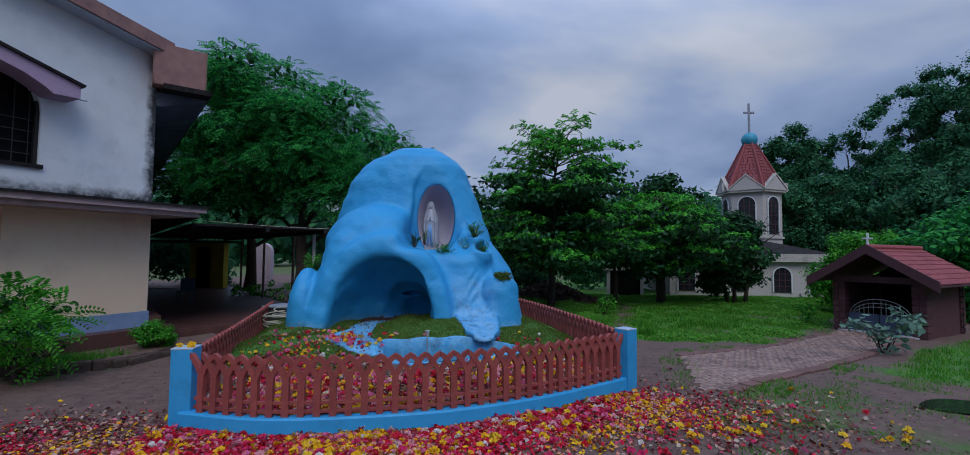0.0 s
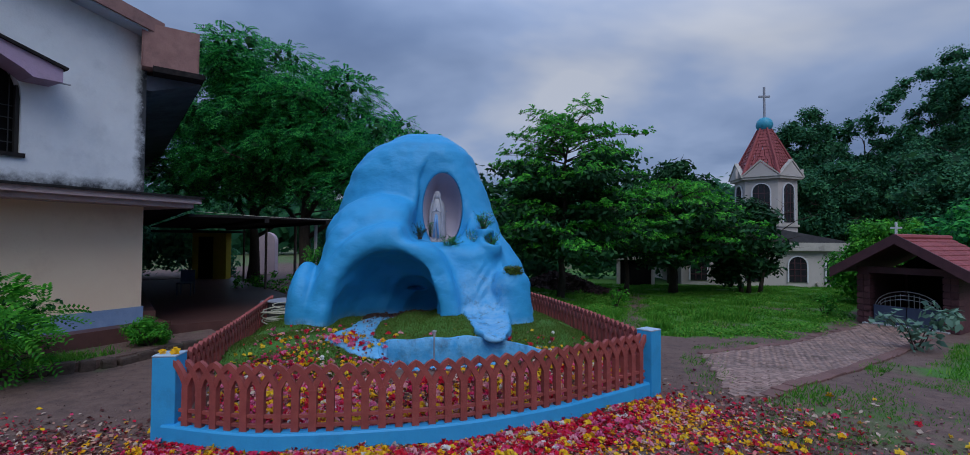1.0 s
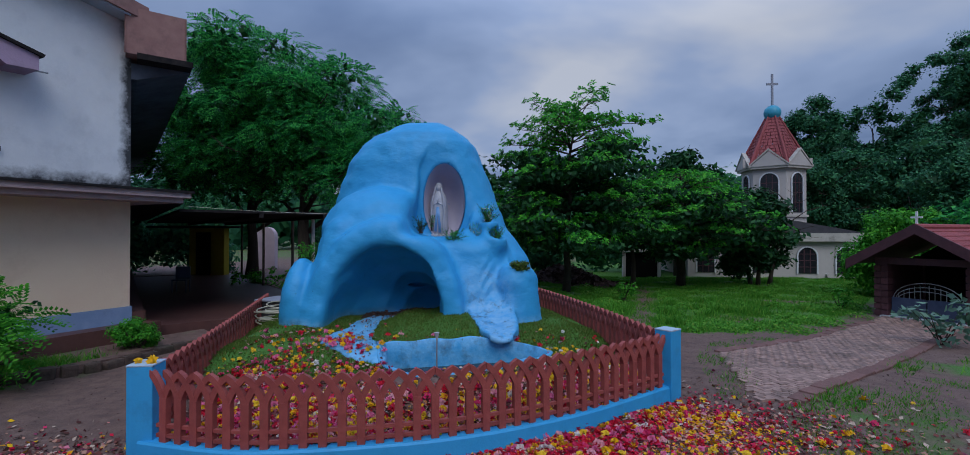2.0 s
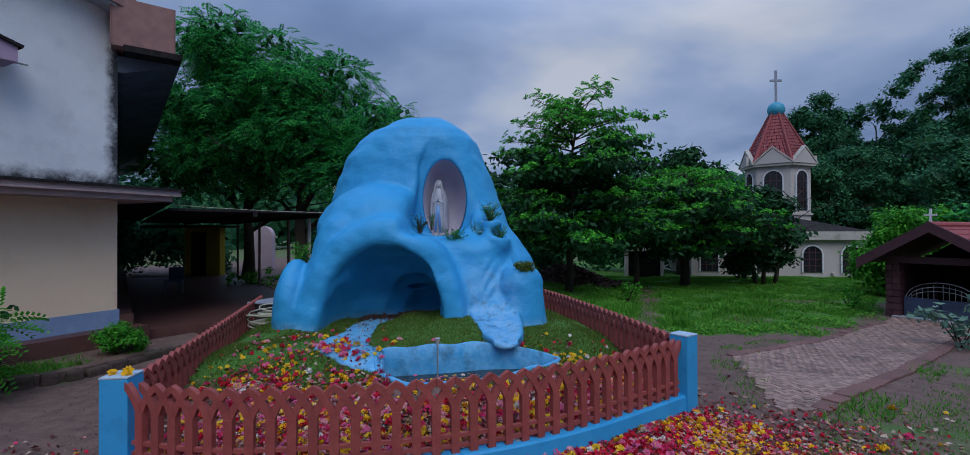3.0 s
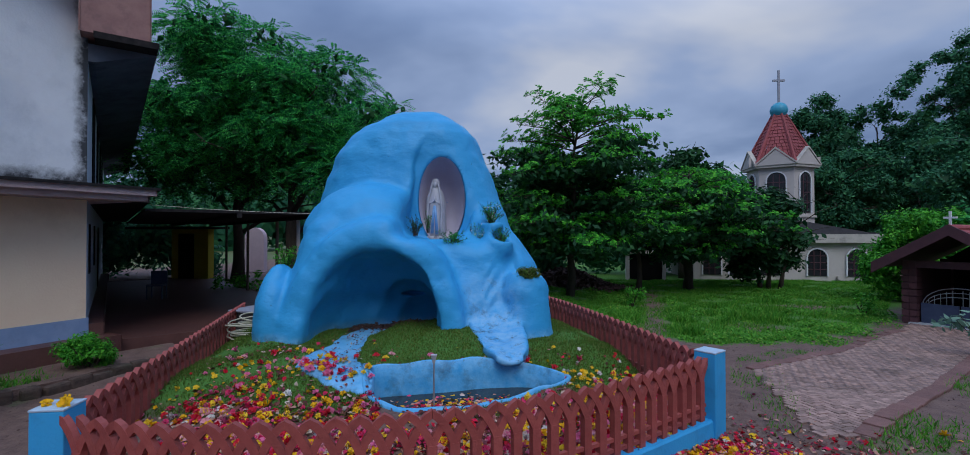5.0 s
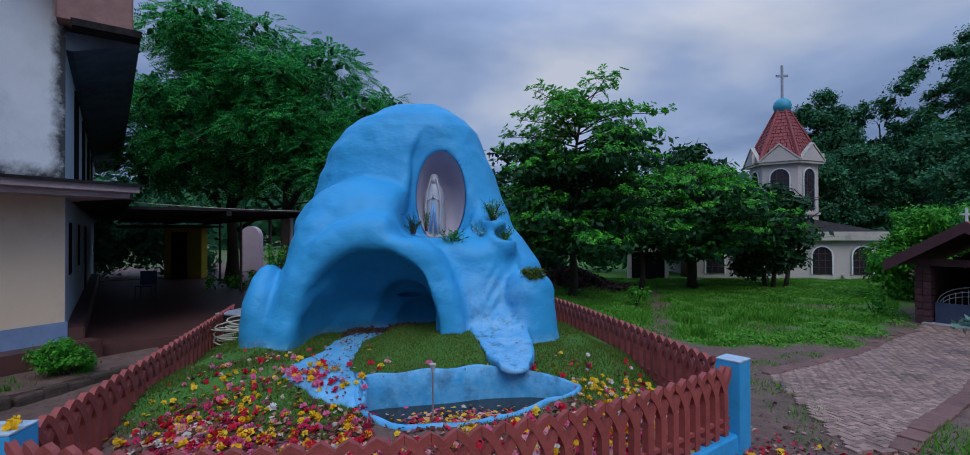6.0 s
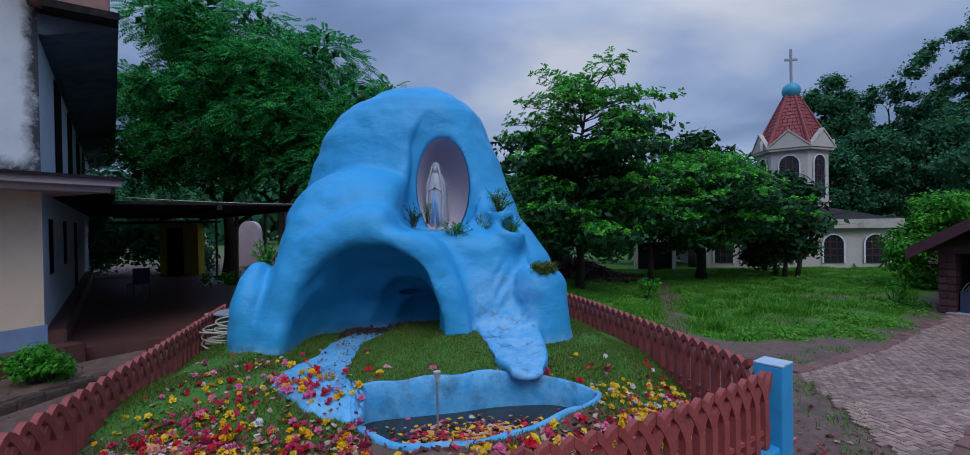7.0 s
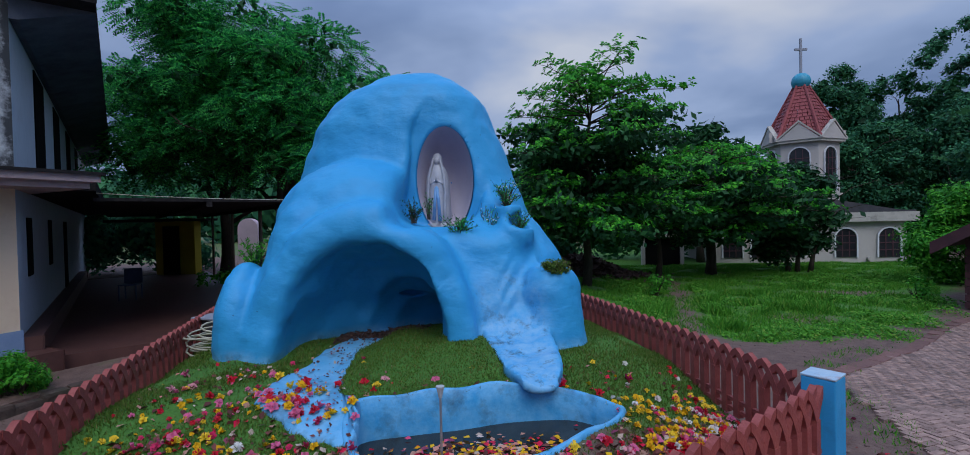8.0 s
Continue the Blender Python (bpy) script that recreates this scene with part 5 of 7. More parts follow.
def limbs(base, height, spread, n, rng, r0, lean=(0, 0), fork=0.35):
    """A tapered trunk and branching limbs as one mesh; gives the ends too."""
    bm = bmesh.new()
    b = Vector(base)
    top = b + Vector((lean[0], lean[1], height * 0.92))
    trunk = [b.lerp(top, t) + Vector((rng.normal() * 0.05 * height * 0.15, rng.normal() * 0.05 * height * 0.15, 0)) * (1 if t > 0 else 0) for t in np.linspace(0, 1, 7)]
    tube([b - Vector((0, 0, 0.1))] + trunk[1:], [r0 * 1.25] + [r0 * (1 - 0.8 * k / 6) for k in range(1, 7)], 9, bm)
    for k in range(n):
        t = fork + (0.95 - fork) * k / max(n - 1, 1)
        s = b.lerp(top, t)
        a = k * 2.4 + rng.random() * 0.8
        ln = spread * (1.1 - 0.55 * t) * (0.8 + 0.4 * rng.random())
        e = s + Vector((math.cos(a) * ln, math.sin(a) * ln, ln * (0.25 + 0.35 * rng.random())))
        mid = s.lerp(e, 0.5) + Vector((0, 0, 0.12 * ln))
        r = r0 * 0.45 * (1 - 0.5 * t)
        tube([s, mid, e], [r, r * 0.65, r * 0.2], 6, bm)
        for j in range(3):
            q = mid.lerp(e, rng.random())
            tube([q, q + Vector((rng.normal() * 0.18 * ln, rng.normal() * 0.18 * ln, abs(rng.normal()) * 0.12 * ln))], [r * 0.35, r * 0.08], 5, bm)
    return bm


def tree(name, label, base, height, spread, r0, blobs, density, size, leafmat, seed, ratio=0.5, bend=0.25, n_limbs=9, lean=(0, 0), frond=0, category="tree", fork=0.35, inner=0.55, trunks=1, group="", upright=0.5, fill=0.18, fill_size=0.17):
    rng = np.random.default_rng(seed)
    t = thing(name, label, category, group=group)
    for k in range(trunks):
        o = (0, 0) if k == 0 else (rng.normal() * 0.35, rng.normal() * 0.3)
        part("trunk", limbs((base[0] + o[0], base[1] + o[1], base[2]), height, spread, n_limbs, rng, r0, (lean[0] + o[0] * 2, lean[1] + o[1]), fork), M["bark"], t, smooth=True)
    P, N = on_blobs(blobs, density, rng, inner)
    if frond:
        d = N / np.linalg.norm(N, axis=1)[:, None] + rng.normal(size=P.shape) * 0.5
        d[:, 2] = d[:, 2] * 0.4 - 0.05
        v, f = fronds(P, d, size * (0.7 + 0.6 * rng.random(len(P))), frond, rng)
    else:
        nn = N / np.linalg.norm(N, axis=1)[:, None] * 0.7 + np.array([0, 0, upright]) + rng.normal(size=P.shape) * 0.45
        v, f = leaf_cloud(P, nn, size * (0.6 + 0.8 * rng.random(len(P))), ratio, bend, rng)
    # larger leaves fill the crown, coloured dark to give its inside shade
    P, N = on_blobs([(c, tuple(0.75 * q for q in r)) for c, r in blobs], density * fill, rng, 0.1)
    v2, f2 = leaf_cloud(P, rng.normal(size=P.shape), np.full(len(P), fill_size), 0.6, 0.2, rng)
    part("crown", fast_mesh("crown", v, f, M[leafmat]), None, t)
    part("inner_leaves", fast_mesh("inner_leaves", v2, f2, M["leaf_dark"]), None, t, "leaves coloured dark to stand for shade inside the crown")
    return t


def ring_blobs(c, r, n, size, seed, flat=0.6, shell=0.4):
    """A crown out of uneven clumps round a centre."""
    rng = np.random.default_rng(seed)
    out = []
    for k in range(n):
        d = rng.normal(size=3); d /= np.linalg.norm(d)
        k2 = rng.random() ** shell
        p = np.array(c) + d * np.array(r) * k2
        s = size * (0.65 + 0.7 * rng.random())
        out.append((tuple(p), (s, s, s * flat)))
    return out


# big feathery tree behind the veranda
tree("rain_tree", "large feathery green tree behind the house", (-9.0, 21.0, 0), 8.0, 4.0, 0.32,
     ring_blobs((-10.8, 21, 7.7), (4.3, 2.4, 3.6), 60, 1.15, 3) + ring_blobs((-6.6, 20, 5.6), (2.6, 1.8, 2.4), 30, 0.85, 5) + ring_blobs((-4.6, 19.8, 6.2), (1.1, 1.0, 0.9), 8, 0.55, 6), 70, 0.46, "leaf_mid", 11, n_limbs=12, frond=7, fork=0.3, fill=0.3, fill_size=0.2)
tree("rain_tree", "dark feathery tree with low hanging boughs", (-12.2, 22.5, 0), 7.0, 4.0, 0.28,
     ring_blobs((-12.8, 22.5, 6.4), (4.0, 2.2, 3.0), 40, 1.1, 8), 50, 0.55, "leaf_mid", 12, n_limbs=10, frond=6, fill=0.35, fill_size=0.22)
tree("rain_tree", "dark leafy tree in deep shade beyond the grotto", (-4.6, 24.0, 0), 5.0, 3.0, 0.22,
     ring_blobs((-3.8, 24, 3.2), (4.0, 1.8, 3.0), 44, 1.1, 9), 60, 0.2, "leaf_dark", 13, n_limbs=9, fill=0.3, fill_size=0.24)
def tiered_tree(label, base, height, tiers, r0, seed, leaf=0.15, lean=(0, 0), trunks=1, twigs=4.5):
    """Whorls of level boughs; their twigs end in rosettes of broad leaves."""
    rng = np.random.default_rng(seed)
    t = thing("almond_tree", label, "tree")
    b = np.array(base, float)
    C, N, inner = [], [], []
    for s in range(trunks):
        off = np.array([0.0, 0.0, 0.0]) if s == 0 else np.array([0.5 * rng.normal(), 0.35 * rng.normal(), 0])
        at = lambda z: b + off * min(1, 0.3 + z / height) + np.array([lean[0], lean[1], 0]) * (z / height) ** 1.5 + np.array([0.07 * math.sin(2.1 * z + s), 0.07 * math.cos(1.7 * z), z])
        bm = bmesh.new()
        zs = np.linspace(0, height, 9)
        tube([Vector(at(0)) - Vector((0, 0, 0.15))] + [Vector(at(z)) for z in zs[1:]], [r0 * 1.3] + [r0 * (1.05 - 0.9 * k / 8) for k in range(1, 9)], 9, bm)
        for z, rad, n, rise in tiers:
            for k in range(max(3, round(n / trunks))):
                a = (k + 0.5 * s) * math.tau / max(3, round(n / trunks)) + rng.normal() * 0.35 + 1.3 * z
                L = rad * (0.55 + 0.5 * rng.random())
                p0 = at(min(z + rng.normal() * 0.15, height))
                d = np.array([math.cos(a), math.sin(a), 0])
                p2 = p0 + d * L + np.array([0, 0, rise * L + rng.normal() * 0.12])
                p1 = (p0 + p2) / 2 + np.array([rng.normal() * 0.08, rng.normal() * 0.08, 0.07 * L])
                r = r0 * 0.32 * (1.1 - 0.6 * z / height)
                tube([Vector(p) for p in (p0, p1, p2)], [r, r * 0.7, r * 0.2], 6, bm)
                side = np.array([-d[1], d[0], 0])
                for j in range(int(3 + twigs * L)):
                    u = 0.22 + 0.78 * (j + rng.random()) / int(3 + twigs * L)
                    q = p0 * (1 - u) ** 2 + 2 * u * (1 - u) * (2 * p1 - (p0 + p2) / 2) + p2 * u * u
                    tl = (0.25 + 0.55 * rng.random()) * (1.15 - 0.5 * u)
                    w = side * rng.choice([-1, 1]) * (0.5 + 0.6 * rng.random()) + d * (0.4 + 0.4 * rng.random())
                    e = q + w * tl + np.array([0, 0, 0.05 + 0.16 * rng.random()])
                    tube([Vector(q), Vector(e)], [r * 0.28, r * 0.1], 4, bm, cap=False)
                    if z < 0.72 * height:
                        inner.append((q + e) / 2)
                    for f in (1.0, 0.55) if rng.random() < 0.8 else (1.0,):
                        C.append(q + (e - q) * f + rng.normal(size=3) * 0.04)
                        N.append(w * 0.45 + d * 0.25 + np.array([0, 0, 0.9]) + rng.normal(size=3) * 0.3)
        part("trunk", bm, M["bark"], t, smooth=True)
    C, N = np.array(C), np.array(N)
    N /= np.linalg.norm(N, axis=1)[:, None]
    T = np.cross(N, rng.normal(size=N.shape)); T /= np.linalg.norm(T, axis=1)[:, None]
    B = np.cross(N, T)
    V = []
    for k in range(8):
        a = k * math.tau / 8 + rng.normal(size=len(C)) * 0.3
        el = (0.10 + 0.5 * rng.random(len(C)))[:, None]
        d = (T * np.cos(a)[:, None] + B * np.sin(a)[:, None]) * np.cos(el) + N * np.sin(el)
        sd = np.cross(N, d); sd /= np.linalg.norm(sd, axis=1)[:, None]
        l = (leaf * (0.65 + 0.6 * rng.random(len(C))))[:, None]
        m = C + d * l * 0.62
        V.append(np.stack([C + d * l * 0.08, m + sd * l * 0.24 + N * l * 0.05, C + d * l - N * l * 0.16, m - sd * l * 0.24 + N * l * 0.05], 1))
    v = np.stack(V, 1).reshape(-1, 3)
    part("crown", fast_mesh("crown", v, np.arange(len(v)).reshape(-1, 4), M["leaf_broad"]), None, t, "bright rosettes of broad leaves")
    # inner shade of the lower crown, put in as dark coloured leaves
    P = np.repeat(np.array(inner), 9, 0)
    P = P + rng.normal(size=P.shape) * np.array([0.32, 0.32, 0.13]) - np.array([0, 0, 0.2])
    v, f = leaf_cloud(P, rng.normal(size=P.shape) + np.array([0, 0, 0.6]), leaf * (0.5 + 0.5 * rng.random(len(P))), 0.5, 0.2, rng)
    part("inner_leaves", fast_mesh("inner_leaves", v, f, M["leaf_dark"]), None, t, "leaves coloured dark to stand for shade inside the crown")
    return t


tiered_tree("broad leaved tree with level tiers of bright foliage", (2.2, 20.3, -0.15), 7.2, ((1.9, 3.0, 9, 0.02), (2.6, 3.7, 11, 0.05), (3.4, 3.8, 11, 0.08), (4.1, 3.4, 10, 0.10), (4.6, 2.9, 10, 0.12), (5.1, 3.0, 10, 0.14), (5.6, 3.4, 9, 0.15), (6.1, 3.4, 8, 0.2), (6.6, 2.5, 7, 0.26), (6.9, 1.6, 6, 0.4)), 0.15, 21, 0.17, (0.3, 0), 1, 7.0)
# low spreading trees towards the church
tiered_tree("low spreading tree with dense dark foliage", (8.3, 25.2, -0.35), 5.6, ((1.7, 3.4, 9, 0.02), (2.4, 4.3, 12, 0.05), (3.1, 4.6, 13, 0.08), (3.9, 4.4, 12, 0.10), (4.5, 2.7, 10, 0.14), (5.0, 1.5, 7, 0.2)), 0.2, 22, 0.19, (0, -0.4), 2)
tiered_tree("small spreading tree between the grotto and the church", (5.6, 23.6, -0.25), 4.6, ((2.2, 2.3, 8, 0.05), (3.0, 2.7, 9, 0.08), (3.7, 2.5, 9, 0.12), (4.4, 1.5, 6, 0.3)), 0.12, 25, 0.18)
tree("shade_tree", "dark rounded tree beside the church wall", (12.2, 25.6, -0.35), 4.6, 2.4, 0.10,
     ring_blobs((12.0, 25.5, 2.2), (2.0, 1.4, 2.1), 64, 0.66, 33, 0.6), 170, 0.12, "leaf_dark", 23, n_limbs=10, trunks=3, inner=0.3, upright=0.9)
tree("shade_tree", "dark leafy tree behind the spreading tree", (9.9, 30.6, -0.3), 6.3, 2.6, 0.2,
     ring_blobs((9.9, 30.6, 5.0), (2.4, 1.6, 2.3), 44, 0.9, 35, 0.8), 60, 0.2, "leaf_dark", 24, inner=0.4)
for x, y, hgt, rx, s, lab in ((26.8, 46, 15, 3.0, 41, "tall thin crowned tree behind the church tower"), (33.5, 48, 15, 5.0, 42, "tall dark tree beyond the church"), (38, 45, 19.5, 6.0, 43, "tall dark green tree at the edge of the wood"),
                              (33, 38, 11, 5.0, 44, "dense dark tree beyond the gateway"), (40, 34, 13, 5.5, 45, "dense dark tree beyond the gateway"), (12, 48, 9, 4.5, 46, "low tree beyond the church roof"), (25, 40, 9, 4.5, 47, "dense dark tree beyond the church"), (30, 33, 9, 4.5, 48, "dense dark tree beyond the gateway"), (41.5, 41, 21.5, 6.5, 49, "tall dark green tree at the edge of the wood"), (47, 50, 24, 6.5, 50, "tall hazy tree at the edge of the wood")):
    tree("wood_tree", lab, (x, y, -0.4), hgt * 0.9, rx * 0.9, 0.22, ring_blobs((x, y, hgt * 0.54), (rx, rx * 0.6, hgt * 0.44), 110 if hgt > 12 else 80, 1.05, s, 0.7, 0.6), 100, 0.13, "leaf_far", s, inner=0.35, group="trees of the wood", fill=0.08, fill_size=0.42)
# a closed belt of far woodland all round
rngb = np.random.default_rng(77)
belt = []
for k in range(150):
    a = k * math.tau / 150
    R = 62 + 10 * rngb.random()
    belt.append(((R * math.cos(a), R * math.sin(a) + 8, 3.5 + 2.5 * rngb.random()), (3.2, 3.2, 4.5 + 2.0 * rngb.random())))
# nearer thickets added to close gaps and block light from the horizon
for k in range(60):
    if not -17.5 < -34 + 0.4 * k < -10.5:
        belt.append(((-34 + 0.4 * k + rngb.normal() * 0.4, 24 + 0.05 * k + rngb.normal() * 0.8, 1.2 + 1.6 * rngb.random()), (1.0, 0.9, 1.5)))
    xk = -17 + 0.5 * k
    if not -16.2 < xk < -11.8 and xk < 4.5:
        belt.append(((xk + rngb.normal() * 0.4, (27 if xk < -3 else 25) + 0.03 * k + rngb.normal() * 0.5, 0.7 + (2.3 if xk > -4 else 0.9) * rngb.random()), (0.9, 0.8, 1.1)))
for k in range(40):
    belt.append(((2.5 + 0.22 * k + rngb.normal() * 0.4, 33.5 + rngb.normal() * 0.4, 0.6 + 3.6 * rngb.random()), (1.2, 0.9, 1.3)))
Pa, Na = on_blobs(belt[:150], 16, rngb, 0.3)
Pc, Nc = on_blobs(belt[150:], 130, rngb, 0.2)
Pb, Nb = np.concatenate([Pa, Pc]), np.concatenate([Na, Nc])
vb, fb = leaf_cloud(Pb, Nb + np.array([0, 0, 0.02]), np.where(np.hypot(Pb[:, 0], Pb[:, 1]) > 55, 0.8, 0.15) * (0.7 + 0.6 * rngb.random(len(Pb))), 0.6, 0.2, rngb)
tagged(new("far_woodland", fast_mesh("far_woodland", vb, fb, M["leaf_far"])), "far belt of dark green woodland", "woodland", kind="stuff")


def bush(name, label, c, r, n_blobs, size, mat, seed, density=300, stems=7):
    rng = np.random.default_rng(seed)
    t = thing(name, label, "bush")
    bm = bmesh.new()
    for k in range(stems):
        a = rng.random() * math.tau
        e = Vector((c[0] + math.cos(a) * r[0] * 0.7, c[1] + math.sin(a) * r[1] * 0.7, c[2] + r[2] * (0.9 + 0.6 * rng.random())))
        b = Vector((c[0] + rng.normal() * 0.04, c[1] + rng.normal() * 0.04, c[2] - 0.05))
        tube([b, b.lerp(e, 0.5) + Vector((0, 0, 0.1 * r[2])), e], [0.018, 0.012, 0.004], 5, bm)
    part("stem", bm, M["bark"], t)
    P, N = on_blobs(ring_blobs((c[0], c[1], c[2] + r[2]), r, n_blobs, min(r) * 0.45, seed, 0.8), density, rng, 0.3)
    v, f = leaf_cloud(P, N / np.linalg.norm(N, axis=1)[:, None] + np.array([0, 0, 0.7]) + rng.normal(size=P.shape) * 0.4, size * (0.6 + 0.8 * rng.random(len(P))), 0.5, 0.25, rng)
    part("leaves", fast_mesh("leaves", v, f, M[mat]), None, t)
    return t


bush("shrub", "round bright green shrub beside the stone edging", (-6.75, 9.25, 0.14), (0.46, 0.42, 0.3), 26, 0.028, "leaf_bright", 51, 2600)
tree("shrub", "tall feathery leaved shrub in the house bed", (-7.4, 7.0, 0.0), 1.3, 0.7, 0.035,
     ring_blobs((-7.4, 7.0, 0.95), (0.75, 0.7, 0.62), 24, 0.28, 52), 110, 0.34, "leaf_bright", 52, n_limbs=10, frond=7, category="bush", fork=0.15, fill=0.05, fill_size=0.06)
bush("creeper_bush", "bright green creeper bush behind the gateway", (15.9, 21.0, -0.4), (2.3, 1.2, 1.85), 80, 0.075, "leaf_bright", 53, 480)
bush("creeper_bush", "large dark leafy bush beyond the gateway", (19.0, 20.2, -0.4), (2.8, 1.8, 2.4), 60, 0.12, "leaf_mid", 54, 150)
bush("milkweed_shrub", "thin pale leaved shrub before the gateway", (10.0, 12.5, -0.3), (0.85, 0.7, 0.62), 16, 0.10, "leaf_pale", 55, 80)
bush("shrub", "leafy green shrub beside the gateway pillar", (11.2, 17.9, -0.4), (0.35, 0.35, 0.4), 12, 0.06, "leaf_bright", 56, 260)
bush("shrub", "bright green bed plants behind the veranda", (-9.6, 19.0, 0.0), (1.4, 0.9, 0.5), 26, 0.08, "leaf_bright", 57, 160)
bush("shrub", "leafy plant on the lawn edge", (4.2, 19.0, -0.2), (0.4, 0.4, 0.4), 12, 0.06, "leaf_bright", 58, 260)


def pot_plant(label, c, h, spread, n, mat, seed, leaf=0.03, flowers=0):
    """A tuft of thin stems with small leaves, rooted in a rock cup."""
    rng = np.random.default_rng(seed)
    t = thing("rock_plant", label, "plant", group="plants growing on the grotto")
    bm = bmesh.new()
    L = []
    for k in range(n):
        a = rng.random() * math.tau
        s = spread * rng.random() ** 0.6
        e = Vector((c[0] + math.cos(a) * s, c[1] + math.sin(a) * s, c[2] + h * (0.3 + 0.7 * rng.random())))
        b = Vector((c[0] + rng.normal() * 0.015, c[1] + rng.normal() * 0.015, c[2] - 0.04))
        m = b.lerp(e, 0.5) + Vector((0, 0, 0.12 * h))
        tube([b, m, e], [0.006, 0.004, 0.002], 4, bm)
        for j in range(18):
            u = 0.2 + 0.8 * rng.random()
            p = (b.lerp(m, u * 2) if u < 0.5 else m.lerp(e, u * 2 - 1))
            L.append((p.x + rng.normal() * 0.02, p.y + rng.normal() * 0.02, p.z + rng.normal() * 0.015))
    part("stem", bm, M["bark"], t)
    P = np.array(L)
    v, f = leaf_cloud(P, rng.normal(size=P.shape) + np.array([0, -0.3, 0.6]), leaf * (0.4 + 0.6 * rng.random(len(P))), 0.35, 0.2, rng)
    part("leaves", fast_mesh("leaves", v, f, M[mat]), None, t)
    if flowers:
        P = P[rng.permutation(len(P))[:flowers]] + np.array([0, -0.02, 0.02])
        v, f = leaf_cloud(P, rng.normal(size=P.shape) * 0.3 + np.array([0, -0.5, 1.0]), np.full(len(P), 0.013), 0.9, 0.0, rng)
        part("flowers", fast_mesh("flowers", v, f, M["blossom_white"]), None, t, "tiny white flowers")


pot_plant("bushy green plant with white flowers in a rock cup", (-0.32, 10.34, 2.46), 0.42, 0.25, 40, "leaf_mid", 61, 0.028, 40)
pot_plant("thin grey green plant trailing over a rock cup", (-0.14, 10.16, 2.14), 0.28, 0.26, 26, "leaf_mid", 62, 0.024)
pot_plant("leggy white flowered plant in a rock cup", (-0.62, 10.24, 1.93), 0.6, 0.22, 26, "leaf_mid", 63, 0.024, 40)
pot_plant("spiky green plant under the niche", (-0.98, 9.98, 2.08), 0.3, 0.3, 34, "leaf_mid", 64, 0.03)
pot_plant("small succulent plant beside the niche", (-1.66, 10.2, 2.30), 0.32, 0.16, 18, "leaf_dark", 65, 0.028)
pot_plant("wispy plant beside the niche", (-1.45, 10.3, 2.35), 0.42, 0.08, 9, "leaf_mid", 66, 0.02)
pot_plant("leafy weeds on the rock shoulder", (-3.74, 9.7, 1.70), 0.45, 0.3, 34, "leaf_bright", 67, 0.035)
pot_plant("mossy grass tuft on a rock ledge", (0.31, 9.74, 1.54), 0.2, 0.19, 260, "turf", 68, 0.03)


# ---- grass ----
def blades(name, label, poly, n, h, w, mat, z_of, seed, clump=0.0, keep=None):
    rng = np.random.default_rng(seed)
    poly = np.asarray(poly, float)
    lo, hi = poly.min(0), poly.max(0)
    p = lo + (hi - lo) * rng.random((n * 3, 2))
    p = p[inside(p[:, 0], p[:, 1], poly)]
    if clump:
        q = np.sin(p[:, 0] * 1.9 + 1.3 * np.sin(p[:, 1] * 1.1)) * np.sin(p[:, 1] * 2.3 + 0.7 * np.sin(p[:, 0] * 2.7)) + 0.5 * np.sin(p[:, 0] * 5.3) * np.sin(p[:, 1] * 4.7)
        p = p[q + rng.normal(size=len(p)) * 0.35 > clump - 1]
    if keep is not None:
        p = p[keep(p[:, 0], p[:, 1])]
    p = p[:n]
    m = len(p)
    b = np.stack([p[:, 0], p[:, 1], z_of(p[:, 0], p[:, 1]) - 0.005], -1)
    a = rng.random(m) * math.tau
    s = np.stack([np.cos(a), np.sin(a), np.zeros(m)], -1) * (w * (0.6 + 0.8 * rng.random(m)))[:, None]
    hh = h * (0.4 + 0.9 * rng.random(m))
    tip = b + np.stack([rng.normal(size=m) * 0.45 * hh, rng.normal(size=m) * 0.45 * hh, hh], -1)
    v = np.stack([b - s, b + s, tip], 1).reshape(-1, 3)
    tagged(new(name, fast_mesh(name, v, np.arange(m * 3).reshape(m, 3), M[mat])), label, "grass", kind="stuff")


grotto_clear = lambda x, y: grotto_field(x, y, np.full(np.shape(x), 0.75)) > 0.03
not_pool = lambda x, y: ~(inside(x, y, POOL * 1.0) | inside(x, y, PAN) | inside(x, y, CASCADE))
blades("lawn_grass", "lush green lawn grass before the church", LAWN[:6] + [(16, 23), (20, 29.5), (-2, 29), (-2, 20), (-1, 14.5)], 190000, 0.10, 0.012, "grass", ground_z, 71, 0.95, lambda x, y: np.random.default_rng(5).random(len(x)) > 0.93 * bare(x, y))
blades("lawn_weeds", "tall bright weeds in the lawn", [(2.6, 13.2), (5, 13.6), (8, 16), (11.2, 18.6), (10, 21), (5, 18), (2, 15.5)], 30000, 0.24, 0.020, "grass", ground_z, 77, 1.45, lambda x, y: bare(x, y) < 0.35)
blades("verge_grass", "rough grass on the verge beside the paving", VERGE, 26000, 0.11, 0.011, "grass", ground_z, 72, 0.85)
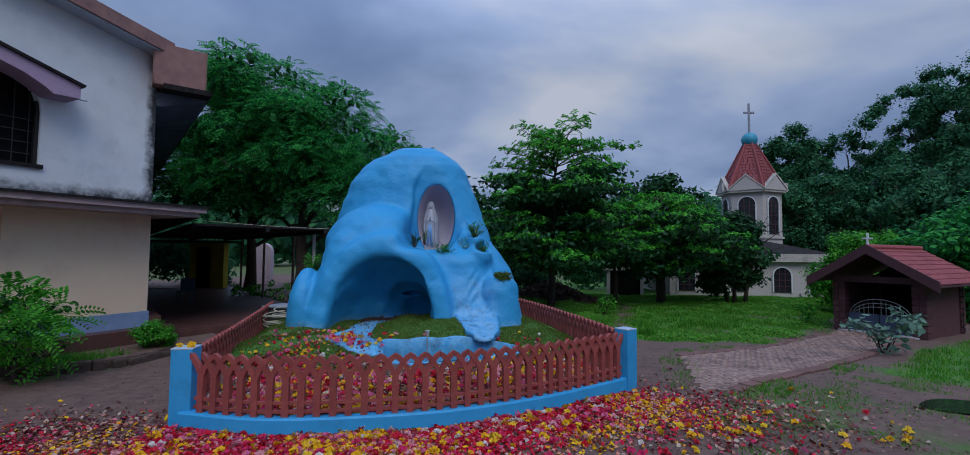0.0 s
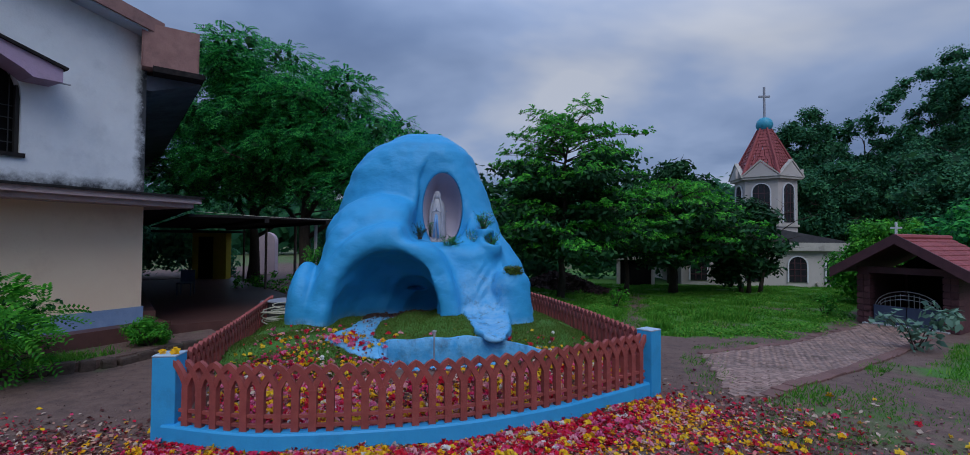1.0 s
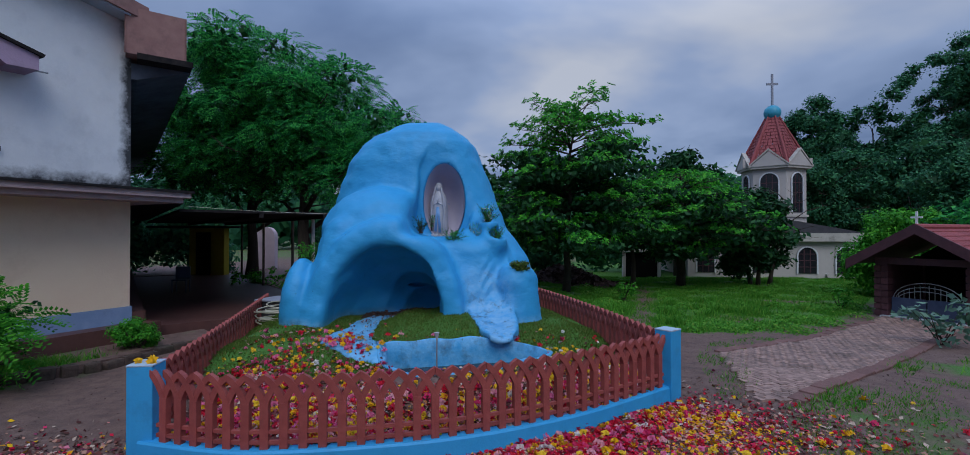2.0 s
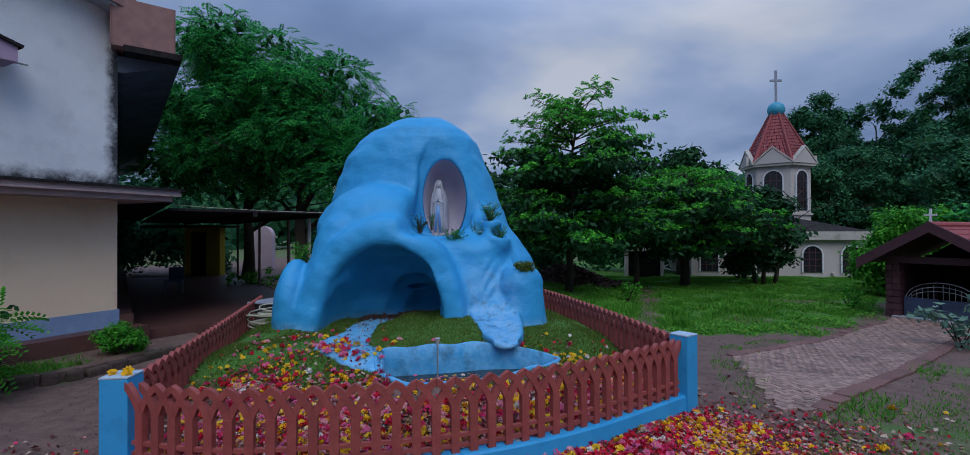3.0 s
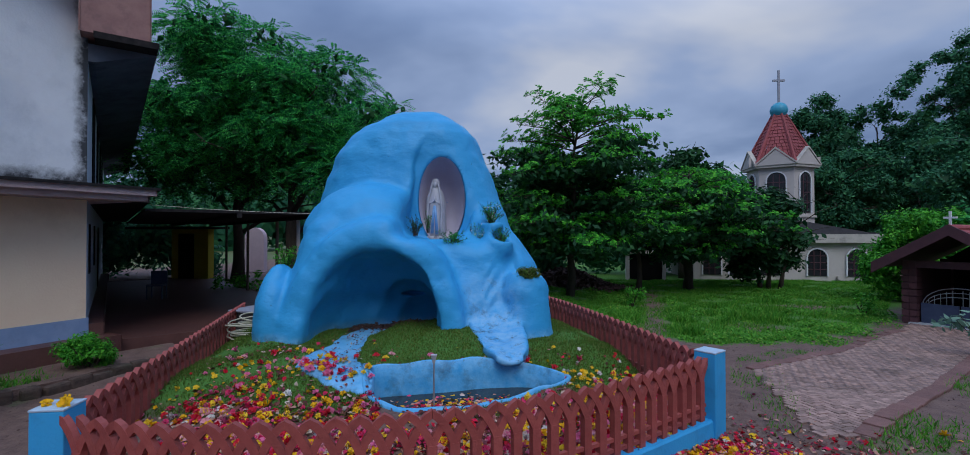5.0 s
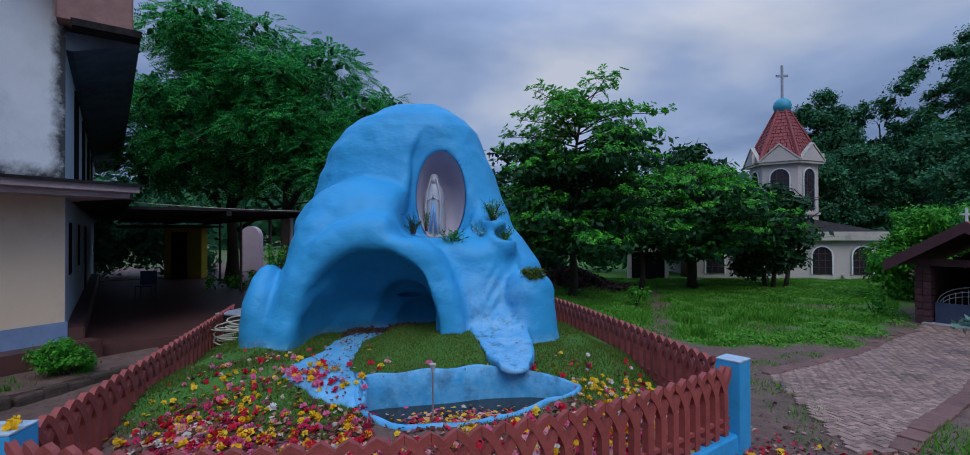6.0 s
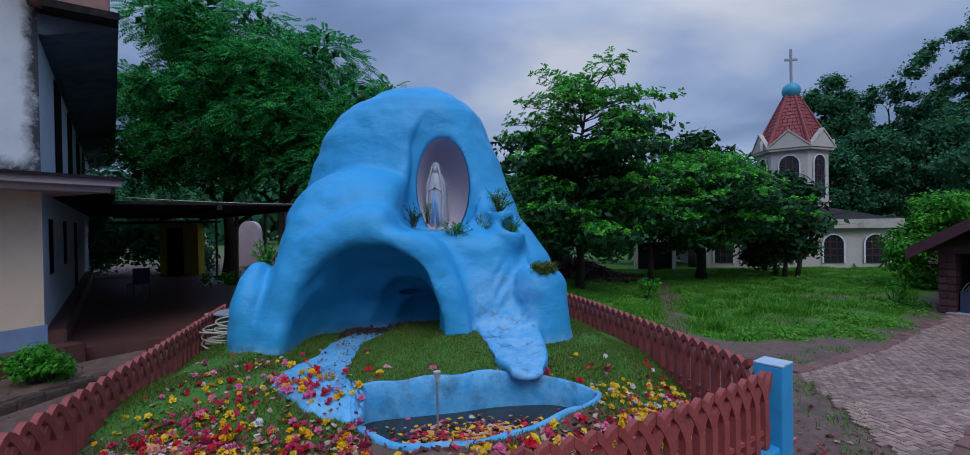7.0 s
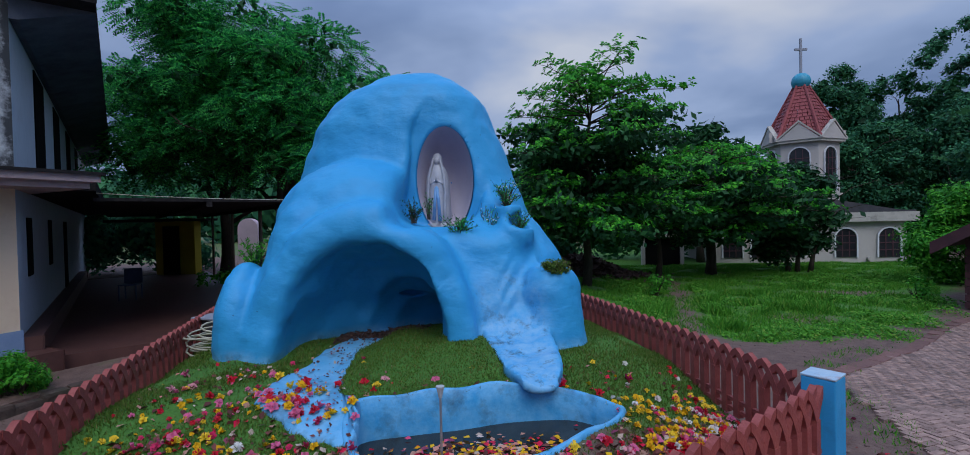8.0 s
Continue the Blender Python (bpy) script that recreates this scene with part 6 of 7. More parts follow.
blades("edge_grass", "thin grass along the paving edge", [(3.6, 7.2), (4.4, 7.0), (6.2, 8.7), (8.2, 10.6), (7.9, 10.9), (5.8, 8.9), (4.3, 7.7)], 5000, 0.09, 0.008, "grass", ground_z, 73, 0.9)
blades("house_bed_grass", "sparse grass in the house bed", [(-8.6, 6.8), (-7.1, 7.8), (-6.5, 9.4), (-6.9, 9.8), (-7.9, 8.0), (-8.9, 7.2)], 5000, 0.10, 0.009, "grass", lambda x, y: ground_z(x, y) * 0 + 0.15, 74, 0.9)
blades("bank_turf", "short turf on the garden bank", BED, 110000, 0.038, 0.006, "turf", bank_z, 75, 0.45,
       lambda x, y: not_pool(x, y) & (front_dist(x, y) > 0.8 + 0.5 * (x < -0.5)) & (grotto_clear(x, y)))
blades("island_turf", "short mown turf on the island", ISLAND, 18000, 0.032, 0.006, "turf", lambda x, y: island_z(x, y) + 0.022, 76, 0.0)


def weeds(name, label, patches, n, h, leaf, mat, seed):
    """Low broad leaved weeds in uneven clumps."""
    rng = np.random.default_rng(seed)
    P = []
    for x, y, rx, ry in patches:
        k = 26
        c = np.array([x, y]) + rng.normal(size=(k, 2)) * np.array([rx, ry])
        top = h * (0.35 + 0.9 * rng.random(k))
        m = n // len(patches)
        i = rng.integers(0, k, m)
        q = c[i] + rng.normal(size=(m, 2)) * 0.24
        d = np.hypot(*(q - c[i]).T)
        P.append(np.stack([q[:, 0], q[:, 1], ground_z(q[:, 0], q[:, 1]) + top[i] * np.exp(-(d / 0.33) ** 2) * rng.random(m) ** 0.5], -1))
    P = np.concatenate(P)
    P = P[bare(P[:, 0], P[:, 1]) < 0.3]
    v, f = leaf_cloud(P, rng.normal(size=P.shape) * 0.45 + np.array([0, -0.2, 1.0]), leaf * (0.5 + 0.9 * rng.random(len(P))), 0.55, 0.25, rng)
    tagged(new(name, fast_mesh(name, v, f, M[mat])), label, "weeds", kind="stuff")


weeds("lawn_clover", "bright broad leaved weeds in clumps over the lawn", [(8.2, 15.6, 0.9, 0.6), (6.0, 14.2, 1.2, 0.4), (3.6, 14.6, 0.9, 0.8), (5.0, 17.5, 1.5, 1.0), (10.5, 18.5, 1.0, 1.2), (9.0, 21.5, 2.0, 0.9), (13.0, 23.5, 1.6, 0.9), (4.2, 20.5, 1.0, 1.0)], 52000, 0.22, 0.035, "grass", 83)


def litter(n, seed):
    """Small dead leaves and crumbs over the yard."""
    rng = np.random.default_rng(seed)
    p = np.stack([rng.uniform(-9, 12, n), rng.uniform(1.5, 13, n)], -1)
    p = p[~inside(p[:, 0], p[:, 1], BED)]
    P = np.stack([p[:, 0], p[:, 1], ground_z(p[:, 0], p[:, 1]) + 0.008], -1)
    v, f = leaf_cloud(P, rng.normal(size=P.shape) * 0.3 + np.array([0, 0, 1.0]), 0.008 + 0.022 * rng.random(len(P)) ** 2, 0.5, 0.2, rng)
    tagged(new("ground_litter", fast_mesh("ground_litter", v, f, M["rubble"])), "dead leaves and crumbs on the earth", "litter", kind="stuff")


litter(9000, 79)
blades("yard_moss_grass", "thin low grass scattered over the yard", [(2.8, 3.0), (12, 3.0), (12, 9.0), (7.0, 9.2), (4.2, 7.2), (3.0, 6.6)], 16000, 0.045, 0.007, "grass", ground_z, 80, 1.25)
blades("paving_edge_grass", "thin grass where the paving meets the yard", [(3.0, 7.5), (3.7, 7.4), (4.2, 9.4), (5.0, 11.1), (6.6, 12.5), (9.1, 14.3), (8.9, 14.9), (6.2, 13.0), (4.4, 11.5), (3.5, 9.8)], 9000, 0.06, 0.008, "grass", ground_z, 81, 1.05)

# ---- statue ----
def statue():
    """A robed figure with joined palms, one plain mesh."""
    bm = bmesh.new()
    at = (-1.40, 10.86, 2.16)
    rob = [(0.17, 0.0), (0.18, 0.04), (0.175, 0.09), (0.19, 0.12), (0.197, 0.2), (0.185, 0.45), (0.182, 0.62), (0.18, 0.72), (0.165, 0.82), (0.14, 0.90), (0.105, 0.96), (0.086, 1.0), (0.082, 1.05), (0.076, 1.10), (0.058, 1.15), (0.025, 1.175)]
    lathe(rob, 28, at, bm)
    n_body = len(bm.faces)
    for v in bm.verts:
        dx, dy, z = v.co.x - at[0], v.co.y - at[1], v.co.z - at[2]
        fold = 1 + 0.07 * math.sin(9 * math.atan2(dy, dx)) * (1 if 0.12 < z < 0.8 else 0)
        v.co.x, v.co.y = at[0] + dx * fold, at[1] + dy * 0.78 * fold
    face = bmesh.ops.create_uvsphere(bm, u_segments=12, v_segments=8, radius=0.05, matrix=Matrix.Translation((at[0], at[1] - 0.04, at[2] + 1.05)))
    for v in face["verts"]:
        v.co.z = at[2] + 1.065 + (v.co.z - at[2] - 1.065) * 1.25
    tube([(at[0] - 0.10, at[1] - 0.06, at[2] + 0.80), (at[0] - 0.08, at[1] - 0.118, at[2] + 0.69), (at[0] - 0.008, at[1] - 0.14, at[2] + 0.75)], [0.034, 0.03, 0.018], 8, bm)
    tube([(at[0] + 0.10, at[1] - 0.06, at[2] + 0.80), (at[0] + 0.08, at[1] - 0.118, at[2] + 0.69), (at[0] + 0.008, at[1] - 0.14, at[2] + 0.75)], [0.034, 0.03, 0.018], 8, bm)
    tube([(at[0], at[1] - 0.145, at[2] + 0.73), (at[0], at[1] - 0.14, at[2] + 0.83)], [0.02, 0.010], 8, bm)
    for sg in (-1, 1):
        tube([(at[0] + sg * 0.05, at[1] - 0.075, at[2] + 1.10), (at[0] + sg * 0.075, at[1] - 0.085, at[2] + 0.98), (at[0] + sg * 0.115, at[1] - 0.115, at[2] + 0.80), (at[0] + sg * 0.135, at[1] - 0.115, at[2] + 0.55), (at[0] + sg * 0.12, at[1] - 0.14, at[2] + 0.3), (at[0] + sg * 0.14, at[1] - 0.135, at[2] + 0.03)], [0.012, 0.018, 0.024, 0.026, 0.026, 0.03], 6, bm)
    n_white = len(bm.faces)
    for sx, zz in ((-0.028, 0.14), (0.03, 0.12)):
        tube([(at[0] + sx * 0.3, at[1] - 0.128, at[2] + 0.64), (at[0] + sx, at[1] - 0.138, at[2] + 0.42), (at[0] + sx * 1.6, at[1] - 0.146, at[2] + zz)], [0.024, 0.026, 0.034], 6, bm)
    tube([(at[0] - 0.12, at[1] - 0.05, at[2] + 0.63), (at[0], at[1] - 0.128, at[2] + 0.645), (at[0] + 0.12, at[1] - 0.05, at[2] + 0.63)], 0.02, 6, bm)
    bm.faces.ensure_lookup_table()
    for f in bm.faces[n_white:]:
        f.material_index = 1
    for f in bm.faces:
        f.smooth = True
    ob = part("statue", bm, M["statue_white"])
    ob.data.materials.append(M["statue_blue"])
    tagged(ob, "white robed plaster statue with pale blue sash", "statue")
    # rough stones at its foot
    base = thing("stone_plinth", "rough pinkish stone plinth under the statue", "plinth")
    part("block", box((-1.66, 10.64, 2.05), (-1.14, 11.1, 2.165), bevel=0.04), M["concrete"], base)
    r2 = np.random.default_rng(5)
    for k in range(9):
        x, y = -1.62 + 0.055 * k + r2.normal() * 0.01, 10.66 + r2.normal() * 0.02
        s = 0.045 + 0.03 * r2.random()
        part("stone", box((x - s, y - s, 2.10), (x + s, y + s, 2.20 + 0.06 * r2.random()), bevel=0.02), M["concrete"], base)


statue()

# lamp on a stake at the pond
lamp = thing("garden_lamp", "small spot lamp on a thin steel stake", "lamp", (-0.87, 7.5, 0.17))
part("stake", tube([(0, 0, -0.09), (0, 0, 0.62)], 0.011, 8), M["steel"], lamp)
part("head", lathe([(0.016, 0.60), (0.02, 0.63), (0.036, 0.69), (0.038, 0.70), (0.03, 0.702)], 14), M["concrete"], lamp, "flared pale lamp head")

# coil of hose and a low tank lid at the far fence corner
hose = thing("garden_hose", "loose coil of pale plastic hose", "hose", (-4.35, 10.0, 0.0))
hb = bmesh.new()
hr = np.random.default_rng(9)
pts = []
for k in range(120):
    a = k * 0.42
    r = 0.38 + 0.09 * math.sin(a * 0.37) + 0.04 * math.sin(a * 1.3)
    pts.append((math.cos(a) * r * 1.25, math.sin(a) * r, 0.50 + 0.003 * k + 0.06 * math.sin(a * 0.71)))
tube(pts, 0.013, 6, hb)
part("coil", hb, M["hose"], hose, smooth=True)
lid = thing("tank", "dark water tank box with pale slab lid", "tank", (-4.75, 10.75, 0.0), -15)
part("body", box((-0.4, -0.3, 0), (0.4, 0.3, 0.84), bevel=0.02), M["roof_dark"], lid)
part("lid", box((-0.45, -0.34, 0.84), (0.45, 0.34, 0.875), bevel=0.012), M["cross_grey"], lid, "pale concrete lid")

# wire from the house slab
wire = bmesh.new()
wp = [Vector((-6.95, 10.75, 2.86)).lerp(Vector((-2.8, 12.2, 2.72)), t) - Vector((0, 0, 0.22 * t * (1 - t))) for t in np.linspace(0, 1, 14)]
tube(wp, 0.005, 5, wire)
tagged(part("overhead_wire", wire, M["hose"]), "thin pale overhead wire from the house to the grotto", "wire")

# ---- behind the veranda ----
yel = thing("yellow_building", "small yellow building behind the veranda", "building", (-15.2, 22.6, 0))
part("wall", box((0.0, -0.2, 0), (1.7, 0.2, 2.5)), M["yellow"], yel)
part("door", box((0.35, -0.24, 0), (1.05, -0.2, 2.3)), M["dark"], yel)
part("roof", box((-1.0, -1.6, 2.5), (2.2, 0.6, 2.6)), M["slab_top"], yel)
pk = thing("wall_pillar", "pink painted round topped wall pier", "pillar", (-15.5, 30.0, 0))
part("pier", prism(arch_outline(-0.62, 0.58, 0, 2.65, 10), (-0.2, 0.2)), M["pink"], pk)
bench = thing("chair", "old plastic chair in the veranda shade", "chair", (-10.9, 16.0, 0.3), 20)
part("seat", box((-0.22, -0.22, 0.40), (0.22, 0.22, 0.44), bevel=0.01), M["gate"], bench)
part("backrest", box((-0.22, 0.19, 0.44), (0.22, 0.23, 0.85), bevel=0.01), M["gate"], bench)
for lx, ly in ((-0.2, -0.2), (0.2, -0.2), (-0.2, 0.2), (0.2, 0.2)):
    part("leg", box((lx - 0.015, ly - 0.015, 0), (lx + 0.015, ly + 0.015, 0.4)), M["gate"], bench)


# ---- church ----
def window_set(parent, m, x0, x1, z0, z1, y, bars=2):
    """A round-headed window: trim, glass behind it and glazing bars."""
    w = part("window", prism(arch_outline(x0, x1, z0, z1), (y - 0.03, y + 0.02), m), M["glass_dark"], parent, "dark glazed round headed window")
    o = arch_outline(x0 - 0.07, x1 + 0.07, z0 - 0.02, z1 + 0.07)
    i = arch_outline(x0, x1, z0, z1)
    bm = bmesh.new()
    for a in range(len(o) - 1):
        prism([o[a], o[a + 1], i[a + 1], i[a]], (y - 0.09, y - 0.02), m, bm)
    part("trim", bm, M["white"], w)
    for k in range(1, bars + 1):
        x = x0 + (x1 - x0) * k / (bars + 1)
        part("glazing_bar", box((x - 0.02, y - 0.05, z0), (x + 0.02, y - 0.03, z1 - 0.12), m), M["maroon"], w)
    for k in range(1, 4):
        z = z0 + (z1 - z0) * k / 4
        part("glazing_bar", box((x0, y - 0.052, z - 0.02), (x1, y - 0.032, z + 0.02), m), M["maroon"], w)
    return w


def church():
    c = thing("church", "cream church hall with tiled hexagonal bell tower", "church")
    I = Matrix.Identity(4)
    hall = Matrix.Translation((15.0, 29.0, -0.5))
    g = [(-4.6, 1.2), (4.45, 0.0), (4.9, 3.0), (4.9, 9.0), (-4.6, 9.0)]
    bm = bmesh.new()
    lo = [bm.verts.new(hall @ Vector((x, y, 0))) for x, y in g]
    hi = [bm.verts.new(hall @ Vector((x, y, 2.25))) for x, y in g]
    for k in range(5):
        bm.faces.new((lo[k], lo[(k + 1) % 5], hi[(k + 1) % 5], hi[k]))
    part("wall", bm, M["cream"], c)
    def grown(o, z0, z1, mat, name, label=""):
        bm = bmesh.new()
        cx, cy = 0.0, 4.5
        q = [(x + (o if x > cx else -o), y + (o if y > cy else -o)) for x, y in g]
        a = [bm.verts.new(hall @ Vector((x, y, z0))) for x, y in q]
        b = [bm.verts.new(hall @ Vector((x, y, z1))) for x, y in q]
        for k in range(5):
            bm.faces.new((a[k], a[(k + 1) % 5], b[(k + 1) % 5], b[k]))
        bm.faces.new(a[::-1]); bm.faces.new(b)
        part(name, bm, mat, c, label)
    grown(0.35, 2.25, 2.72, M["fascia"], "parapet", "rain stained parapet")
    grown(0.25, 2.72, 2.80, M["roof_dark"], "roof", "dark wet flat roof")
    # front wall windows
    ang = math.atan2(-1.2, 9.05)
    fm = hall @ pose(-4.6, 1.2, 0, 0, 0, math.degrees(ang))
    for x in (0.5, 1.9, 3.5, 5.9, 7.85):
        window_set(c, fm, x, x + 0.95, 0.42, 1.9, -0.01)
    part("drain_pipe", tube([fm @ Vector((7.4, 0.05, 0.35)), fm @ Vector((7.4, -0.2, 0.35))], 0.1, 10), M["fascia"], c)
    side = hall @ pose(4.45, 0, 0, 0, 0, math.degrees(math.atan2(3.0, 0.45)))
    window_set(c, side, 0.9, 1.8, 0.42, 1.9, -0.01)
    # tower
    t = Vector((17.25, 34.0, 0))
    R, z0, z1 = 1.86, 1.8, 6.35
    turn = 26
    bm = bmesh.new()
    ring = lambda r, z, off=0: [Vector((t.x + r * math.cos(radians(60 * k + turn + off)), t.y + r * math.sin(radians(60 * k + turn + off)), z)) for k in range(6)]
    a, b = [bm.verts.new(p) for p in ring(R, z0)], [bm.verts.new(p) for p in ring(R, z1)]
    for k in range(6):
        bm.faces.new((a[k], a[(k + 1) % 6], b[(k + 1) % 6], b[k]))
    bm.faces.new(b)
    part("tower_wall", bm, M["cream"], c)
    for r, zz0, zz1 in ((R + 0.28, 6.35, 6.5), (R + 0.12, 3.25, 3.38)):
        lathe_bm = bmesh.new()
        a, b = [lathe_bm.verts.new(p) for p in ring(r, zz0)], [lathe_bm.verts.new(p) for p in ring(r, zz1)]
        for k in range(6):
            lathe_bm.faces.new((a[k], a[(k + 1) % 6], b[(k + 1) % 6], b[k]))
        lathe_bm.faces.new(a[::-1]); lathe_bm.faces.new(b)
        part("cornice", lathe_bm, M["fascia"], c)
    corner = ring(R, 0)
    for k in range(6):
        p, q = corner[k], corner[(k + 1) % 6]
        if (p + q).y / 2 > t.y + 0.6:
            continue
        m = basis(q, p - q) if (p - q).cross(t - q).z > 0 else basis(p, q - p)
        L = (q - p).length
        window_set(c, m, L / 2 - 0.5, L / 2 + 0.5, 3.55, 6.05, -0.01)
        gab = part("gablet", prism([(-0.15, 6.5), (L + 0.15, 6.5), (L / 2, 7.45)], (-0.30, -0.1), m), M["cream"], c, "small triangular gablet")
        part("coping", prism([(-0.22, 6.48), (L / 2, 7.5), (L + 0.22, 6.48), (L + 0.22, 6.58), (L / 2, 7.62), (-0.22, 6.58)], (-0.34, -0.08), m), M["fascia"], gab)
    # tiled spire: courses of tiles on six faces
    apex, zb = 10.0, 6.55
    courses = 15
    for k in range(6):
        bm = bmesh.new()
        a0, a1 = radians(60 * k + turn), radians(60 * (k + 1) + turn)
        for j in range(courses):
            u0, u1 = j / courses, (j + 1) / courses
            r0, r1 = (R + 0.15) * (1 - u0) + 0.32 * u0, (R + 0.15) * (1 - u1) + 0.32 * u1
            za, zb2 = zb + (apex - zb) * u0, zb + (apex - zb) * u1
            n = max(2, round(9 * (1 - u0)))
            for i in range(n):
                f0, f1 = i / n + 0.01, (i + 1) / n - 0.01
                def at(r, f, z, lift):
                    x = t.x + (r + lift) * (math.cos(a0) * (1 - f) + math.cos(a1) * f)
                    y = t.y + (r + lift) * (math.sin(a0) * (1 - f) + math.sin(a1) * f)
                    return bm.verts.new((x, y, z))
                q = [at(r0, f0, za, 0.07), at(r0, f1, za, 0.07), at(r1, f1, zb2 + 0.02, 0.01), at(r1, f0, zb2 + 0.02, 0.01)]
                w = [at(r0, f0, za, 0.0), at(r0, f1, za, 0.0)]
                bm.faces.new(q); bm.faces.new((w[0], w[1], q[1], q[0]))
        part("roof_face", bm, M["tile"], c, "red clay tiled spire face")
        hip = [(t.x + r * math.cos(a0), t.y + r * math.sin(a0), z) for r, z in ((R + 0.25, zb), (0.36, apex))]
        part("hip_ridge", tube(hip, [0.11, 0.07], 6), M["tile"], c)
    part("ball", lathe([(0.30, 9.78), (0.40, 9.9), (0.50, 10.08), (0.53, 10.25), (0.46, 10.5), (0.28, 10.68), (0.07, 10.75)], 20, (t.x, t.y, 0)), M["ball"], c, "turquoise painted ball finial", smooth=True)
    part("cross", add_box(box((t.x - 0.06, t.y - 0.05, 10.7), (t.x + 0.06, t.y + 0.05, 12.85)), (t.x - 0.37, t.y - 0.048, 12.12), (t.x + 0.37, t.y + 0.048, 12.25)), M["cross_grey"], c, "grey painted metal cross")
    for sx in (-1, 1):
        part("pinnacle", box((t.x + sx * 2.12 - 0.08, t.y - 0.6, 6.5), (t.x + sx * 2.12 + 0.08, t.y - 0.44, 7.1)), M["cream"], c)
    # ridge of the lower roof beside the tower
    part("roof", prism([(-3.0, 2.75), (4.9, 2.75), (0.3, 3.6)], (0.5, 6), hall), M["roof_dark"], c, "dark low roof round the tower foot")


church()
shed = thing("porch", "small dark porch with cream pillars under the trees", "porch", (7.4, 29.3, -0.4))
for x in (-1.05, 0.95):
    part("pillar", box((x, -0.1, 0), (x + 0.18, 0.1, 1.55)), M["cream"], shed)
part("door", box((-0.87, 0.02, 0), (0.95, 0.08, 1.5)), M["dark"], shed)
part("lintel", box((-1.3, -0.2, 1.55), (1.4, 0.2, 1.7)), M["fascia"], shed)


# ---- gateway shelter ----
def gateway():
    g = thing("gateway", "maroon lych gate with red clay tiled roof", "gateway")
    o = Vector((11.55, 16.85, -0.36))
    u = Vector((0.54, -0.84, 0)).normalized()
    m = basis(o, u)
    W, D, E, A = 2.5, 3.0, 1.66, 2.74
    for x in (0.0, W - 0.36):
        for y in (0.0, D - 0.3):
            p = part("pillar", box((x + 0.03, y + 0.03, 0), (x + 0.33, y + 0.33, E + 0.15), m), M["maroon"], g, "maroon painted masonry pillar")
            for k in range(8):
                for s in (0, 1):
                    part("block", box((x + s * 0.185, y, 0.02 + k * 0.2), (x + 0.175 + s * 0.185, y + 0.36, 0.19 + k * 0.2), m, 0.008), M["maroon_brick"], p)
    # low gates with an open arched grille
    for k, x in enumerate((0.4, W / 2 + 0.01)):
        gt = part("gate_leaf", box((x, 0.15, 0.05), (x + W / 2 - 0.42, 0.19, 0.62), m), M["gate"], g, "blue grey sheet metal gate leaf")
        for j in range(6):
            xx = x + 0.04 + j * 0.13
            top = 0.60 + 0.45 * math.sin((xx - 0.36) / (W - 0.72) * math.pi)
            part("gate_bar", tube([m @ Vector((xx, 0.17, 0.6)), m @ Vector((xx, 0.17, top))], 0.009, 5), M["steel"], gt)
    for r in (0.55, 0.8, 1.05):
        pts = [m @ Vector((W / 2 - 0.80 * math.cos(a) * (0.7 + 0.3 * r), 0.17, 0.58 + 0.50 * r * math.sin(a))) for a in np.linspace(0, math.pi, 14)]
        part("grille_arc", tube(pts, 0.010, 5), M["steel"], g)
    part("step", box((0.2, -0.15, -0.05), (W - 0.2, 0.35, 0.05), m, 0.01), M["concrete"], g)
    for sg in (0, 1):
        xe, xr = (-0.5, W / 2) if sg == 0 else (W + 0.5, W / 2)
        part("rafter_board", prism([(xe, E - 0.20), (xr, A - 0.16), (xr, A + 0.14), (xe, E + 0.12)], (-0.64, -0.56), m), M["maroon"], g, "maroon painted barge board")
        part("roof_deck", prism([(xe, E - 0.05), (xr, A - 0.05), (xr, A), (xe, E)], (-0.54, D + 0.5), m), M["maroon"], g)
        nx, ny = 8, 14
        run, rise = (xr - xe), (A - E)
        L = math.hypot(run, rise)
        for i in range(nx):
            for j in range(ny):
                a0, a1 = i / nx, (i + 1.12) / nx
                y0 = -0.58 + (D + 1.1) * j / ny
                y1 = -0.58 + (D + 1.1) * (j + 0.94) / ny
                part("roof_tile", prism([(xe + run * a0, E + rise * a0 + 0.035), (xe + run * min(a1, 1), E + rise * min(a1, 1) + 0.01), (xe + run * min(a1, 1), E + rise * min(a1, 1) + 0.03), (xe + run * a0, E + rise * a0 + 0.06)], (y0, y1), m), M["tile"], g)
    part("ridge", tube([m @ Vector((W / 2, -0.6, A + 0.05)), m @ Vector((W / 2, D + 0.5, A + 0.05))], 0.09, 8), M["tile"], g)
    part("cross", add_box(box((W / 2 - 0.025, -0.5, A + 0.1), (W / 2 + 0.025, -0.45, A + 0.5), m), (W / 2 - 0.14, -0.498, A + 0.30), (W / 2 + 0.14, -0.452, A + 0.35), m), M["white"], g, "small white cross")
    part("beam", box((0, 0.05, E - 0.02), (W, 0.3, E + 0.18), m), M["maroon"], g)
    # added black panel gives the gateway its inner shade
    part("back_wall", prism([(0.0, 0), (W, 0), (W, E), (W / 2, A - 0.1), (0.0, E)], (D - 0.25, D - 0.1), m), M["dark"], g, "black panel standing in for the dark inside of the gateway")
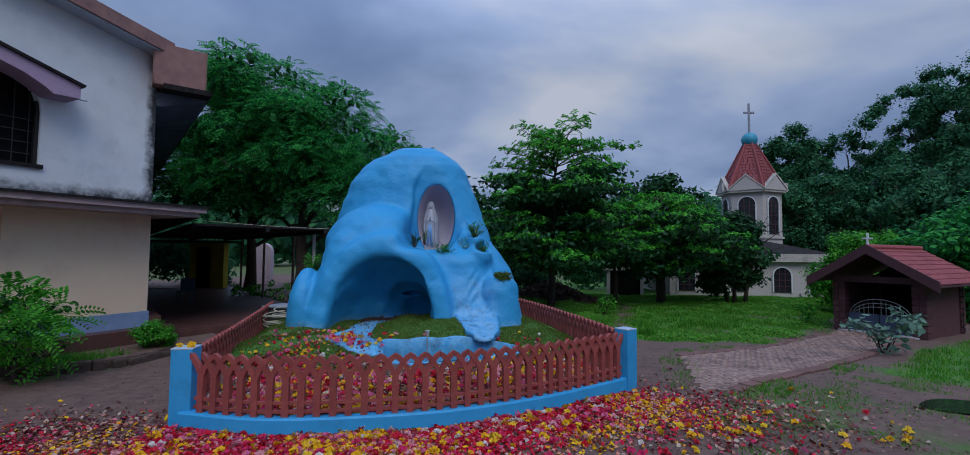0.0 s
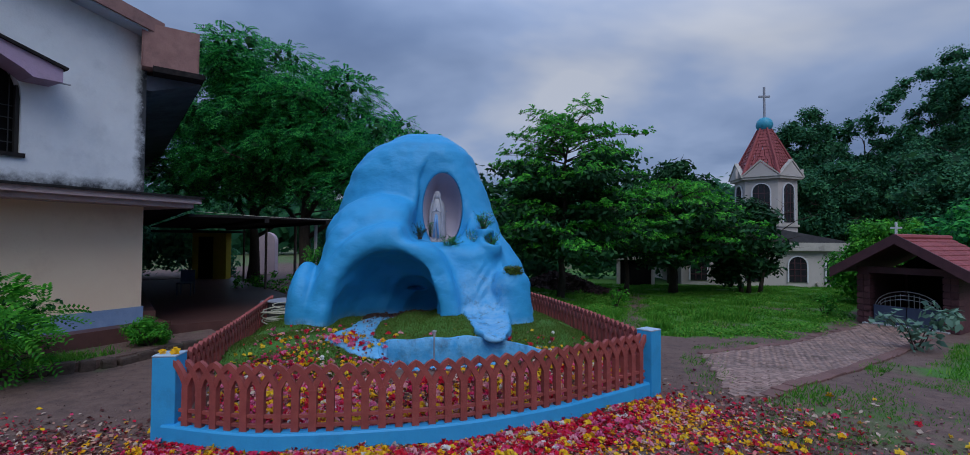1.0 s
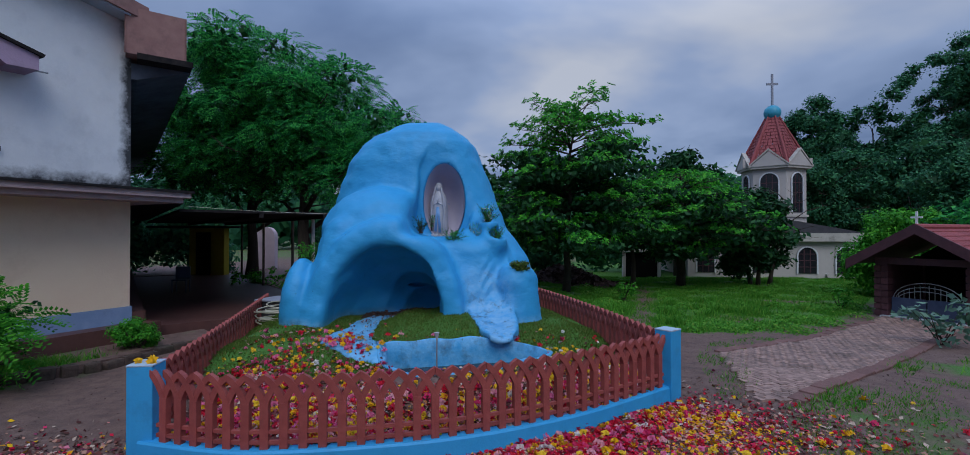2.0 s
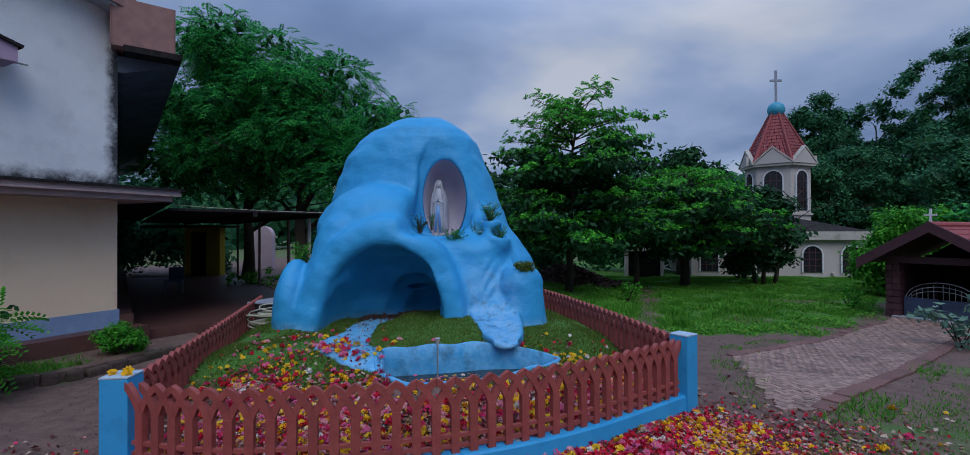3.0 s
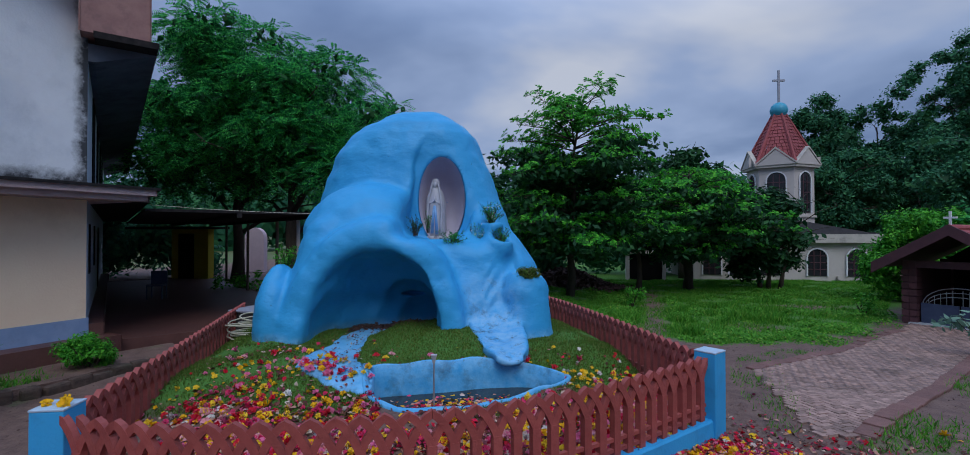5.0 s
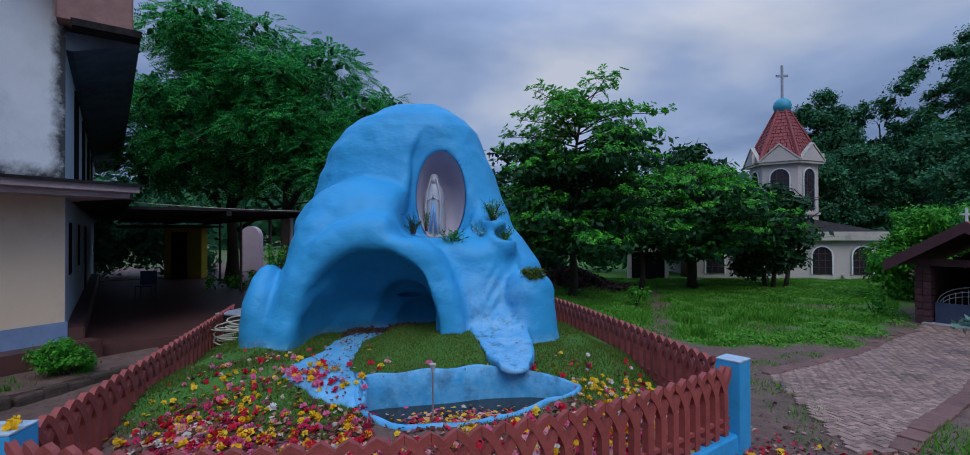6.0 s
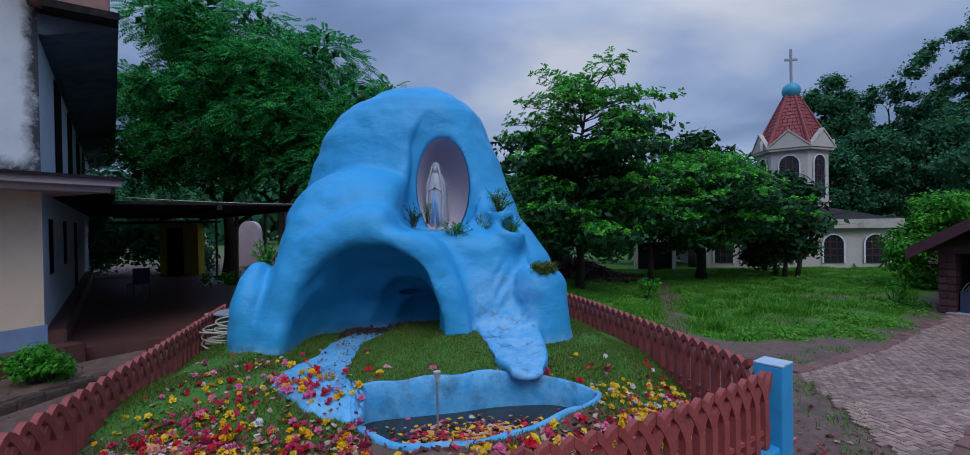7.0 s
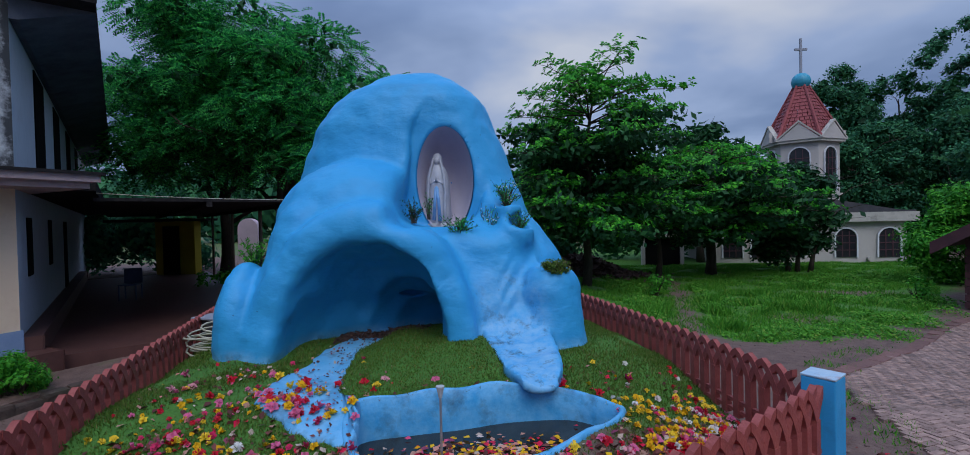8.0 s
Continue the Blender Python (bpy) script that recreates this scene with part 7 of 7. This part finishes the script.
    # side walls taken up to the eaves to keep the inside dark
    part("side_wall", box((W - 0.3, 0.36, 0), (W - 0.05, D - 0.3, 1.62), m), M["maroon_brick"], g)
    part("side_wall", box((0.05, 0.36, 0), (0.3, D - 0.3, 1.62), m), M["maroon_brick"], g)


gateway()

# heap of litter at the tree
heap = np.random.default_rng(14)
hp = np.stack([heap.normal(size=4200) * 1.1 + 2.4, heap.normal(size=4200) * 0.55 + 24.0, np.zeros(4200)], -1)
hp[:, 2] = -0.2 + 0.95 * np.exp(-((hp[:, 0] - 2.4) / 1.7) ** 2 - ((hp[:, 1] - 24.0) / 0.9) ** 2) * heap.random(4200) ** 0.3
hv, hf = leaf_cloud(hp, heap.normal(size=hp.shape) * 0.5 + np.array([0, -0.3, 1.0]), 0.07 + 0.09 * heap.random(4200), 0.6, 0.2, heap)
tagged(new("leaf_litter_heap", fast_mesh("leaf_litter_heap", hv, hf, M["rubble"])), "long low heap of reddish brown litter", "litter heap", kind="stuff")

# puddle at the yard's edge
pb = bmesh.new()
pud = spline([(6.4, 7.05), (6.75, 6.75), (7.4, 6.7), (8.2, 6.5), (8.4, 6.9), (7.7, 7.25), (7.0, 7.45)], 5, True)
pb.faces.new([pb.verts.new((*p, float(ground_z(*p)) * 0 - 0.015)) for p in pud])
tagged(part("puddle", pb, M["pond"]), "shallow rain puddle on the earth", "puddle", kind="structure")


# ---- flowers ----
def petals(name, label, pts, size, mat, seed, tilt=0.5):
    rng = np.random.default_rng(seed)
    v, f = leaf_cloud(pts + np.array([0, 0, 0.012]), rng.normal(size=pts.shape) * tilt + np.array([0, 0, 1.0]), size * (0.5 + rng.random(len(pts))), 0.75, -0.35, rng)
    tagged(new(name, fast_mesh(name, v, f, M[mat])), label, "flowers", kind="stuff")


def blossoms(name, label, pts, size, mat, seed):
    """Open five-petalled blossoms, each petal cupped."""
    rng = np.random.default_rng(seed)
    n = len(pts)
    nr = rng.normal(size=(n, 3)) * 0.45 + np.array([0, -0.25, 1.0])
    nr /= np.linalg.norm(nr, axis=1)[:, None]
    t = np.cross(nr, rng.normal(size=(n, 3))); t /= np.linalg.norm(t, axis=1)[:, None]
    b = np.cross(nr, t)
    s = (size * (0.5 + 0.7 * rng.random(n)))[:, None]
    V = []
    c = pts + np.array([0, 0, 0.015])
    for k in range(9):
        up, reach, turn = (0.0, 1.0, 0.0) if k < 5 else (0.35, 0.62, 40.0)
        step = 72 if k < 5 else 90
        mid = (k * step + turn) * math.pi / 180
        d = lambda a: t * math.cos(a) + b * math.sin(a)
        curl = (0.25 + 0.35 * rng.random(n))[:, None]
        o = c + nr * s * up * 0.4
        V += [c, o + d(mid - 0.62) * s * 0.78 * reach + nr * s * (curl + up), o + d(mid) * s * 1.08 * reach + nr * s * (curl * 0.5 + up), o + d(mid + 0.62) * s * 0.78 * reach + nr * s * (curl * 1.2 + up)]
    v = np.stack(V, 1)
    # the centre is shared so that each blossom is one island
    m = v.shape[1]
    base = np.arange(n) * m
    f = [np.stack([base, base + 4 * k + 1, base + 4 * k + 2, base + 4 * k + 3], -1) for k in range(9)]
    tagged(new(name, fast_mesh(name, v.reshape(-1, 3), np.concatenate(f), M[mat])), label, "flowers", kind="stuff")


frng = np.random.default_rng(99)


def yard_points(n):
    """On the earth before the wall: thick along the wall, thinning outwards and to the sides."""
    i = frng.integers(0, len(FRONT) - 1, n)
    p = FRONT[i] + (FRONT[i + 1] - FRONT[i]) * frng.random(n)[:, None]
    d = FRONT[i + 1] - FRONT[i]
    d /= np.linalg.norm(d, axis=1)[:, None]
    out = np.stack([d[:, 1], -d[:, 0]], -1)
    r = 0.12 + np.abs(frng.normal(size=n)) * 0.62
    p = p + out * r[:, None] + frng.normal(size=(n, 2)) * 0.16
    p = p[~inside(p[:, 0], p[:, 1], BED)]
    return np.stack([p[:, 0], p[:, 1], ground_z(p[:, 0], p[:, 1])], -1)


def wide_points(n, c, r):
    p = np.asarray(c) + frng.normal(size=(n, 2)) * np.asarray(r)
    p = p[~inside(p[:, 0], p[:, 1], BED)]
    return np.stack([p[:, 0], p[:, 1], ground_z(p[:, 0], p[:, 1])], -1)


def bed_points(n):
    """On the bank behind the front fence."""
    lo, hi = np.array([-4.2, 5.2]), np.array([2.4, 8.9])
    p = lo + (hi - lo) * frng.random((n * 4, 2))
    d = front_dist(p[:, 0], p[:, 1])
    ok = inside(p[:, 0], p[:, 1], BED) & not_pool(p[:, 0], p[:, 1]) & (frng.random(len(p)) < np.exp(-((d / np.where(p[:, 0] < -1.3, 1.4, 0.8)) ** 4)) + 0.025) & (d > 0.1)
    ok &= frng.random(len(p)) < np.clip((p[:, 0] + 3.5 + 0.31 * (p[:, 1] - 5.5) - 0.1) / 0.9, 0.06, 1)
    p = p[ok][:n]
    return np.stack([p[:, 0], p[:, 1], bank_z(p[:, 0], p[:, 1])], -1)


Y = np.concatenate([yard_points(13000), wide_points(1500, (-3.6, 4.4), (0.9, 0.5)), wide_points(1600, (2.6, 6.4), (0.8, 0.6)), wide_points(400, (-5.0, 5.0), (0.9, 0.5)), wide_points(2600, (-5.0, 4.35), (0.9, 0.33))])
mixv = np.sin(2.1 * Y[:, 0] + 1.3 * np.sin(2.7 * Y[:, 1])) + 0.7 * np.sin(4.7 * Y[:, 0] - 3.9 * Y[:, 1]) + frng.normal(size=len(Y)) * 0.5
petals("fallen_petals", "drift of fallen crimson petals before the low wall", Y[mixv > 0.05], 0.026, "petal_red", 100)
petals("fallen_petals", "drift of fallen golden petals before the low wall", Y[mixv < -0.75], 0.026, "petal_gold", 106)
petals("fallen_petals", "thick drift of fallen red pink and yellow petals", Y[(mixv <= 0.05) & (mixv >= -0.75)], 0.026, "petal", 101)
petals("withered_petals", "withered brown and pink petals on the earth", np.concatenate([yard_points(3500), wide_points(2200, (-4.5, 4.9), (0.6, 0.45)), wide_points(2200, (2.9, 6.3), (1.0, 0.9)), wide_points(500, (3.6, 5.6), (1.5, 0.9))]), 0.026, "petal_dry", 102)
for nm, k, mat, lab in (("red", 260, "blossom_red", "fallen red blossoms before the low wall"), ("pink", 200, "blossom_pink", "fallen pink blossoms before the low wall"), ("yellow", 260, "blossom_yellow", "fallen yellow blossoms before the low wall"), ("white", 60, "blossom_white", "fallen pale blossoms before the low wall")):
    blossoms("fallen_blossoms", lab, yard_points(k), 0.052, mat, 110 + k)
blossoms("fallen_blossoms", "scattered yellow blossoms on the yard", np.concatenate([wide_points(30, (3.4, 5.9), (0.9, 0.5)), wide_points(14, (4.6, 6.0), (0.9, 0.7))]), 0.055, "blossom_yellow", 131)
blossoms("fallen_blossoms", "few scattered red blossoms on the yard", wide_points(14, (3.4, 6.2), (0.9, 0.8)), 0.05, "blossom_red", 132)
petals("bed_petals", "withered petals strewn over the flower bed", bed_points(11000), 0.03, "petal_dry", 103)
petals("bed_petals", "bright petals strewn over the flower bed", bed_points(2600), 0.03, "petal", 104)
for nm, k, mat in (("red", 720, "blossom_red"), ("pink", 620, "blossom_pink"), ("yellow", 640, "blossom_yellow"), ("white", 90, "blossom_white")):
    blossoms("bed_blossoms", nm + " blossoms strewn over the flower bed", bed_points(k), 0.052, mat, 140 + k)
for c, r, n, mat, lab in (((1.25, 7.9), (0.32, 0.36), 130, "blossom_yellow", "yellow blossoms on the bank beside the pond"), ((1.35, 8.0), (0.35, 0.4), 50, "blossom_white", "pale blossoms on the bank beside the pond"), ((1.55, 8.3), (0.2, 0.45), 40, "blossom_red", "red blossoms on the bank along the fence"),
                             ((-3.0, 7.3), (0.5, 0.6), 70, "blossom_red", "red blossoms on the bank beside the stream"), ((-2.9, 7.2), (0.55, 0.6), 70, "blossom_yellow", "yellow blossoms on the bank beside the stream"), ((-3.1, 7.8), (0.4, 0.5), 26, "blossom_pink", "pink blossoms on the bank beside the stream")):
    p = np.asarray(c) + frng.normal(size=(n, 2)) * np.asarray(r)
    p = p[inside(p[:, 0], p[:, 1], BED) & not_pool(p[:, 0], p[:, 1])]
    blossoms("bank_blossoms", lab, np.stack([p[:, 0], p[:, 1], bank_z(p[:, 0], p[:, 1])], -1), 0.034, mat, n * 7)
spots = []
for c, r, n in (((-2.35, 7.75), (0.2, 0.2), 60), ((-1.9, 7.5), (0.15, 0.12), 14)):
    p = np.asarray(c) + frng.normal(size=(n, 2)) * np.asarray(r)
    p = p[inside(p[:, 0], p[:, 1], PAN)]
    spots.append(np.stack([p[:, 0], p[:, 1], bank_z(p[:, 0], p[:, 1]) + 0.02], -1))
spots = np.concatenate(spots)
blossoms("pan_blossoms", "red blossoms lying on the stream bed", spots[::3], 0.05, "blossom_red", 151)
blossoms("pan_blossoms", "pink blossoms lying on the stream bed", spots[1::3], 0.05, "blossom_pink", 152)
blossoms("pan_blossoms", "yellow blossoms lying on the stream bed", spots[2::3], 0.045, "blossom_yellow", 153)
p = np.concatenate([np.array([-0.55, 7.3]) + frng.normal(size=(900, 2)) * np.array([0.34, 0.2]), np.array([-0.1, 7.45]) + frng.normal(size=(260, 2)) * np.array([0.3, 0.2])])
p = p[inside(p[:, 0], p[:, 1], POOL.mean(0) + (POOL - POOL.mean(0)) * 0.9)]
afloat = np.stack([p[:, 0], p[:, 1], np.full(len(p), 0.262)], -1)
petals("floating_petals", "golden petals floating on the pond", afloat[::3], 0.030, "petal_gold", 105, 0.15)
petals("floating_petals", "red and pink petals floating on the pond", afloat[1::3], 0.030, "petal", 107, 0.15)
petals("floating_petals", "withered petals floating on the pond", afloat[2::3], 0.032, "petal_dry", 108, 0.15)
p = np.stack([frng.uniform(-2.8, -1.5, 420), frng.uniform(7.2, 10.2, 420)], -1)
p = p[inside(p[:, 0], p[:, 1], PAN)]
petals("pan_litter", "withered bits lying on the stream bed", np.stack([p[:, 0], p[:, 1], bank_z(p[:, 0], p[:, 1]) + 0.02], -1), 0.018, "petal_dry", 109)
for c in ((-3.46, 5.47), (-3.54, 5.55), (-3.61, 5.46)):
    blossoms("post_blossom", "yellow blossom lying on the fence post", np.array([[c[0], c[1], 0.945]]), 0.055, "blossom_yellow", int(abs(c[0] * 1000)))

cl = np.stack([frng.uniform(-2.75, -1.5, 900), 10.15 + frng.normal(size=900) * 0.1, np.zeros(900)], -1)
cl[:, 1] += 0.25 * (cl[:, 0] + 2.4)
cl[:, 2] = island_z(cl[:, 0], cl[:, 1]) + 0.03
cv, cf = leaf_cloud(cl, frng.normal(size=cl.shape) * 0.5 + np.array([0, 0, 1.0]), 0.02 + 0.03 * frng.random(900), 0.6, 0.2, frng)
tagged(new("cave_litter", fast_mesh("cave_litter", cv, cf, M["rubble"])), "dark wet leaf litter on the cave floor", "litter", kind="stuff")

# ---- paving ----
def paving():
    pv = thing("paving", "worn interlocking grey red block paving to the gateway", "paving", kind="structure")
    poly = np.array(PAVED)
    w = 0.078
    bmn = bmesh.new(); add_box(bmn, (-w + 0.005, -w / 2 + 0.005, -0.05), (w - 0.005, w / 2 - 0.005, 0.018), None)
    me = bpy.data.meshes.new("paver"); bmn.to_mesh(me); bmn.free(); me.materials.append(M["paver"])
    c0 = np.array([3.4, 7.6])
    V, F = [], []
    rng = np.random.default_rng(55)
    count = 0
    # herringbone: a lying and a standing block, repeated on a slanted grid
    tilt = radians(20)
    ca, sa = math.cos(tilt), math.sin(tilt)
    for k in range(-60, 210):
        for m in range(-55, 55):
            for gx, gy, turn in ((k - 2 * m + 1, k + 2 * m + 0.5, 0), (k - 2 * m + 0.5, k + 2 * m + 2, 90)):
                gx, gy = gx * w, gy * w
                q = c0 + np.array([gx * ca - gy * sa, gx * sa + gy * ca])
                if not inside(q[0], q[1], poly):
                    continue
                z = float(ground_z(q[0], q[1])) + 0.012 + rng.normal() * 0.002
                if q[1] < 9.4 and count < 300:
                    ob = new("paver", me); ob.parent = pv
                    ob.matrix_world = pose(q[0], q[1], z, rng.normal() * 0.8, rng.normal() * 0.8, math.degrees(tilt) + turn)
                    count += 1
                else:
                    h0 = len(V)
                    e0 = np.array([ca, sa]) if turn == 0 else np.array([-sa, ca])
                    e1 = np.array([-e0[1], e0[0]])
                    for sx, sy, dz in ((-1, -1, 0.018), (1, -1, 0.018), (1, 1, 0.018), (-1, 1, 0.018), (-1, -1, -0.03), (1, -1, -0.03), (1, 1, -0.03), (-1, 1, -0.03)):
                        p = q + e0 * sx * (w - 0.005) + e1 * sy * (w / 2 - 0.005)
                        V.append((p[0], p[1], z + dz + rng.normal() * 0.0015))
                    F += [(h0, h0 + 1, h0 + 2, h0 + 3), (h0, h0 + 4, h0 + 5, h0 + 1), (h0 + 1, h0 + 5, h0 + 6, h0 + 2), (h0 + 2, h0 + 6, h0 + 7, h0 + 3), (h0 + 3, h0 + 7, h0 + 4, h0)]
    tagged(part("paver_field", fast_mesh("paver_field", V, F, M["paver_far"]), None, pv), kind="stuff")
    bme = bmesh.new(); add_box(bme, (-0.19, -0.11, -0.08), (0.19, 0.11, 0.035), None, 0.012)
    mek = bpy.data.meshes.new("edge_block"); bme.to_mesh(mek); bme.free(); mek.materials.append(M["paver_red"])
    for line, gap in ((PAVED[1:6], 0.4), (PAVED[8:13], 0.46)):
        for p, rz in along(line, gap):
            ob = new("edge_block", mek); ob.parent = pv
            ob.matrix_world = pose(p[0], p[1], float(ground_z(p[0], p[1])) + 0.01, rng.normal(), rng.normal(), rz + rng.normal() * 2)


paving()
